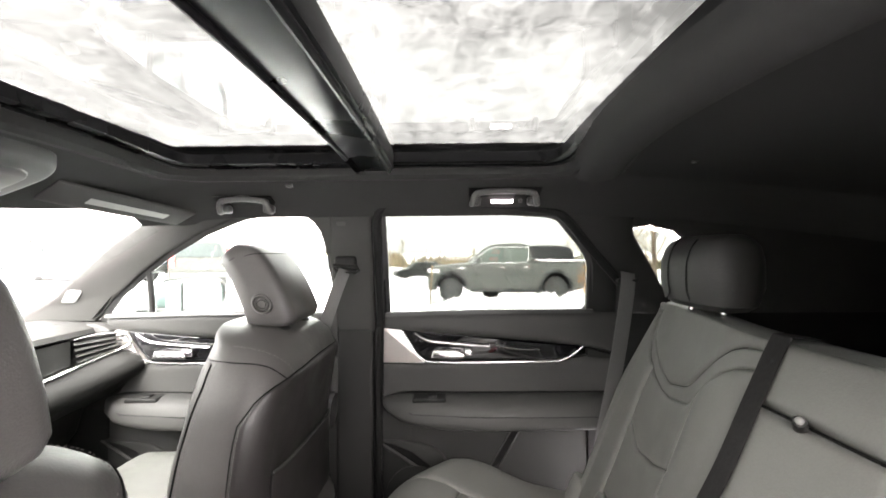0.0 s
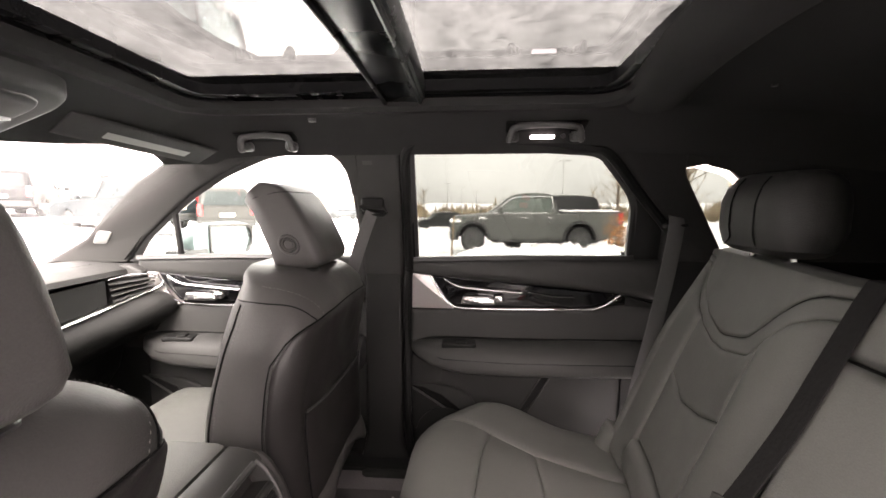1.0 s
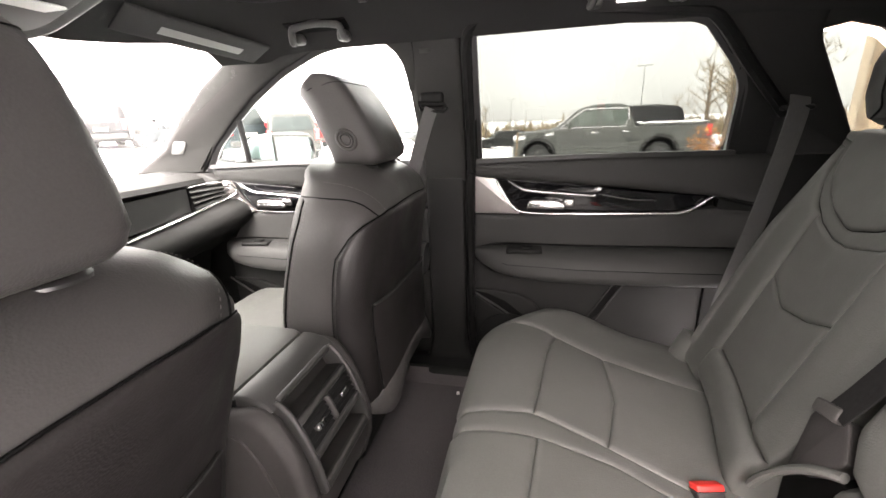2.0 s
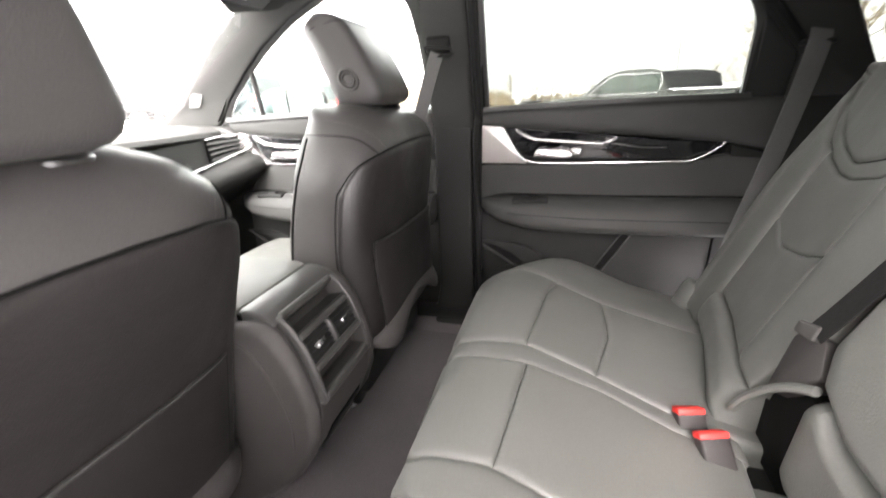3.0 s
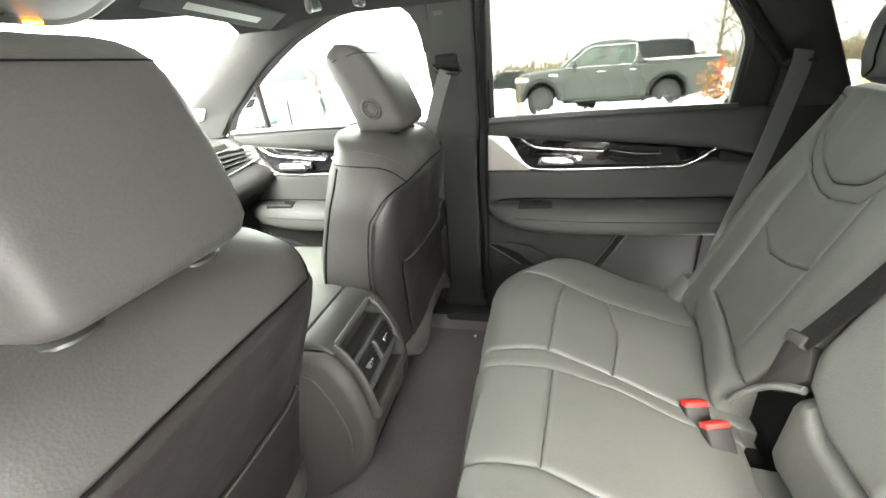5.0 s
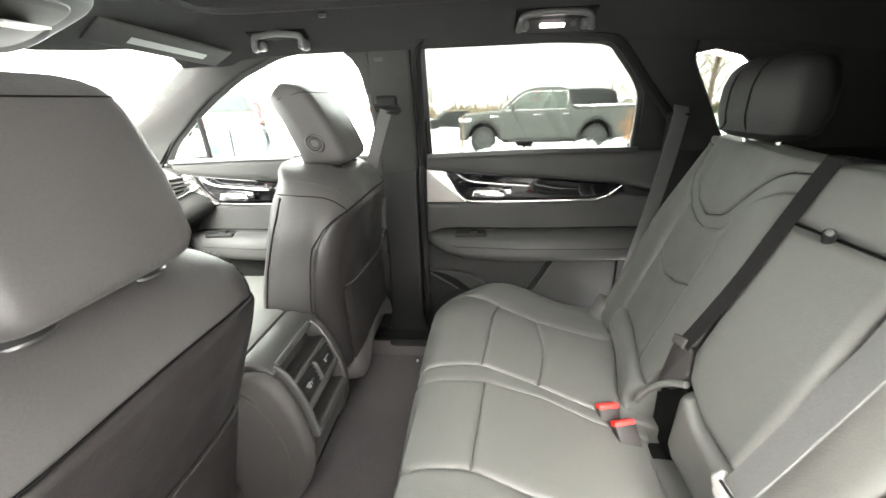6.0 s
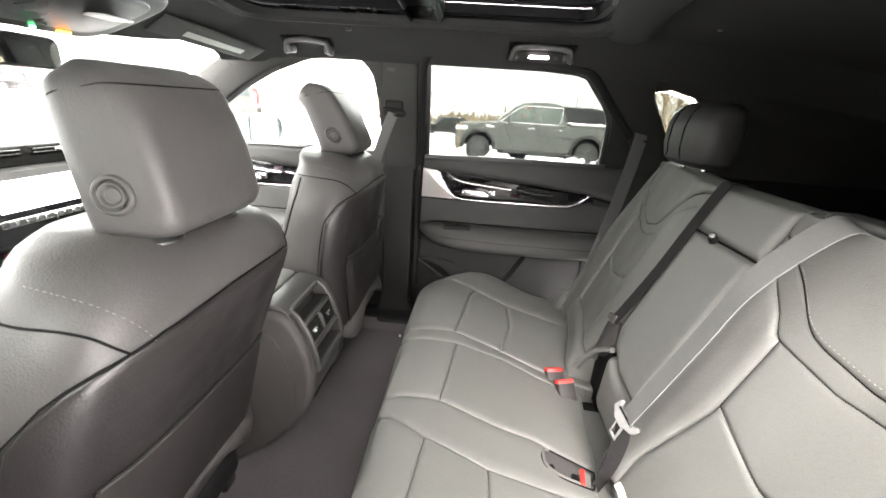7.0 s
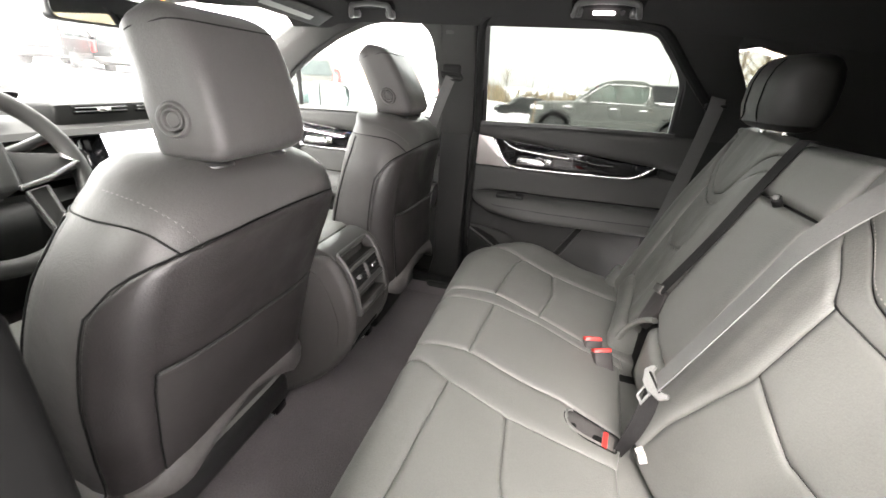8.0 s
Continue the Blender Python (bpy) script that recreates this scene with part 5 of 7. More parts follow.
            blade = moved(rbox(-0.010, 0.010, y0, y1, -0.0014, 0.0014, 0.001, 1), Matrix.Translation(c) @ pose(0, 0, 0, 0, 28, 0))
            part("slat", blade, PLASTIC, vent)
        c = console_at((y0 + y1) / 2, 0.084)
        part("vent_knob", moved(rbox(-0.006, 0.006, -0.012, 0.012, -0.005, 0.005, 0.003), Matrix.Translation(c) @ pose(0, 0, 0, 0, -18, 0)), CHROME, vent)
        for dy in (-0.006, 0.0, 0.006):
            part("knob_rib", moved(rbox(0.005, 0.0075, dy - 0.001, dy + 0.001, -0.004, 0.004, 0.0004, 1), Matrix.Translation(c) @ pose(0, 0, 0, 0, -18, 0)), SEAM, vent)
    part("lower_rear_panel", pillow(lambda a, q: console_at(a, q) + Vector((-0.008, 0, 0)), inner_l - 0.01, inner_r + 0.01, 0.174, 0.50, 0.004, 0.01, 0.02, 4, 12, out), CHEEK, con, "dark lower rear panel")
    slot = part("foot_vent", pillow(lambda a, q: console_at(a, q) + Vector((-0.005, 0, 0)), mid - 0.055, mid + 0.06, 0.255, 0.315, 0.004, 0.006, 0.012, 4, 4, out), SEAM, con, "dark foot-well air slot")
    part("slot_rim", tube([console_at(y, 0.318) + Vector((0.001, 0, 0)) for y in np.linspace(mid - 0.058, mid + 0.063, 6)], 0.0035, 8), PLASTIC_GREY, slot)


centre_console()


# ---- dashboard and steering wheel ----
DASH_TOP = leather_like("grey_dash_skin", (0.036, 0.0355, 0.035), rough=0.65, scale=600.0, spec=0.25)

DASH_DARK = leather_like("dark_dash_skin", (0.013, 0.013, 0.0127), rough=0.55, scale=500.0, spec=0.2)
WHEEL_LEATHER = leather_like("dark_wheel_leather", (0.02, 0.0195, 0.019), rough=0.5, spec=0.3)
HUB_SKIN = leather_like("grey_hub_skin", (0.03, 0.0297, 0.029), rough=0.5, scale=500.0, spec=0.25)


def dashboard():
    dash = thing("dashboard", (-1.4, MIDDLE, 0.6), "two-tone dashboard with bright trim, vents and lit screen", "dashboard")
    y0, y1 = 2 * MIDDLE - 0.70, 0.70
    part("top_pad", slab([(-1.62, 1.06), (-1.6, 1.095), (-1.3, 1.122), (-1.17, 1.116), (-1.125, 1.1), (-1.118, 1.085), (-1.2, 1.06)], y0, y1, 0.02), DASH_TOP, dash, "soft grey upper pad")
    part("middle_pad", slab([(-1.5, 1.058), (-1.16, 1.058), (-1.135, 1.035), (-1.135, 1.0), (-1.15, 0.975), (-1.5, 0.96)], y0, y1, 0.02), DASH_DARK, dash)
    part("lower_pad", slab([(-1.6, 0.95), (-1.17, 0.95), (-1.15, 0.92), (-1.2, 0.76), (-1.32, 0.6), (-1.7, 0.55)], y0, y1, 0.02), DASH_DARK, dash)
    rail = [Vector(p) for p in ((-1.115, 0.585, 1.078), (-1.085, 0.63, 1.086), (-1.047, 0.664, 1.084), (-1.02, 0.683, 1.062), (-1.026, 0.68, 1.042), (-1.056, 0.66, 1.027), (-1.1, 0.585, 1.0), (-1.122, 0.475, 0.979), (-1.135, 0.33, 0.958), (-1.14, 0.2, 0.945))]
    for side in (1, -1):
        turn = (lambda b: b) if side > 0 else (lambda b: mirrored(b, MIDDLE))
        sizes = [0.35 + 0.65 * min(1.0, max(0.0, (k - 22) / 8)) for k in range(55)]
        part("bright_trim", turn(tube(curve(rail, 6), 0.011, 8, squash=0.6, sizes=sizes)), CHROME, dash, "satin chrome trim strip")
        # the padded lobe under the strip swells towards the door
        rings = []
        for y, x, z in ((0.1, -1.145, 0.938), (0.2, -1.135, 0.945), (0.33, -1.128, 0.956), (0.45, -1.115, 0.972), (0.54, -1.098, 0.987), (0.6, -1.078, 1.003), (0.645, -1.055, 1.02), (0.672, -1.035, 1.03), (0.69, -1.03, 1.03), (0.698, -1.04, 1.025)):
            full = 0.3 + 0.7 * min(1.0, max(0.0, (y - 0.1) / 0.5))
            if y > 0.69:
                full = 0.5
            rings.append([Vector((x + dx * full, y, z + dz)) for dx, dz in ((-0.1, 0.0), (-0.012, -0.004), (0.014, -0.01), (0.04, -0.024), (0.052, -0.042), (0.05, -0.062), (0.036, -0.08), (0.008, -0.1), (-0.05, -0.14), (-0.16, -0.2))])
        part("padded_lobe", turn(skin(rings)), DASH_DARK, dash, "soft dark padded lobe")
        rows = [[Vector((-1.135 + 0.012 * k / 6, 0.15 + 0.435 * k / 6, z)) for z in (0.955 + 0.045 * k / 6, 1.0 + 0.03 * k / 6, 1.06 + 0.016 * k / 6)] for k in range(7)]
        part("decor_panel", turn(skin(rows, closed=False)), PLASTIC_GREY, dash, "grey grained decor panel")
        low_a, low_b = Vector((-1.1, 0.586, 1.0)), Vector((-1.052, 0.664, 1.03))
        top_a, top_b = Vector((-1.118, 0.588, 1.076)), Vector((-1.044, 0.672, 1.078))
        backing = [[p + Vector((-0.03, 0.0, 0.0)) for p in (low_a, low_b + Vector((0.02, 0.014, 0.01)))], [p + Vector((-0.03, 0, 0)) for p in (top_a, top_b + Vector((0.01, 0.008, 0)))]]
        vent = part("air_vent", turn(skin(backing, closed=False)), SEAM, dash, "black side air vent")
        for k in range(4):
            q = 0.16 + 0.23 * k
            blade = strip([low_a.lerp(top_a, q), low_a.lerp(top_a, q).lerp(low_b.lerp(top_b, q), 0.5), low_b.lerp(top_b, q) + Vector((0.008, 0.006, 0))], (0.75, -0.5, -0.25), 0.016, 0.003)
            part("slat", turn(blade), TRIM_BLACK, vent)
    part("end_cap", slab([(-1.3, 0.93), (-1.3, 1.112), (-1.12, 1.112), (-1.09, 1.1), (-1.075, 1.09), (-1.09, 0.95)], 0.665, 0.712, 0.01), DASH_TOP, dash)
    slots = part("defroster", rbox(-1.25, -1.2, 0.52, 0.64, 1.108, 1.116, 0.003), TRIM_BLACK, dash)
    for k in range(6):
        part("slot", rbox(-1.245, -1.205, 0.525 + 0.019 * k, 0.538 + 0.019 * k, 1.114, 1.118, 0.001, 1), SEAM, slots)
    # centre stack
    part("stack_surround", moved(rbox(-0.04, 0.02, -0.17, 0.17, -0.15, 0.085, 0.03), Matrix.Translation((-1.155, 0.10, 1.045)) @ pose(0, 0, 0, 0, -14, 0)), PIANO, dash, "gloss black centre stack")
    part("screen", moved(rbox(0.018, 0.024, -0.105, 0.105, -0.05, 0.05, 0.004), Matrix.Translation((-1.155, 0.10, 1.048)) @ pose(0, 0, 0, 0, -14, 0)), glow("lit_white_screen", (0.9, 0.95, 1.0), 0.25), dash, "lit white touch screen")
    keys = part("key_strip", moved(rbox(0.012, 0.026, -0.12, 0.12, -0.085, -0.066, 0.004), Matrix.Translation((-1.155, 0.10, 1.048)) @ pose(0, 0, 0, 0, -14, 0)), CHROME, dash)
    for i in range(9):
        part("key", moved(rbox(0.024, 0.029, -0.105 + 0.024 * i, -0.091 + 0.024 * i, -0.081, -0.07, 0.001, 1), Matrix.Translation((-1.155, 0.10, 1.048)) @ pose(0, 0, 0, 0, -14, 0)), TRIM_BLACK, keys)
    panel = part("climate_panel", moved(rbox(-0.01, 0.03, -0.14, 0.14, -0.045, 0.03, 0.012), Matrix.Translation((-1.13, 0.09, 0.87)) @ pose(0, 0, 0, 0, -25, 0)), PIANO, dash, "gloss black climate panel with small lights")
    for i, tone in enumerate(((0.9, 0.1, 0.08), (0.85, 0.85, 1.0), (0.1, 0.2, 0.9), (0.85, 0.85, 1.0), (0.9, 0.1, 0.08), (0.85, 0.85, 1.0))):
        part("indicator", moved(rbox(0.029, 0.032, -0.11 + 0.04 * i, -0.09 + 0.04 * i, -0.004, 0.004, 0.001, 1), Matrix.Translation((-1.13, 0.09, 0.87)) @ pose(0, 0, 0, 0, -25, 0)), glow("indicator_light", tone, 0.6), panel)
    for ya, yb in ((-0.06, 0.09), (0.11, 0.26)):
        vent = part("air_vent", rbox(-1.19, -1.137, ya, yb, 1.132, 1.156, 0.006), SEAM, dash)
        for i in range(2):
            part("slat", rbox(-1.15, -1.132, ya + 0.006, yb - 0.006, 1.138 + 0.009 * i, 1.141 + 0.009 * i, 0.001, 1), TRIM_BLACK, vent)
        part("vent_knob", rbox(-1.137, -1.126, (ya + yb) / 2 - 0.018, (ya + yb) / 2 + 0.018, 1.138, 1.148, 0.003), CHROME, vent)
    part("centre_brow", slab([(-1.5, 1.06), (-1.5, 1.12), (-1.25, 1.16), (-1.16, 1.164), (-1.142, 1.157), (-1.142, 1.13), (-1.16, 1.06)], -0.1, 0.3, 0.012), DASH_DARK, dash)
    # instruments
    hood = [(-1.4, 1.02), (-1.4, 1.18), (-1.22, 1.2), (-1.13, 1.19), (-1.14, 1.175), (-1.25, 1.17), (-1.26, 1.0)]
    part("instrument_hood", slab(hood, DRIVER_Y - 0.2, DRIVER_Y + 0.2, 0.03), DASH_DARK, dash)
    face = part("instrument_face", moved(rbox(-0.01, 0.01, -0.17, 0.17, -0.06, 0.06, 0.01), Matrix.Translation((-1.24, DRIVER_Y, 1.1)) @ pose(0, 0, 0, 0, -18, 0)), PIANO, dash)
    for dy in (-0.1, 0.1):
        part("dial", lathe([(0.044, 0.0), (0.05, 0.004), (0.053, 0.004), (0.055, 0.0)], (-1.226, DRIVER_Y + dy, 1.105), (1, 0, 0.32), 30), CHROME, face)
        part("dial_hand", moved(rbox(-0.001, 0.001, -0.002, 0.002, 0.0, 0.036, 0.0005, 1), Matrix.Translation((-1.224, DRIVER_Y + dy, 1.105)) @ pose(0, 0, 0, 40, -18, 0)), LABEL_WHITE, face)
        for k in range(9):
            a = radians(-30 + 30 * k)
            part("dial_mark", rbox(-1.2285, -1.226, DRIVER_Y + dy + 0.038 * math.cos(a) - 0.003, DRIVER_Y + dy + 0.038 * math.cos(a) + 0.003, 1.103 + 0.038 * math.sin(a) - 0.0015, 1.103 + 0.038 * math.sin(a) + 0.0015, 0.0, 1), LABEL_WHITE, face)


dashboard()


def steering_wheel():
    c = Vector((-0.967, -0.383, 1.055))
    tilt = Matrix.Translation(c) @ pose(0, 0, 0, 0, 63, 0)
    wheel = thing("steering_wheel", c, "leather-rimmed steering wheel with silver spokes", "steering wheel")
    ring = [Vector((0.185 * math.cos(a), 0.185 * math.sin(a), 0)) for a in np.linspace(0, 2 * math.pi, 49)[:-1]]
    part("rim", moved(tube(ring, 0.018, 14, closed=True), tilt), WHEEL_LEATHER, wheel, "dark leather rim")
    hub = plate(rounded([(-0.06, -0.075), (0.045, -0.06), (0.045, 0.06), (-0.06, 0.075)], 0.02), lambda a, b: Vector((a, b, 0.02)), 0.05, (0, 0, 1), 0.012, 3)
    part("hub", moved(hub, tilt), HUB_SKIN, wheel, "soft grey hub pad")
    for sgn in (-1, 1):
        arm = plate(rounded([(-0.035, sgn * 0.06), (0.04, sgn * 0.055), (0.02, sgn * 0.18), (-0.012, sgn * 0.185)], 0.006), lambda a, b: Vector((a, b, 0.012)), 0.02, (0, 0, 1), 0.004)
        spoke = part("spoke", moved(arm, tilt), HUB_SKIN, wheel)
        bright = tube([Vector((0.042, sgn * 0.05, 0.016)), Vector((0.032, sgn * 0.11, 0.016)), Vector((0.006, sgn * 0.176, 0.014)), Vector((-0.012, sgn * 0.15, 0.016))], 0.006, 8)
        part("spoke_trim", moved(bright, tilt), CHROME, spoke)
        low = plate(rounded([(0.05, sgn * 0.062), (0.045, sgn * 0.1), (0.14, sgn * 0.098), (0.15, sgn * 0.07)], 0.006), lambda a, b: Vector((a, b, 0.006)), 0.015, (0, 0, 1), 0.003)
        leg = part("lower_spoke", moved(low, tilt), HUB_SKIN, wheel, "grey lower spoke with bright edge")
        rimline = tube([Vector((0.05, sgn * 0.062, 0.008)), Vector((0.045, sgn * 0.1, 0.008)), Vector((0.14, sgn * 0.098, 0.008)), Vector((0.15, sgn * 0.07, 0.008))], 0.004, 6, closed=True)
        part("spoke_trim", moved(rimline, tilt), CHROME, leg)
    badge = plate(rounded([(-0.02, -0.03), (0.014, -0.024), (0.014, 0.024), (-0.02, 0.03)], 0.006), lambda a, b: Vector((a, b, 0.023)), 0.004, (0, 0, 1), 0.001)
    part("badge", moved(badge, tilt), CHROME, wheel, "plain silver badge")
    column = lathe([(0.0, 0), (0.04, 0), (0.05, -0.1), (0.06, -0.25), (0.0, -0.25)], c, Vector((0.93, 0, 0.37)), 16)
    part("column", column, PLASTIC, wheel)
    part("stalk", tube([c + Vector((-0.07, 0.03, 0.0)), c + Vector((-0.06, 0.13, 0.03)), c + Vector((-0.055, 0.17, 0.045))], 0.011, 10), TRIM_BLACK, wheel, "black wiper stalk")


steering_wheel()


# ---- fittings of the roof and the pillars ----
HANDLE = surface("dark_grey_handle", (0.04, 0.04, 0.039), rough=0.5, grain=600, bump=0.15, spec=0.4)


def grab_handle(x0, x1, lamp):
    label = "black roof grab handle with lit reading lamp" if lamp else "black roof grab handle over the front door"
    grip = thing("grab_handle", ((x0 + x1) / 2, 0.5, 1.47), label, "grab handle", "grab handles")
    mid = (x0 + x1) / 2
    y = 0.49 if lamp else 0.508
    top = roof_height(0, y) - 0.002
    high = roof_height(0, y - 0.012) - 0.014
    path = [(x0 + 0.004, y + 0.016, top - 0.026), (x0 - 0.002, y + 0.008, top - 0.032), (x0, y - 0.002, top - 0.030), (x0 + 0.006, y - 0.010, high - 0.006), (x0 + 0.022, y - 0.013, high), (x0 + 0.05, y - 0.014, high + 0.003), (mid, y - 0.014, high + 0.004), (x1 - 0.05, y - 0.014, high + 0.003), (x1 - 0.022, y - 0.013, high), (x1 - 0.006, y - 0.010, high - 0.006), (x1, y - 0.002, top - 0.030), (x1 + 0.002, y + 0.008, top - 0.032), (x1 - 0.004, y + 0.016, top - 0.026)]
    part("grip", tube(curve([Vector(p) for p in path], 5), 0.0085, 12), HANDLE, grip)
    for x in (x0 + 0.008, x1 - 0.008):
        part("mount", rbox(x - 0.014, x + 0.014, y + 0.002, y + 0.03, top - 0.036, top - 0.012, 0.007), HANDLE, grip)
    # thin black sheet drawn for the shaded hollow; the roof stays flat here
    part("recess_shade", moved(rbox(x0 - 0.012, x1 + 0.012, -0.022, 0.022, -0.002, 0.002, 0.0015, 1), Matrix.Translation((0, y, roof_height(0, y) - 0.004)) @ pose(0, 0, 0, -24, 0, 0)), SEAM, grip, "black sheet for the shade of the recess behind the grip")
    if lamp:
        part("lamp_lens", rbox(mid - 0.036, mid + 0.024, y + 0.004, y + 0.016, top - 0.030, top - 0.021, 0.003), glow("lit_reading_lamp", (1.0, 0.93, 0.95), 0.5), grip, "lit white reading lamp lens")
        part("lamp_switch", lathe([(0.0, 0), (0.006, 0), (0.006, 0.006), (0.0, 0.006)], (mid + 0.043, y + 0.004, top - 0.024), (0, -1, -0.5), 12), PLASTIC_GREY, grip)


grab_handle(0.078, 0.25, True)
grab_handle(-0.625, -0.487, False)

hook = thing("coat_hook", (-0.4, 0.44, 1.52), "small grey coat hook in the headliner", "hook")
part("hook_body", rbox(-0.42, -0.402, 0.452, 0.462, 1.508, 1.518, 0.003), HANDLE, hook)
cap = thing("trim_clip", (0.62, 0.36, 1.52), "small round clip in the headliner", "clip")
part("clip_head", lathe([(0, 0.0), (0.005, 0.0), (0.006, 0.004), (0, 0.004)], (0.56, 0.30, roof_height(0.56, 0.30) - 0.004), (0, 0, 1), 14), PLASTIC_GREY, cap)


VISOR_CLOTH = surface("grey_visor_cloth", (0.04, 0.04, 0.039), rough=0.9, grain=900, bump=0.3, spec=0.1)
COVER_GREY = surface("grey_mirror_cover", (0.2, 0.2, 0.195), rough=0.5, grain=300, bump=0.1, vary=0.1)


def on_roof(x, y):
    return Vector((x, y, roof_height(x, y) - 0.004))


def sun_visor(a, b, c, d, label):
    visor = thing("sun_visor", (Vector(a) + Vector(b)) / 2, label, "sun visor", "sun visors")
    p, q, r, s = [Vector(v) for v in (a, b, c, d)]

    def sheet(u, v):
        return (p * (1 - u) + q * u) * (1 - v) + (s * (1 - u) + r * u) * v
    part("visor_pad", pillow(sheet, 0.0, 1.0, 0.0, 1.0, 0.007, 0.2, 0.004, 10, 8, (0, 0, -1)), VISOR_CLOTH, visor, "black cloth visor pad")
    part("mirror_cover", pillow(lambda u, v: sheet(u, v) + Vector((0, 0, -0.006)), 0.22, 0.82, 0.3, 0.62, 0.002, 0.02, 0.004, 4, 4, (0, 0, -1)), COVER_GREY, visor, "pale vanity mirror cover")


sun_visor(on_roof(-0.806, 0.228), on_roof(-0.707, 0.532), on_roof(-0.768, 0.538), on_roof(-0.878, 0.245), "black cloth sun visor, folded up")
sun_visor(on_roof(-0.707, -0.642), on_roof(-0.806, -0.338), on_roof(-0.878, -0.355), on_roof(-0.768, -0.648), "black cloth sun visor, folded up")


def overhead_console():
    con = thing("overhead_console", (-0.8, MIDDLE, 1.48), "grey overhead console with switches and lamps", "overhead console")
    outline = rounded([(-0.93, MIDDLE - 0.20), (-0.73, MIDDLE - 0.24), (-0.73, MIDDLE + 0.24), (-0.93, MIDDLE + 0.20)], 0.07, 8)
    part("housing", plate(outline, lambda x, y: Vector((x, y, roof_height(x, y) - 0.03)), 0.045, (0, 0, -1), 0.012, 3), PLASTIC_GREY, con, "grey moulded housing")
    inner = rounded([(-0.90, MIDDLE - 0.17), (-0.755, MIDDLE - 0.2), (-0.755, MIDDLE + 0.2), (-0.90, MIDDLE + 0.17)], 0.05, 8)
    part("panel", plate(inner, lambda x, y: Vector((x, y, roof_height(x, y) - 0.034)), 0.01, (0, 0, -1), 0.003), TRIM_BLACK, con, "dark switch panel")
    for y in (MIDDLE - 0.12, MIDDLE + 0.12):
        z = roof_height(-0.83, y) - 0.036
        part("map_lamp", rbox(-0.875, -0.79, y - 0.04, y + 0.04, z - 0.003, z + 0.002, 0.003), LABEL_WHITE, con, "white map lamp lens")
    z = roof_height(-0.9, 0) - 0.036
    part("warning_text", rbox(-0.912, -0.908, MIDDLE + 0.09, MIDDLE + 0.12, z - 0.004, z, 0.0), glow("orange_lamp", (1.0, 0.3, 0.02), 0.9), con, "orange lit bar")
    part("indicator", rbox(-0.912, -0.908, MIDDLE + 0.035, MIDDLE + 0.045, z - 0.004, z, 0.0), glow("green_lamp", (0.1, 0.9, 0.3), 0.6), con, "green lit spot")


overhead_console()

mirror = thing("rear_view_mirror", (-0.97, MIDDLE, 1.40), "black frameless rear-view mirror on the windscreen", "car mirror")
shell = plate(rounded([(-0.125, -0.033), (0.125, -0.033), (0.125, 0.033), (-0.125, 0.033)], 0.02), lambda a, b: Vector((-0.945, MIDDLE - 0.005 + a, 1.372 + b)), 0.02, (1, 0, 0), 0.006, 3)
part("housing", shell, TRIM_BLACK, mirror)
glass = plate(rounded([(-0.12, -0.028), (0.12, -0.028), (0.12, 0.028), (-0.12, 0.028)], 0.017), lambda a, b: Vector((-0.942, MIDDLE - 0.005 + a, 1.372 + b)), 0.003, (1, 0, 0), 0)
part("mirror_glass", glass, MIRROR, mirror)
part("stem", tube([(-0.955, MIDDLE, 1.39), (-0.985, MIDDLE, 1.43), (-1.0, MIDDLE, 1.455)], 0.012, 10), TRIM_BLACK, mirror)

# pillar fittings
TAG_PALE = surface("pale_grey_tag", (0.2, 0.2, 0.196), rough=0.6, grain=300, bump=0.05, vary=0.1)
anchor = thing("belt_anchor", (-0.31, 0.6, 1.3), "black belt height adjuster on the pillar", "belt anchor")
part("cover", rbox(-0.335, -0.268, 0.602, 0.628, 1.285, 1.325, 0.01), PLASTIC, anchor)
part("loop", tube([(-0.335, 0.60, 1.298), (-0.265, 0.60, 1.292), (-0.258, 0.60, 1.28), (-0.268, 0.60, 1.272), (-0.33, 0.60, 1.28)], 0.005, 8, closed=True, up=(0, 1, 0)), PLASTIC, anchor)
tag = thing("airbag_tag", (-0.305, 0.585, 1.415), "small embossed tag on the pillar cloth", "tag")
part("tag_plate", plate(rounded([(-0.32, 1.405), (-0.292, 1.405), (-0.292, 1.425), (-0.32, 1.425)], 0.003), on_side(0.003), 0.004, TUMBLE, 0.001), PLASTIC_GREY, tag)
tag2 = thing("airbag_tag", (-1.22, 0.66, 1.19), "pale oval tag on the windscreen pillar", "tag")
part("tag_plate", plate(rounded([(-1.238, 1.18), (-1.19, 1.178), (-1.152, 1.218), (-1.2, 1.222)], 0.012), on_side(0.008), 0.004, TUMBLE, 0.001), TAG_PALE, tag2)


# ---- seat belts ----
def front_belt():
    belt = thing("seat_belt", (-0.3, 0.62, 1.0), "grey front seat belt hanging on the pillar", "seat belt", "seat belts")
    pts = [(-0.3, 0.596, 1.283), (-0.325, 0.596, 1.22), (-0.36, 0.598, 1.12), (-0.41, 0.61, 0.97), (-0.45, 0.625, 0.8), (-0.48, 0.64, 0.55)]
    part("webbing", strip(curve([Vector(p) for p in pts], 5), (1, 0.15, 0), 0.036, 0.002), WEBBING_MID, belt)


front_belt()


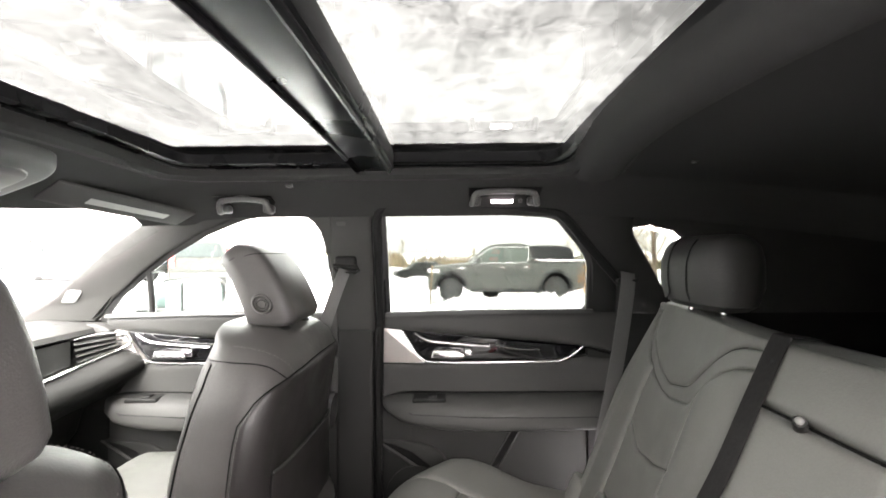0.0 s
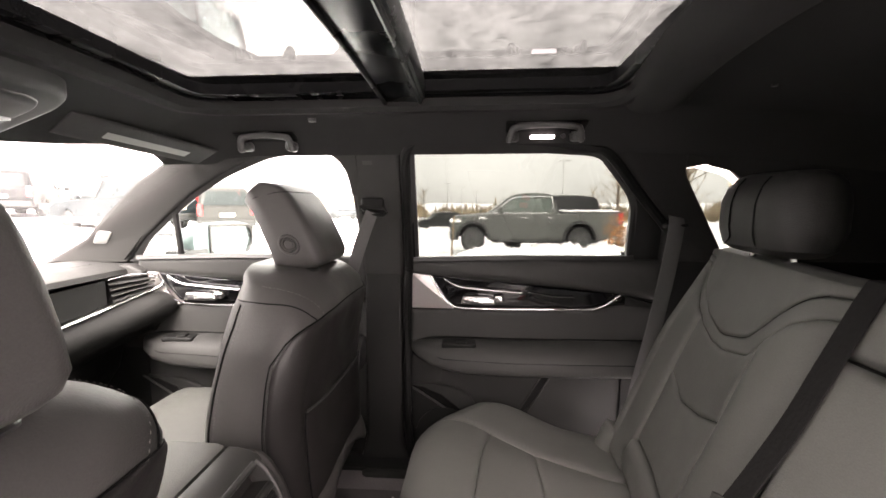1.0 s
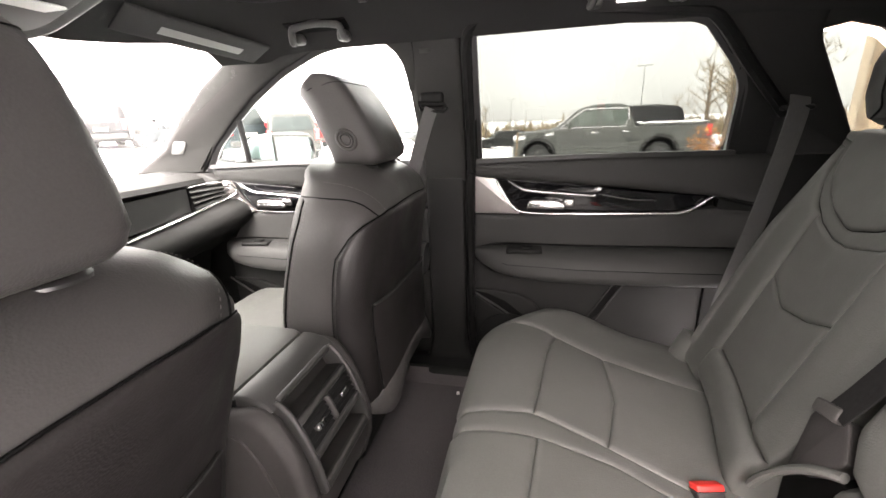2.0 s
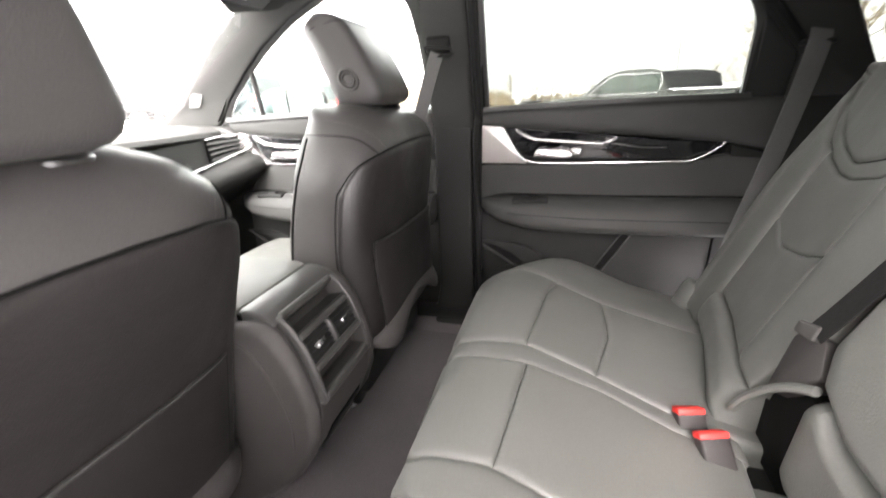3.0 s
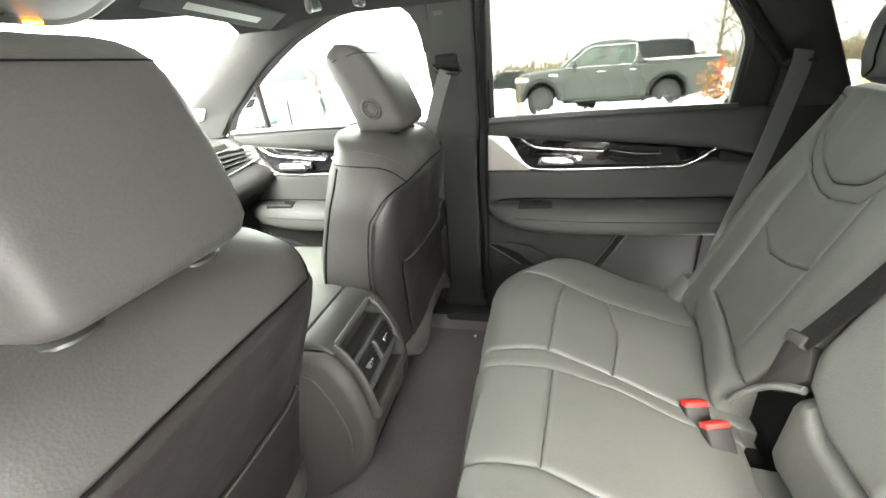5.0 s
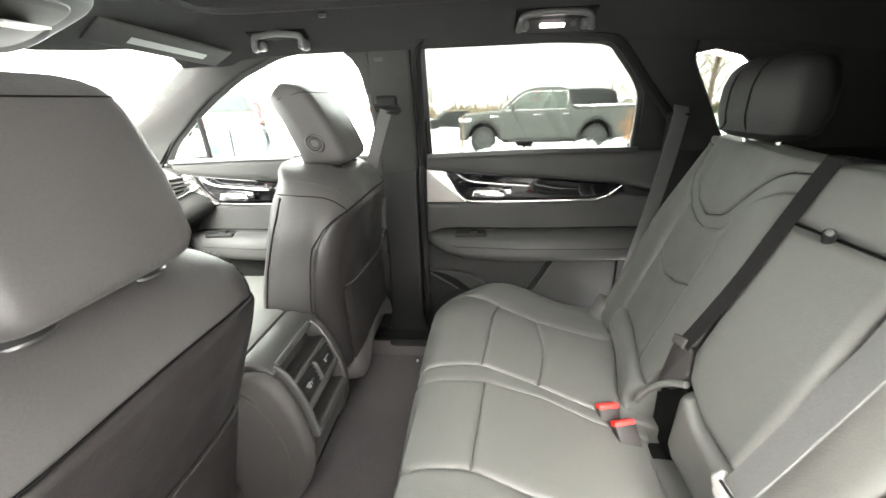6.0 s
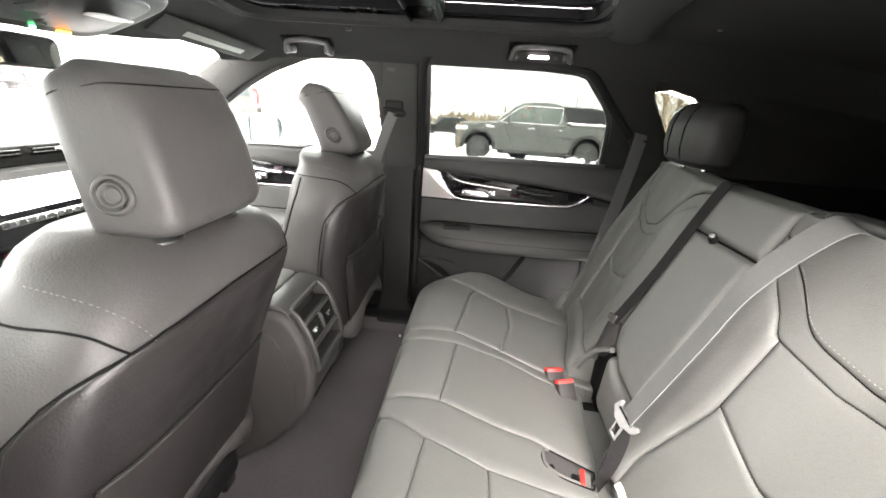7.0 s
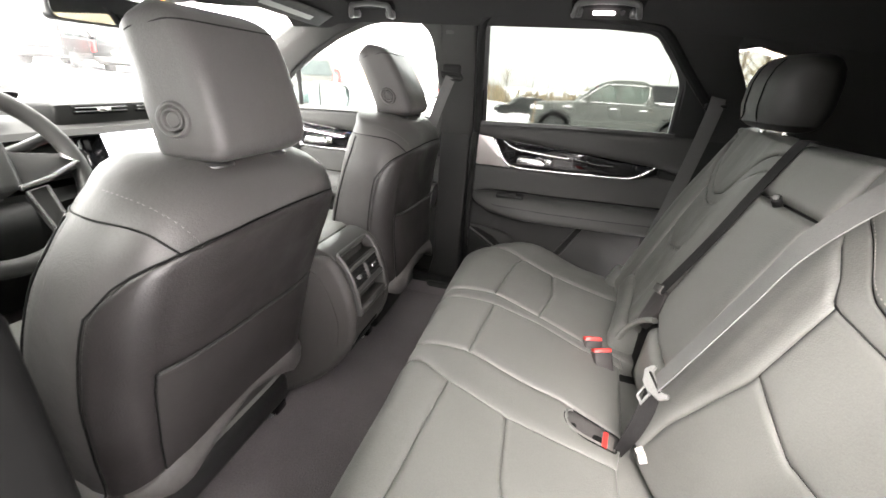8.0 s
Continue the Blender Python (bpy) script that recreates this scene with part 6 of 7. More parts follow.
def rear_outer_belt():
    belt = thing("seat_belt", (0.5, 0.58, 0.9), "grey rear seat belt from pillar to seat side", "seat belt", "seat belts")
    pts = [(0.535, 0.585, 1.27), (0.53, 0.572, 1.235), (0.512, 0.566, 1.12), (0.488, 0.566, 0.98), (0.468, 0.572, 0.87), (0.452, 0.58, 0.77), (0.44, 0.585, 0.66)]
    part("webbing", strip(curve([Vector(p) for p in pts], 5), (1, 0.1, -0.2), 0.044, 0.002), WEBBING_MID, belt, "dark grey webbing")
    part("guide", rbox(0.505, 0.565, 0.575, 0.60, 1.24, 1.252, 0.005), RUBBER, belt)
    part("tongue", rbox(0.405, 0.43, 0.50, 0.515, 0.64, 0.71, 0.004), STEEL, belt, "steel tongue")
    part("stop_button", lathe([(0, 0), (0.007, 0), (0.008, 0.004), (0, 0.006)], (0.4, 0.49, 0.70), (-1, -0.4, 0.2), 12), LABEL_WHITE, belt)
    cable = [(0.435, 0.545, 0.80), (0.42, 0.53, 0.77), (0.418, 0.52, 0.735), (0.405, 0.50, 0.69), (0.38, 0.47, 0.655)]
    part("bracket", tube(curve([Vector(p) for p in cable], 5), 0.005, 8), STEEL, belt, "bright steel anchor bracket")


rear_outer_belt()


def middle_belt():
    belt = thing("seat_belt", (0.4, -0.22, 0.8), "grey middle seat belt with steel tongue, unbuckled", "seat belt", "seat belts")
    face = lambda y, z, off: back_at(y, z) + Vector((-off, 0, off * 0.4))
    pts = [face(-0.28, 1.195, -0.02), face(-0.28, 1.188, 0.022), Vector((0.425, -0.262, 1.105)), Vector((0.387, -0.254, 1.01)), Vector((0.346, -0.246, 0.905)), Vector((0.308, -0.239, 0.81))]
    line = curve(pts, 6)
    turns = [Vector((0, 1, 0.12)).lerp(Vector((0.35, 0.75, 0.6)), min(1.0, i / 16)) for i in range(len(line))]
    part("webbing", strip(line, turns, 0.048, 0.0022), WEBBING, belt, "pale grey webbing")
    low = curve([Vector((0.302, -0.243, 0.8)), Vector((0.301, -0.25, 0.77)), Vector((0.294, -0.256, 0.73)), Vector((0.284, -0.26, 0.69)), Vector((0.272, -0.262, 0.65)), Vector((0.268, -0.262, 0.62))], 5)
    turns = [Vector((0.75, -0.6, -0.1)).lerp(Vector((0.55, 0.8, 0.1)), i / (len(low) - 1) * 0.75) for i in range(len(low))]
    # same belt as above; its dark tone here is the shade it hangs in
    part("webbing", strip(low, turns, 0.027, 0.002), WEBBING_DARK, belt, "grey webbing below the tongue, shade in its colour")
    along = Vector((0.022, -0.042, -0.03)).normalized()
    out = Vector((-0.552, -0.611, 0.568))
    out = (out - along * out.dot(along)).normalized()
    down = along.cross(out)
    if down.z > 0:
        down = -down
    lay = Matrix(((along.x, down.x, out.x, 0.302), (along.y, down.y, out.y, -0.243), (along.z, down.z, out.z, 0.812), (0, 0, 0, 1))) @ Matrix.Scale(0.9, 4)
    flat = lambda a, b: Vector((a, b, 0.0))
    body = rounded([(-0.033, -0.012), (-0.026, -0.016), (-0.02, -0.004), (0.018, -0.004), (0.026, -0.014), (0.034, -0.01), (0.032, 0.008), (0.018, 0.014), (0.012, 0.02), (-0.012, 0.02), (-0.018, 0.014), (-0.031, 0.008)], 0.005)
    head = part("tongue", moved(plate(body, flat, 0.011, (0, 0, 1), 0.003, 3), lay), TONGUE_GREY, belt, "pale grey moulded tongue")
    part("slot", moved(plate(rounded([(-0.022, -0.0032), (0.02, -0.0032), (0.02, 0.0012), (-0.022, 0.0012)], 0.0015), lambda a, b: Vector((a, b, 0.0008)), 0.002, (0, 0, 1), 0), lay), SEAM, head)
    outer, inner = [(-0.006, 0.014), (0.016, 0.014), (0.03, 0.042), (0.01, 0.042)], [(0.0015, 0.02), (0.0135, 0.02), (0.0225, 0.037), (0.0105, 0.037)]
    for i in range(4):
        j = (i + 1) % 4
        part("blade", moved(plate([outer[i], outer[j], inner[j], inner[i]], lambda a, b: Vector((a, b, -0.003)), 0.003, (0, 0, 1), 0.0006, 1), lay), TONGUE_GREY, head)
    part("bezel", rbox(0.515, 0.56, -0.33, -0.225, 1.192, 1.208, 0.006), PLASTIC_GREY, belt, "grey belt bezel on the seat top")
    side = [face(y, z, o) for y, z, o in ((-0.006, 1.215, -0.03), (-0.006, 1.205, 0.008), (-0.006, 1.19, 0.016), (-0.004, 1.1, 0.019), (0.0, 1.0, 0.02), (0.012, 0.9, 0.022), (0.02, 0.86, 0.022))]
    part("webbing", strip(curve(side, 5), (0, 1, 0), 0.036, 0.002), WEBBING_DARK, belt, "dark strap along the seat split")


middle_belt()


BUCKLE_SKIN = surface("dark_brownish_buckle_plastic", (0.022, 0.0195, 0.0195), rough=0.55, grain=600, bump=0.2, spec=0.3)


def buckle(at, lean, label):
    """A belt buckle on its stalk; lean is the way its top points."""
    b = thing("belt_buckle", at, label, "belt buckle", "belt buckles")
    up = Vector(lean).normalized()
    wide = Vector((1, 0.15, 0))
    wide = (wide - up * wide.dot(up)).normalized()
    deep = up.cross(wide)
    m = Matrix(((wide.x, deep.x, up.x, at[0]), (wide.y, deep.y, up.y, at[1]), (wide.z, deep.z, up.z, at[2]), (0, 0, 0, 1)))
    part("housing", moved(rbox(-0.0215, 0.0215, -0.013, 0.013, -0.085, -0.008, 0.005), m), BUCKLE_SKIN, b)
    part("collar", moved(rbox(-0.022, 0.022, -0.0138, 0.0138, -0.0115, -0.009, 0.001), m), PLASTIC_GREY, b, "paler line below the button")
    part("button", moved(rbox(-0.021, 0.021, -0.0125, 0.0125, -0.012, 0.0, 0.003), m), RED, b, "red release button")
    part("stalk", moved(strip([Vector((0, 0.004, -0.08)), Vector((0.004, 0.002, -0.12)), Vector((0.01, -0.005, -0.15))], (1, 0, 0), 0.03, 0.004), m), WEBBING_DARK, b)
    return b


buckle((0.246, 0.064, 0.69), (-0.12, 0.5, 0.86), "dark upright belt buckle with red button")
buckle((0.262, 0.014, 0.693), (-0.2, 0.58, 0.79), "dark belt buckle with red button, leaning")
well = thing("belt_buckle", (0.22, -0.24, 0.66), "belt buckle sunk in a leather pocket, red button", "belt buckle", "belt buckles")
sunk = lambda a, b, up=0.0: Vector((a, b, 0.6735 - 0.215 * (a - 0.22) + up))
pit = rounded([(0.173, -0.222), (0.184, -0.206), (0.277, -0.234), (0.266, -0.276), (0.205, -0.268), (0.175, -0.247)], [0.008, 0.008, 0.004, 0.004, 0.02, 0.012], 5)
part("well", plate(pit, lambda a, b: sunk(a, b, 0.002), 0.01, (0, 0, 1), 0.001), LEATHER_SHADED, well, "leather-lined pocket")
part("well_seam", tube([sunk(a, b, 0.003) for a, b in pit], 0.0016, 8, closed=True), SEAM, well)
lip = [sunk(a, b, 0.004) for a, b in ((0.19, -0.209), (0.181, -0.211), (0.177, -0.222), (0.178, -0.243), (0.19, -0.257), (0.21, -0.265), (0.24, -0.27))]
part("well_lip", tube(curve(lip, 5), 0.003, 8), LEATHER, well, "rolled leather lip")
part("eyelet", lathe([(0.0, 0.0), (0.005, 0.0), (0.006, 0.003), (0.003, 0.005), (0.0, 0.004)], sunk(0.189, -0.25, 0.002), (0, -0.2, 1), 14), SEAM, well)
part("mouth", plate(rounded([(0.224, -0.262), (0.241, -0.264), (0.243, -0.25), (0.228, -0.25)], 0.004), lambda a, b: sunk(a, b, 0.0035), 0.003, (0, 0, 1), 0), SEAM, well)
red_at = Matrix.Translation(sunk(0.249, -0.253, 0.0)) @ pose(0, 0, 0, 0, 0, -10)
part("button", moved(rbox(-0.0045, 0.0045, -0.0185, 0.0185, -0.004, 0.007, 0.0025), red_at), RED, well, "red release button")
retainer = thing("belt_retainer", (0.38, 0.03, 0.87), "dark plastic belt guide between the seatbacks", "belt guide")
guide_face = lambda y, z, off: back_at(y, z) + Vector((-off, 0, off * 0.4))
body = rounded([(0.03, 0.762), (0.056, 0.838), (0.046, 0.858), (0.008, 0.862), (-0.026, 0.826), (-0.004, 0.79)], 0.006)
part("guide_body", plate(body, lambda y, z: guide_face(y, z, 0.016), 0.03, (-1, 0, 0.4), 0.004), BUCKLE_SKIN, retainer)
clip = rounded([(0.012, 0.852), (0.05, 0.846), (0.054, 0.862), (0.016, 0.872)], 0.004)
part("clip", plate(clip, lambda y, z: guide_face(y, z, 0.026), 0.012, (-1, 0, 0.4), 0.003, 3), CHEEK, retainer, "dark grey belt clip")
ledge = [guide_face(y, z, o) for y, z, o in ((0.06, 0.70, 0.008), (0.046, 0.73, 0.014), (0.022, 0.765, 0.018), (-0.004, 0.793, 0.018), (-0.03, 0.812, 0.012))]
part("guide_ledge", tube(curve(ledge, 5), 0.009, 10, squash=0.7), LEATHER, retainer, "curved grey edge of the belt guide")
label_tag = thing("sewn_label", (0.3, -0.31, 0.72), "white sewn label in the seat gap", "label")
part("cloth", strip([Vector((0.287, -0.302, 0.72)), Vector((0.293, -0.309, 0.712)), Vector((0.297, -0.317, 0.702))], (0.8, 0.4, 0.3), 0.014, 0.0012), THREAD, label_tag)
part("print", strip([Vector((0.2905, -0.3068, 0.7165)), Vector((0.293, -0.3105, 0.712))], (0.8, 0.4, 0.3), 0.008, 0.0014), THREAD_DARK, label_tag)
crumb = thing("crumb", (-0.246, 0.554, 0.43), "small white crumb on the carpet", "crumb")
part("bit", rbox(-0.251, -0.241, 0.549, 0.56, 0.424, 0.433, 0.004), LABEL_WHITE, crumb)
grit = thing("carpet_grit", (-0.2, 0.1, 0.425), "few pale grains of dirt on the dark carpet", "dirt", kind="stuff")
dice = random.Random(11)
part("grains", joined(*[rbox(x, x + 0.003, y, y + 0.002, 0.4225, 0.426, 0.0006, 1) for x, y in [(dice.uniform(-0.3, -0.12), dice.uniform(-0.5, 0.5)) for k in range(16)]]), LABEL_GREY, grit)


# ---- outside: snow-covered car park ----
def ground_z(x, y):
    rise = 0.085 * min(27.0, max(0.0, -3.0 - x))
    return -0.038 * min(max(y, -200), 260) + rise


BARK = surface("grey_brown_bark", (0.13, 0.10, 0.075), rough=0.9, grain=40, bump=0.6, depth=0.01)
TWIGS = surface("bare_winter_twigs", (0.22, 0.17, 0.11), rough=0.9, grain=8, bump=0.0, vary=0.4)
EVERGREEN = surface("dark_evergreen", (0.045, 0.06, 0.03), rough=0.9, grain=8, bump=0.0, vary=0.4)
LEAF_ORANGE = surface("dry_orange_leaves", (0.42, 0.17, 0.05), rough=0.8, grain=30, bump=0.0, vary=0.35)
TYRE = surface("black_tyre_rubber", (0.018, 0.018, 0.018), rough=0.8, grain=120, bump=0.3)
CAR_GLASS = surface("dark_car_glass", (0.02, 0.024, 0.024), rough=0.05, grain=30, bump=0.0, coat=0.0, rough_vary=0.02, spec=0.22)
POST = surface("galvanised_post", (0.35, 0.35, 0.34), rough=0.5, metal=0.6, grain=90, bump=0.1)
STAKE = surface("weathered_wood_stake", (0.22, 0.15, 0.09), rough=0.9, grain=60, bump=0.3)
STUCCO = surface("beige_stucco", (0.62, 0.50, 0.38), rough=0.9, grain=60, bump=0.4, depth=0.004, blotch=1.5)
STUCCO_TAN = surface("tan_stucco", (0.45, 0.33, 0.23), rough=0.9, grain=60, bump=0.4, depth=0.004, blotch=1.5)
HEADLAMP = surface("headlamp_glass", (0.75, 0.75, 0.74), rough=0.15, grain=40, bump=0.0)
TAIL_RED = surface("red_lamp_glass", (0.6, 0.02, 0.02), rough=0.15, grain=40, bump=0.0, coat=0.5)
PRINT = surface("number_plate", (0.7, 0.65, 0.5), rough=0.5, grain=40, bump=0.0)


ALLOY = surface("dull_dark_alloy", (0.1, 0.1, 0.1), rough=0.45, metal=0.6, grain=60, bump=0.05)


def paint(name, colour):
    return surface(name, colour, rough=0.35, grain=30, bump=0.0, vary=0.08, blotch=2.0, coat=0.0, spec=0.16)


def make_ground():
    lines = [-3000, -900, -300, -120, -60, -45, -36, -30, -26, -22, -19, -16, -14, -12, -10, -8, -6, -4.5, -3, -1.5, 0, 1.5, 3, 4.5, 6, 8, 10, 12, 14, 16, 19, 22, 26, 30, 36, 45, 60, 120, 300, 900, 3000]
    bm = bmesh.new()
    grid = []
    for x in lines:
        row = []
        for y in lines:
            far = max(abs(x), abs(y))
            z = ground_z(x, y)
            if 3.5 < far < 100:
                z += 0.10 * noise.noise(Vector((x * 0.25, y * 0.25, 0.5))) - 0.03
            row.append(bm.verts.new((x, y, z)))
        grid.append(row)
    for i in range(len(lines) - 1):
        for j in range(len(lines) - 1):
            bm.faces.new((grid[i][j], grid[i + 1][j], grid[i + 1][j + 1], grid[i][j + 1]))
    structure("ground", bm, SNOW, "snow-covered car park with wheel tracks", 60)


make_ground()


def snow_bank():
    """A ploughed heap of snow between the car and the pickup."""
    xs, ys = np.linspace(-5, 12, 340), np.linspace(10.0, 12.4, 30)
    rows = []
    for x in xs:
        row = []
        for y in ys:
            c = math.exp(-((y - 11.2) / 0.5) ** 2)
            tall = 0.40 + 0.20 * noise.noise(Vector((x * 0.8, 0.3, 0))) + 0.16 * noise.noise(Vector((x * 2.6, y * 2.0, 4))) + 0.18 * noise.noise(Vector((x * 6.0, y * 4.0, 8))) + 0.14 * noise.noise(Vector((x * 14.0, y * 9.0, 3)))
            tall *= 0.30 + 0.70 * min(1, max(0, (x + 0.6) / 1.4))
            row.append(Vector((x, y, ground_z(x, y) - 0.1 + max(0.0, c * (tall + 0.16)))))
        rows.append(row)
    tagged(structure("snow_bank", skin(rows, closed=False), SNOW, "ploughed heap of rough snow"), kind="structure")


snow_bank()


def wheel(parent, c, side, r=0.40, w=0.27, bright=CHROME):
    axis = (0, side, 0)
    tyre = part("wheel", lathe([(r * 0.62, -w * 0.5), (r * 0.92, -w * 0.5), (r, -w * 0.36), (r, w * 0.36), (r * 0.94, w * 0.5), (r * 0.66, w * 0.5), (r * 0.62, w * 0.3), (r * 0.62, -w * 0.5)], c, axis, 28), TYRE, parent)
    part("rim", lathe([(0.0, w * 0.25), (r * 0.2, w * 0.3), (r * 0.26, w * 0.16), (r * 0.56, w * 0.12), (r * 0.58, w * 0.42), (r * 0.65, w * 0.44), (r * 0.66, w * 0.3), (r * 0.6, 0.0), (0.0, 0.0)], c, axis, 28), bright, tyre, "bright alloy rim")
    for k in range(6):
        a = k * math.pi / 3
        d = Vector((math.cos(a), 0, math.sin(a)))
        p = Vector(c) + Vector((0, side * w * 0.3, 0))
        part("spoke", tube([p + d * r * 0.15, p + d * r * 0.6], r * 0.07, 6, up=(0, 1, 0)), bright, tyre)
    return tyre


def arch(cx, r, z0, n=9):
    return [(cx + r * math.cos(a), z0 + r * math.sin(a)) for a in np.linspace(math.pi, 0, n)]


TRUCK_GLASS = surface("greenish_truck_glass", (0.075, 0.092, 0.08), rough=0.12, grain=6, bump=0.0, vary=0.35, blotch=1.5, spec=0.25)


def pickup(at, colour):
    """Crew-cab pickup, nose to -x, its near side facing -y; at: ground under the middle of the near side."""
    ox, oy, oz = at
    truck = thing("pickup_truck", (ox + 2.9, oy + 1.0, oz), "dark grey crew-cab pickup parked behind heaped snow", "truck")
    top_line = lut((0.0, 1.05), (0.12, 1.18), (0.9, 1.24), (1.35, 1.27), (3.75, 1.29), (5.82, 1.31), (5.9, 1.22))

    def bottom_line(x):
        for cx in (0.8, 4.5):
            if abs(x - cx) < 0.52:
                return max(0.42, 0.45 + math.sqrt(0.52 ** 2 - (x - cx) ** 2))
        return 0.42 if x < 5.1 else 0.42 + 0.15 * (x - 5.1)
    stations = sorted(set([0.0, 0.06, 0.12, 0.2, 0.9, 1.35, 1.6, 3.75, 3.9, 5.2, 5.5, 5.82, 5.9] + [round(cx + 0.5205 * math.cos(math.pi * k / 20), 4) for cx in (0.8, 4.5) for k in range(21)]))
    rings = []
    for x in stations:
        lo, hi = bottom_line(x), top_line(x)
        rings.append([Vector((ox + x, oy + y, oz + z)) for y, z in ((0.02, lo), (0.0, lo + 0.03), (0.0, hi - 0.06), (0.03, hi - 0.01), (0.08, hi), (1.92, hi), (1.97, hi - 0.01), (2.0, hi - 0.06), (2.0, lo + 0.03), (1.98, lo))])
    part("body", skin(rings), colour, truck, "dark grey painted body", 20)
    part("side_moulding", tube([Vector((ox + x, oy - 0.004, oz + z)) for x, z in ((1.25, 0.9), (2.6, 0.93), (3.95, 0.93))], 0.022, 6), TRIM_BLACK, truck)
    # cab
    def cab_ring(z, x0, x1, d):
        return [Vector((ox + x, oy + y, oz + z)) for x, y in rounded([(x0, d), (x1, d), (x1, 2.0 - d), (x0, 2.0 - d)], 0.12, 4)]
    cab = skin([cab_ring(1.22, 1.35, 3.78, 0.05), cab_ring(1.35, 1.5, 3.77, 0.07), cab_ring(1.75, 2.02, 3.62, 0.2), cab_ring(1.88, 2.25, 3.55, 0.25), cab_ring(1.94, 2.5, 3.4, 0.36), cab_ring(1.955, 2.7, 3.2, 0.55)])
    part("cab", cab, colour, truck)

    def near(x, z):
        return Vector((ox + x, oy + 0.055 + (z - 1.3) * 0.31, oz + z))
    lean = (0, -1, 0.31)
    for pts in ([(1.62, 1.33), (2.62, 1.33), (2.66, 1.78), (2.3, 1.78), (2.12, 1.7)], [(2.72, 1.33), (3.42, 1.33), (3.52, 1.5), (3.5, 1.78), (2.75, 1.78)]):
        part("side_window", plate(rounded(pts, 0.05), near, 0.02, lean, 0.004), TRUCK_GLASS, truck)
    line = [near(x, z) + Vector((0, -0.012, 0)) for x, z in ((1.5, 1.3), (3.45, 1.3), (3.56, 1.5), (3.55, 1.8), (3.4, 1.815), (2.3, 1.815), (2.08, 1.72), (1.5, 1.3))]
    part("window_trim", tube(line, 0.024, 6, up=(0, 1, 0)), CHROME, truck, "chrome window surround")
    part("rear_window", plate(rounded([(0.35, 1.42), (1.65, 1.42), (1.6, 1.76), (0.4, 1.76)], 0.05), lambda y, z: Vector((ox + 3.76 - (z - 1.3) * 0.28, oy + y, oz + z)), 0.02, (1, 0, 0.28), 0.004), CAR_GLASS, truck)
    part("windscreen", plate([(0.3, 1.36), (1.7, 1.36), (1.6, 1.78), (0.4, 1.78)], lambda y, z: Vector((ox + 1.47 + (z - 1.36) * 1.28, oy + y, oz + z)), 0.02, (-1, 0, 1.2), 0), CAR_GLASS, truck)
    for x in (1.52, 2.68, 3.66):
        part("door_gap", tube([Vector((ox + x, oy - 0.001, oz + z)) for z in (0.5, 0.8, 1.27)], 0.007, 5), SEAM, truck)
    for x in (2.45, 3.35):
        part("door_handle", rbox(ox + x, ox + x + 0.24, oy - 0.045, oy + 0.01, oz + 1.13, oz + 1.17, 0.015), CHROME, truck, "chrome door handle")
    part("vent_badge", rbox(ox + 1.02, ox + 1.3, oy - 0.015, oy + 0.01, oz + 1.1, oz + 1.17, 0.01), CHROME, truck)
    part("running_board", rbox(ox + 1.65, ox + 4.05, oy - 0.12, oy + 0.1, oz + 0.36, oz + 0.43, 0.03), TRIM_BLACK, truck)
    for cx in (0.8, 4.5):
        flare = [Vector((ox + x, oy - 0.012, oz + z)) for x, z in arch(cx, 0.545, 0.46, 13)]
        part("wheel_arch", tube(flare, 0.055, 6, up=(0, 1, 0)), TRIM_BLACK, truck, "black wheel arch flare")
        part("wheel_well", rbox(ox + cx - 0.56, ox + cx + 0.56, oy + 0.3, oy + 1.7, oz + 0.5, oz + 1.05, 0.05), SEAM, truck)
        for y, s in ((oy + 0.16, -1), (oy + 1.84, 1)):
            wheel(truck, (ox + cx, y, oz + 0.42), s, 0.42, 0.27, ALLOY)
    part("bed_rail", rbox(ox + 3.85, ox + 5.88, oy - 0.005, oy + 0.09, oz + 1.28, oz + 1.345, 0.015), colour, truck)
    rows = []
    for i in range(24):
        x = 3.9 + 1.95 * i / 23
        rows.append([Vector((ox + x, oy + 0.02 + 1.9 * j / 7, oz + 1.34 + 0.05 * math.sin(math.pi * (j + 0.4) / 8) + 0.02 * noise.noise(Vector((x * 4, j, 2))))) for j in range(8)])
    part("snow_load", skin(rows, closed=False), SNOW, truck, "snow lying on the load bed")
    part("headlamp", rbox(ox - 0.02, ox + 0.4, oy - 0.012, oy + 0.3, oz + 0.98, oz + 1.12, 0.04), HEADLAMP, truck)
    part("tail_lamp", rbox(ox + 5.76, ox + 5.915, oy - 0.014, oy + 0.14, oz + 0.95, oz + 1.3, 0.03), TAIL_RED, truck, "red tail lamp")
    part("bumper", rbox(ox - 0.08, ox + 0.2, oy + 0.02, oy + 1.98, oz + 0.45, oz + 0.68, 0.06), CHROME, truck)
    mir = part("door_mirror", rbox(ox + 1.72, ox + 1.86, oy - 0.24, oy - 0.03, oz + 1.3, oz + 1.5, 0.05), colour, truck)
    part("mirror_arm", rbox(ox + 1.74, ox + 1.82, oy - 0.1, oy + 0.1, oz + 1.28, oz + 1.33, 0.02), TRIM_BLACK, mir)
    return truck


TRUCK_PAINT = paint("dark_grey_truck_paint", (0.085, 0.087, 0.082))
truck = pickup((-0.66, 14.0, ground_z(2.5, 14.3) + 0.03), TRUCK_PAINT)
truck.scale = (1.03, 1.0, 1.1)


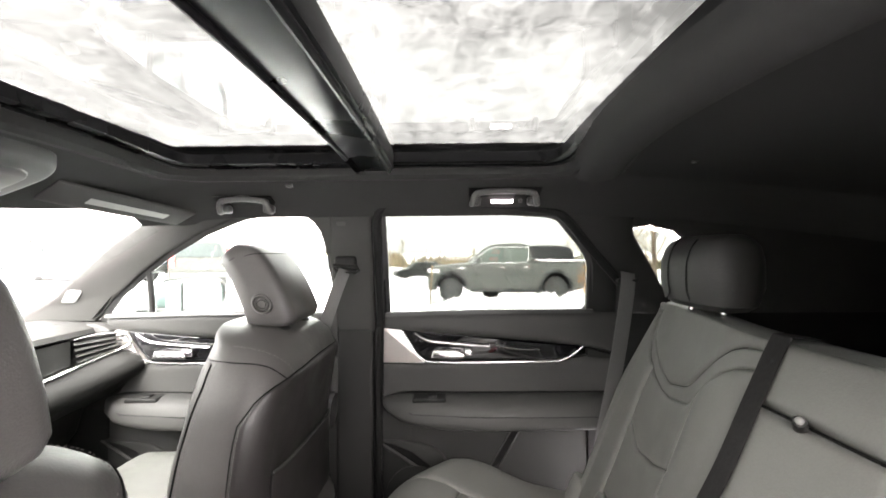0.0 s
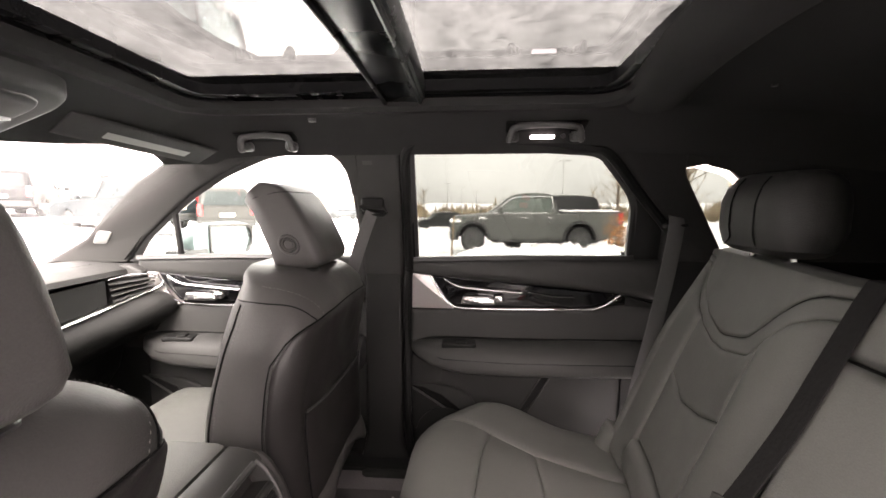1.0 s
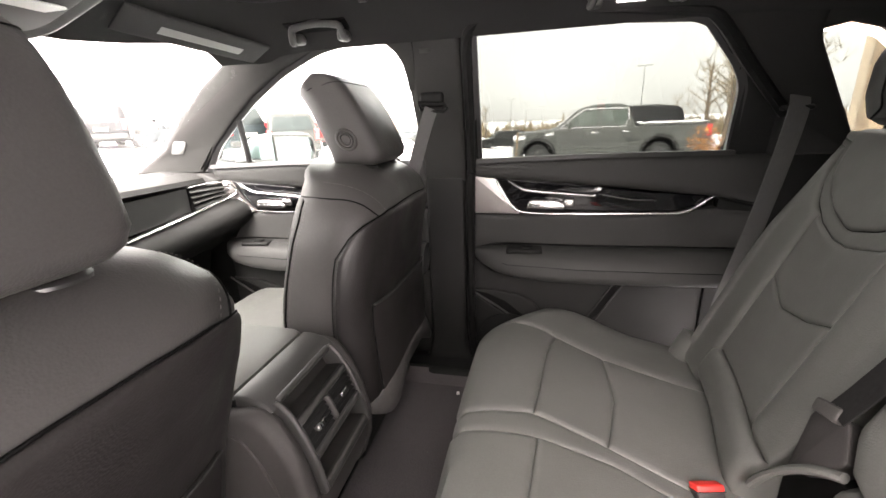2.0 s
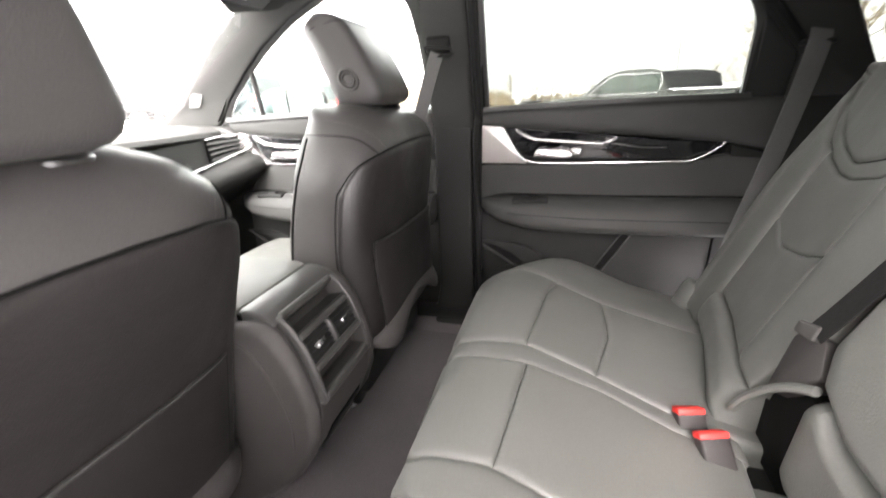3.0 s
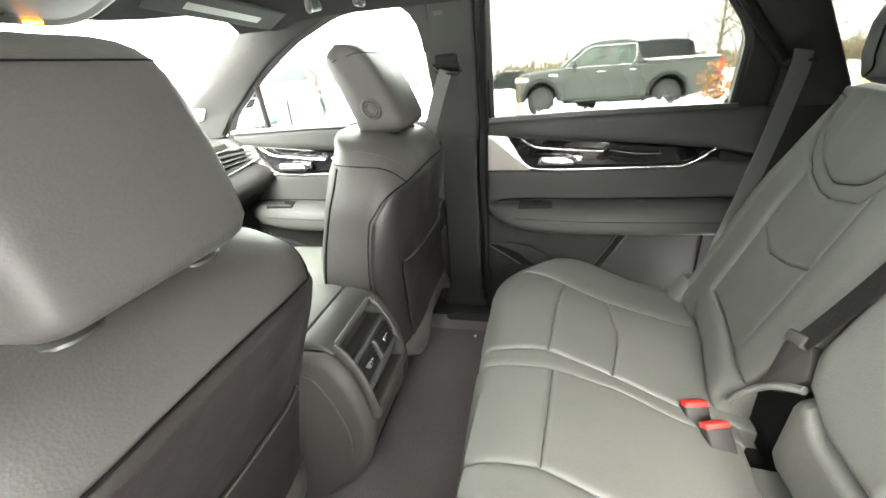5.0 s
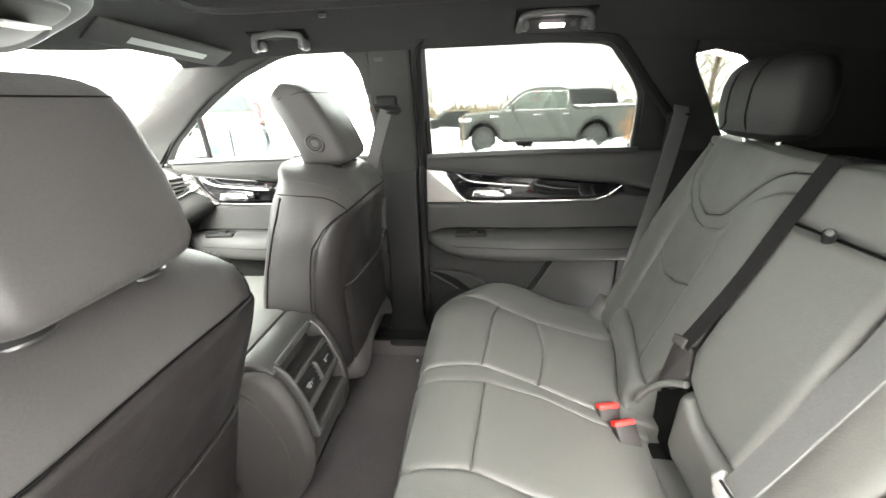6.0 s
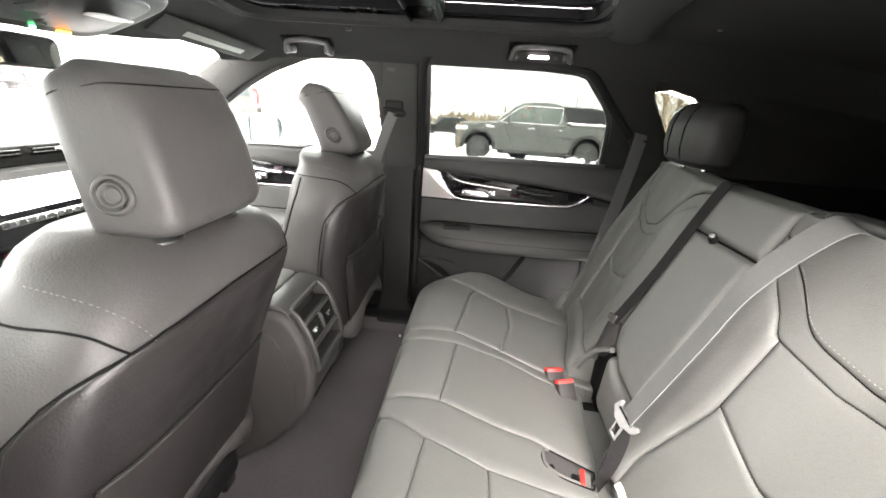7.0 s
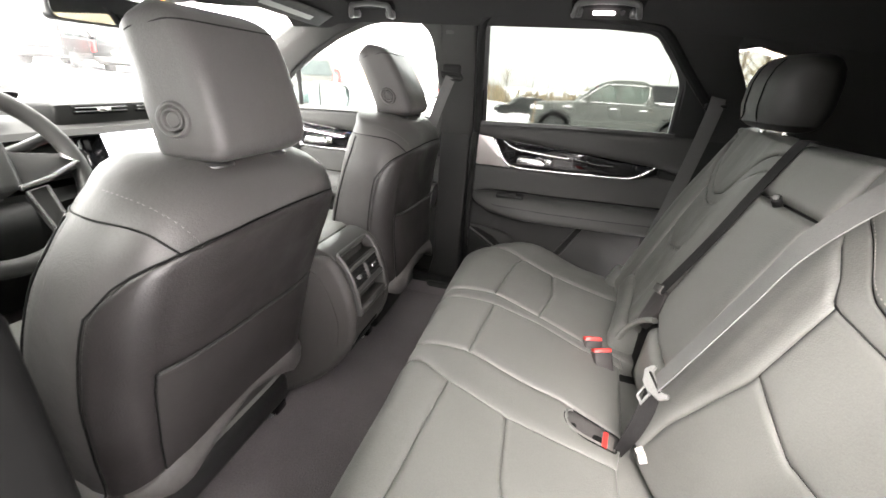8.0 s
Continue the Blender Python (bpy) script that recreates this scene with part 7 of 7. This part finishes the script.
def parked_car(at, heading, colour, label, tall=1.85, long=4.9, snowy=True):
    """A parked estate-like car or off-roader; heading in degrees: where its nose points, from +x."""
    m = Matrix.Translation(at) @ pose(0, 0, 0, 0, 0, heading)
    car = thing("parked_car", at, label, "car", "parked cars")
    half, h = 0.97, tall
    n = long / 2
    b = 0.58 * h
    prof = [(-n, 0.42), (-n - 0.03, 0.75), (-n + 0.02, b), (n - 1.35, b), (n - 0.4, b * 0.93), (n - 0.02, b * 0.78), (n + 0.04, 0.5), (n - 0.1, 0.3)]
    prof += [(n - 0.45, 0.3)] + [(x, z) for x, z in reversed(arch(n - 0.95, 0.42, 0.36))] + [(n - 1.4, 0.28), (-n + 1.45, 0.28)] + [(x, z) for x, z in reversed(arch(-n + 1.0, 0.42, 0.36))] + [(-n + 0.5, 0.32)]
    part("body", moved(slab(prof, -half, half, 0.03), m), colour, car, "", 12)

    def ring(z, x0, x1, d):
        return [m @ Vector((x, y, z)) for x, y in rounded([(x0, -half + d), (x1, -half + d), (x1, half - d), (x0, half - d)], 0.15, 4)]
    top = h - 0.06
    part("cabin", skin([ring(b - 0.05, -n + 0.04, n - 1.3, 0.04), ring(b + 0.06, -n + 0.08, n - 1.42, 0.07), ring(top - 0.1, -n + 0.28, n - 2.05, 0.19), ring(top, -n + 0.4, n - 2.2, 0.27), ring(h, -n + 0.7, n - 2.5, 0.45)]), colour, car)
    for s in (-1, 1):
        side = lambda x, z, s=s: m @ Vector((x, s * (half - 0.045 - (z - b) * 0.3), z))
        for pts in ([(-n + 0.25, b + 0.06), (-n + 1.05, b + 0.06), (-n + 1.1, top - 0.12), (-n + 0.45, top - 0.12)], [(-n + 1.13, b + 0.06), (-n + 2.1, b + 0.06), (-n + 2.1, top - 0.12), (-n + 1.18, top - 0.12)], [(-n + 2.18, b + 0.06), (n - 1.62, b + 0.06), (n - 2.1, top - 0.12), (-n + 2.18, top - 0.12)]):
            part("side_window", plate(rounded(pts, 0.05), side, 0.02, m.to_3x3() @ Vector((0, s, 0.3)), 0.003), CAR_GLASS, car)
        for x in (n - 0.95, -n + 1.0):
            c = m @ Vector((x, s * (half - 0.13), 0.37))
            tyre = part("wheel", lathe([(0.2, -0.12), (0.34, -0.12), (0.37, -0.08), (0.37, 0.08), (0.34, 0.12), (0.22, 0.12)], c, m.to_3x3() @ Vector((0, s, 0)), 24), TYRE, car)
            part("rim", lathe([(0.0, 0.08), (0.08, 0.1), (0.1, 0.05), (0.2, 0.06), (0.22, 0.115), (0.245, 0.12), (0.25, 0.06), (0.0, 0.0)], c, m.to_3x3() @ Vector((0, s, 0)), 24), CHROME, tyre)
        part("tail_lamp", moved(rbox(-n - 0.05, -n + 0.14, s * (half - 0.1) - 0.09, s * (half - 0.1) + 0.09, b - 0.3, b + 0.12, 0.03), m), TAIL_RED, car)
        part("headlamp", moved(rbox(n - 0.35, n + 0.03, s * (half - 0.22) - 0.2, s * (half - 0.22) + 0.2, b * 0.68, b * 0.82, 0.04), m), HEADLAMP, car)
    part("tailgate_window", plate(rounded([(-half + 0.2, b + 0.08), (half - 0.2, b + 0.08), (half - 0.32, top - 0.14), (-half + 0.32, top - 0.14)], 0.06), lambda y, z: m @ Vector((-n + 0.035 + (z - b) * 0.32, y, z)), 0.02, m.to_3x3() @ Vector((-1, 0, 0.3)), 0.003), CAR_GLASS, car)
    part("number_plate", moved(rbox(-n - 0.045, -n - 0.02, -0.26, 0.26, b * 0.68, b * 0.68 + 0.13, 0.01), m), PRINT, car, "pale blank plate")
    part("bumper", moved(rbox(-n - 0.09, -n + 0.1, -half + 0.04, half - 0.04, 0.4, 0.62, 0.06), m), PLASTIC_GREY, car)
    for s in (-1, 1):
        for x in (-n + 0.3, n - 2.3):
            part("pillar_line", tube([m @ Vector((x, s * (half - 0.055), b + 0.03)), m @ Vector((x + (0.12 if x < 0 else -0.35), s * (half - 0.16), top - 0.06))], 0.02, 5), TRIM_BLACK, car)
        part("lower_sill", moved(rbox(-n + 0.3, n - 0.3, s * half - 0.03, s * half + 0.03, 0.3, 0.52, 0.02), m), TRIM_BLACK, car)
        part("door_mirror", moved(rbox(n - 1.75, n - 1.55, s * (half + 0.09) - 0.08, s * (half + 0.09) + 0.08, b + 0.02, b + 0.18, 0.04), m), colour, car)
    part("grille", moved(rbox(n - 0.02, n + 0.05, -0.5, 0.5, b * 0.52, b * 0.8, 0.03), m), TRIM_BLACK, car)
    if not snowy:
        return car
    rows = [[m @ Vector((x, y, h + 0.01 + 0.03 * math.cos(y * 1.6) * math.cos(x * 0.5))) for y in np.linspace(-half + 0.45, half - 0.45, 6)] for x in np.linspace(-n + 0.7, n - 2.5, 8)]
    part("roof_snow", skin(rows, closed=False), SNOW, car)
    return car


parked_car((3.1, 16.9, ground_z(3.1, 16.9)), 180, paint("black_van_paint", (0.012, 0.012, 0.013)), "black high-roofed car parked behind the pickup", 2.2, 4.6)


def spot(d, azimuth, sink=0.0):
    """The ground d metres from the car, azimuth in degrees to the tail's side of straight across."""
    x, y = d * math.sin(radians(azimuth)), -0.55 + d * math.cos(radians(azimuth))
    return (x, y, ground_z(x, y) - sink)


parked_car(spot(19.0, -42.0), 168, paint("slate_blue_paint", (0.014, 0.019, 0.021)), "slate blue off-roader parked on snow", 1.9, 5.0, False)
parked_car(spot(19.5, -32.8), 128, paint("silver_grey_paint", (0.035, 0.034, 0.032)), "silver grey off-roader parked on snow, rear view", 1.88, 5.0, False)
parked_car(spot(25.0, -49.5), 120, paint("black_car_paint", (0.006, 0.007, 0.008)), "black off-roader parked on snow", 1.85, 4.8, False)
parked_car(spot(24.0, -55.5), 120, paint("graphite_paint", (0.014, 0.015, 0.016)), "graphite off-roader parked on snow", 1.8, 4.8, False)
parked_car(spot(34.0, -45.5), 170, paint("white_van_paint", (0.16, 0.16, 0.16)), "white high-roofed car behind the others", 2.2, 5.4)
parked_car(spot(30.0, -30.0), 120, paint("red_car_paint", (0.14, 0.006, 0.006)), "red car parked behind the silver one", 1.6, 4.5)
parked_car(spot(52.0, -17.5), 175, paint("pale_silver_paint", (0.06, 0.063, 0.068)), "pale silver car far across the snow", 1.7, 4.6)
parked_car(spot(46.0, -4.5), 200, paint("charcoal_paint", (0.025, 0.025, 0.025)), "charcoal car far across the snow", 1.85, 5.2)
parked_car(spot(55.0, -2.2), 150, paint("navy_paint", (0.04, 0.06, 0.12)), "navy blue car far across the snow", 1.5, 4.4)
parked_car(spot(75.0, -12.0), 160, paint("dull_red_paint", (0.25, 0.05, 0.04)), "dull red car far across the snow", 1.6, 4.4)


def lamp_post(at, tall):
    post = thing("street_lamp", at, "grey car park lamp post with two heads", "street lamp", "street lamps")
    x, y, z = at
    part("pole", lathe([(0.0, 0), (0.11, 0), (0.09, tall * 0.5), (0.06, tall), (0, tall)], at, (0, 0, 1), 10), POST, post)
    for s in (-1, 1):
        part("lamp_head", rbox(x + s * 0.55 - 0.4, x + s * 0.55 + 0.4, y - 0.2, y + 0.2, z + tall - 0.06, z + tall + 0.12, 0.05), POST, post)
    part("crossarm", tube([(x - 0.5, y, z + tall), (x + 0.5, y, z + tall)], 0.04, 6), POST, post)


for d, az, tall in ((62, 12.6, 9.5), (95, -3.2, 9), (120, 0.8, 9), (110, -1.2, 9.5), (130, 4.6, 10), (90, -8.5, 9)):
    lamp_post(spot(d, az), tall)


def bare_tree(at, tall, seed):
    """A leafless tree: tapered trunk, limbs and a crown of fine twigs."""
    rng = random.Random(seed)
    tree = thing("bare_tree", at, "leafless winter tree with fine twigs", "tree", "bare trees")
    base = Vector(at)
    top = base + Vector((rng.uniform(-0.3, 0.3), 0, tall * 0.75))
    part("trunk", tube([base, base.lerp(top, 0.5) + Vector((rng.uniform(-0.1, 0.1), 0, 0)), top], tall * 0.022, 7, up=(0, 1, 0), sizes=[1.0, 0.7, 0.25]), BARK, tree)
    bm = bmesh.new()
    for i in range(26):
        s = rng.uniform(0.25, 1.0)
        p = base.lerp(top, s)
        a = rng.uniform(0, 2 * math.pi)
        reach = tall * rng.uniform(0.12, 0.3) * (1.15 - 0.5 * s)
        q = p + Vector((math.cos(a) * reach, math.sin(a) * reach, reach * rng.uniform(0.5, 1.3)))
        pairs = [(p, q, tall * 0.006)]
        for j in range(5):
            r = p.lerp(q, rng.uniform(0.35, 1))
            e = r + Vector((rng.uniform(-1, 1), rng.uniform(-1, 1), rng.uniform(0.2, 1.4))) * reach * 0.45
            pairs.append((r, e, tall * 0.0028))
        for u, v, w in pairs:
            d = (v - u).normalized()
            side = d.cross(Vector((0.1, 0.9, 0.2))).normalized() * w
            other = d.cross(side).normalized() * w
            ring = [bm.verts.new(u + side), bm.verts.new(u - side * 0.5 + other), bm.verts.new(u - side * 0.5 - other)]
            tip = bm.verts.new(v)
            for k in range(3):
                bm.faces.new((ring[k], ring[(k + 1) % 3], tip))
    part("crown", bm, TWIGS, tree, "crown of fine bare twigs")


for i, (d, az, tall) in enumerate(((26, 21.5, 7.5), (30, 24.5, 8.5), (24, 27.0, 7.0), (34, 23.0, 9.0), (38, 19.5, 8.0), (70, -6.5, 7), (85, 5.5, 7.5), (78, 16.5, 8), (66, -10.5, 6), (90, 9.5, 8))):
    bare_tree(spot(d, az), tall, 40 + i)


def far_woods():
    """The brown and dark green belt of trees along the far edge of the car park: many small clumps of upright twigs."""
    rng = random.Random(5)
    for name, material, share, label in (("far_woods", TWIGS, 15000, "far belt of bare brown trees"), ("far_evergreens", EVERGREEN, 2600, "far dark evergreen trees")):
        bm = bmesh.new()
        groups = [(rng.uniform(-75, 60), rng.uniform(110, 190), rng.uniform(2.5, 7.0)) for _ in range(150 if material is TWIGS else 34)]
        for k in range(share):
            az, d, tall = rng.choice(groups)
            az += rng.gauss(0, 1.1 if material is TWIGS else 0.35)
            x, y, z = spot(d, az)
            h = tall * rng.uniform(0.25, 1.0)
            s = rng.uniform(0.15, 0.5)
            u = rng.uniform(-0.6, 0.6)
            base = z + (rng.uniform(0, 0.5) * tall if material is TWIGS else 0)
            spread = s if material is TWIGS else (0.25 + 0.9 * (1 - h / tall))
            vs = [bm.verts.new((x - spread, y, base)), bm.verts.new((x + spread, y + 0.3, base)), bm.verts.new((x + u, y + 0.1, base + h))]
            bm.faces.new(vs)
        tagged(part(name, bm, material), label, "trees", kind="stuff")


far_woods()


def leafy_shrub(at):
    shrub = thing("shrub", at, "small shrub with dry orange leaves in snow", "shrub")
    rng = random.Random(9)
    base = Vector(at)
    stems, leaves = bmesh.new(), bmesh.new()
    for i in range(20):
        top = base + Vector((rng.uniform(-0.42, 0.42), rng.uniform(-0.3, 0.3), rng.uniform(0.5, 1.5)))
        for k in range(8):
            q = base.lerp(top, rng.uniform(0.3, 1.0)) + Vector((rng.uniform(-0.1, 0.1), rng.uniform(-0.1, 0.1), rng.uniform(-0.05, 0.1)))
            n = Vector((rng.uniform(-1, 1), rng.uniform(-1, 1), rng.uniform(-1, 1))).normalized()
            a = n.orthogonal().normalized() * rng.uniform(0.04, 0.075)
            b = n.cross(a) * 0.55
            vs = [leaves.verts.new(p) for p in (q - a, q - b * 0.9 + n * 0.008, q + a, q + b * 0.9 + n * 0.008)]
            leaves.faces.new(vs)
        side = Vector((0.012, 0, 0))
        vs = [stems.verts.new(p) for p in (base + side, base - side, base + Vector((0, 0.012, 0)), top)]
        for f in ((0, 1, 3), (1, 2, 3), (2, 0, 3)):
            stems.faces.new([vs[i] for i in f])
    part("stems", stems, BARK, shrub)
    part("leaves", leaves, LEAF_ORANGE, shrub, "dry orange leaves")


leafy_shrub((4.15, 11.3, ground_z(4.1, 11.3)))
leafy_shrub((4.5, 11.7, ground_z(4.5, 11.7)))
stake = thing("marker_stake", (-0.55, 12.5, ground_z(-0.5, 12.5)), "thin wooden marker stake in the snow", "stake")
part("rod", tube([(-0.62, 12.5, ground_z(-0.5, 12.5)), (-0.54, 12.5, ground_z(-0.5, 12.5) + 1.35)], 0.025, 6, up=(0, 1, 0)), STAKE, stake)


def low_building():
    b = thing("building", (11.5, 15.5, ground_z(11, 15)), "beige stucco building with tan columns", "building")
    z = ground_z(11, 15) - 0.3
    part("wall", rbox(9.4, 22, 14.5, 15.0, z, z + 4.6, 0.03), STUCCO, b)
    part("roof", rbox(9.1, 22.3, 13.9, 17, z + 4.6, z + 5.0, 0.05), STUCCO_TAN, b)
    for x in (9.7, 12.2, 14.7):
        part("column", rbox(x - 0.3, x + 0.3, 14.0, 14.6, z, z + 4.6, 0.04), STUCCO_TAN, b, "tan stucco column")
    for x in (10.95, 13.45):
        w = part("window", rbox(x - 0.7, x + 0.7, 14.46, 14.54, z + 1.3, z + 3.4, 0.02), CAR_GLASS, b)
        part("frame", rbox(x - 0.78, x + 0.78, 14.43, 14.5, z + 1.2, z + 1.3, 0.01), LABEL_WHITE, w)


low_building()


# ---- the car's own door mirror, seen through the front window ----
def wing_mirror():
    m = thing("wing_mirror", (-1.0, 0.92, 1.2), "snow-dusted teal-grey wing mirror of the car", "car mirror")
    rings = []
    for d, w, h in ((-0.12, 0.05, 0.035), (-0.10, 0.09, 0.06), (-0.05, 0.118, 0.08), (0.0, 0.128, 0.086), (0.015, 0.128, 0.086)):
        ring = []
        for i in range(24):
            a = 2 * math.pi * i / 24
            ca, sa = math.cos(a), math.sin(a)
            ring.append(Vector((-0.99 + d, 0.96 + 1.4 * w * math.copysign(abs(ca) ** 0.6, ca), 1.168 + 0.8 * h * math.copysign(abs(sa) ** 0.7, sa))))
        rings.append(ring)
    part("housing", skin(rings), paint("teal_grey_paint", (0.16, 0.21, 0.21)), m, "teal-grey painted housing")
    edge = rounded([(-0.09, -0.058), (0.13, -0.06), (0.155, -0.01), (0.14, 0.05), (-0.09, 0.058)], [0.01, 0.04, 0.03, 0.03, 0.01])
    at = lambda a, b, off=0.0: Vector((-0.968 + a * 0.1 + off, 0.96 + a, 1.168 + b))
    part("mirror_glass", plate(edge, at, 0.006, (1, -0.1, 0), 0.001), MIRROR_WET, m, "wet mirror glass, teal reflection in its tint")
    part("bezel", tube([at(a, b) for a, b in edge], 0.008, 6, closed=True, up=(1, 0, 0)), TRIM_BLACK, m)
    snow = [[at(a, -0.062 + dz + 0.01 * math.sin(a * 60) * (dz > 0), off) for dz, off in ((-0.012, 0.0), (-0.004, 0.014), (0.012, 0.01), (0.02, 0.002))] for a in np.linspace(-0.08, 0.09, 14)]
    part("snow_rim", skin(snow, closed=False), SNOW, m, "snow stuck to the lower rim")
    part("arm", rbox(-1.06, -0.97, 0.74, 0.86, 1.12, 1.15, 0.015), TRIM_BLACK, m)


wing_mirror()
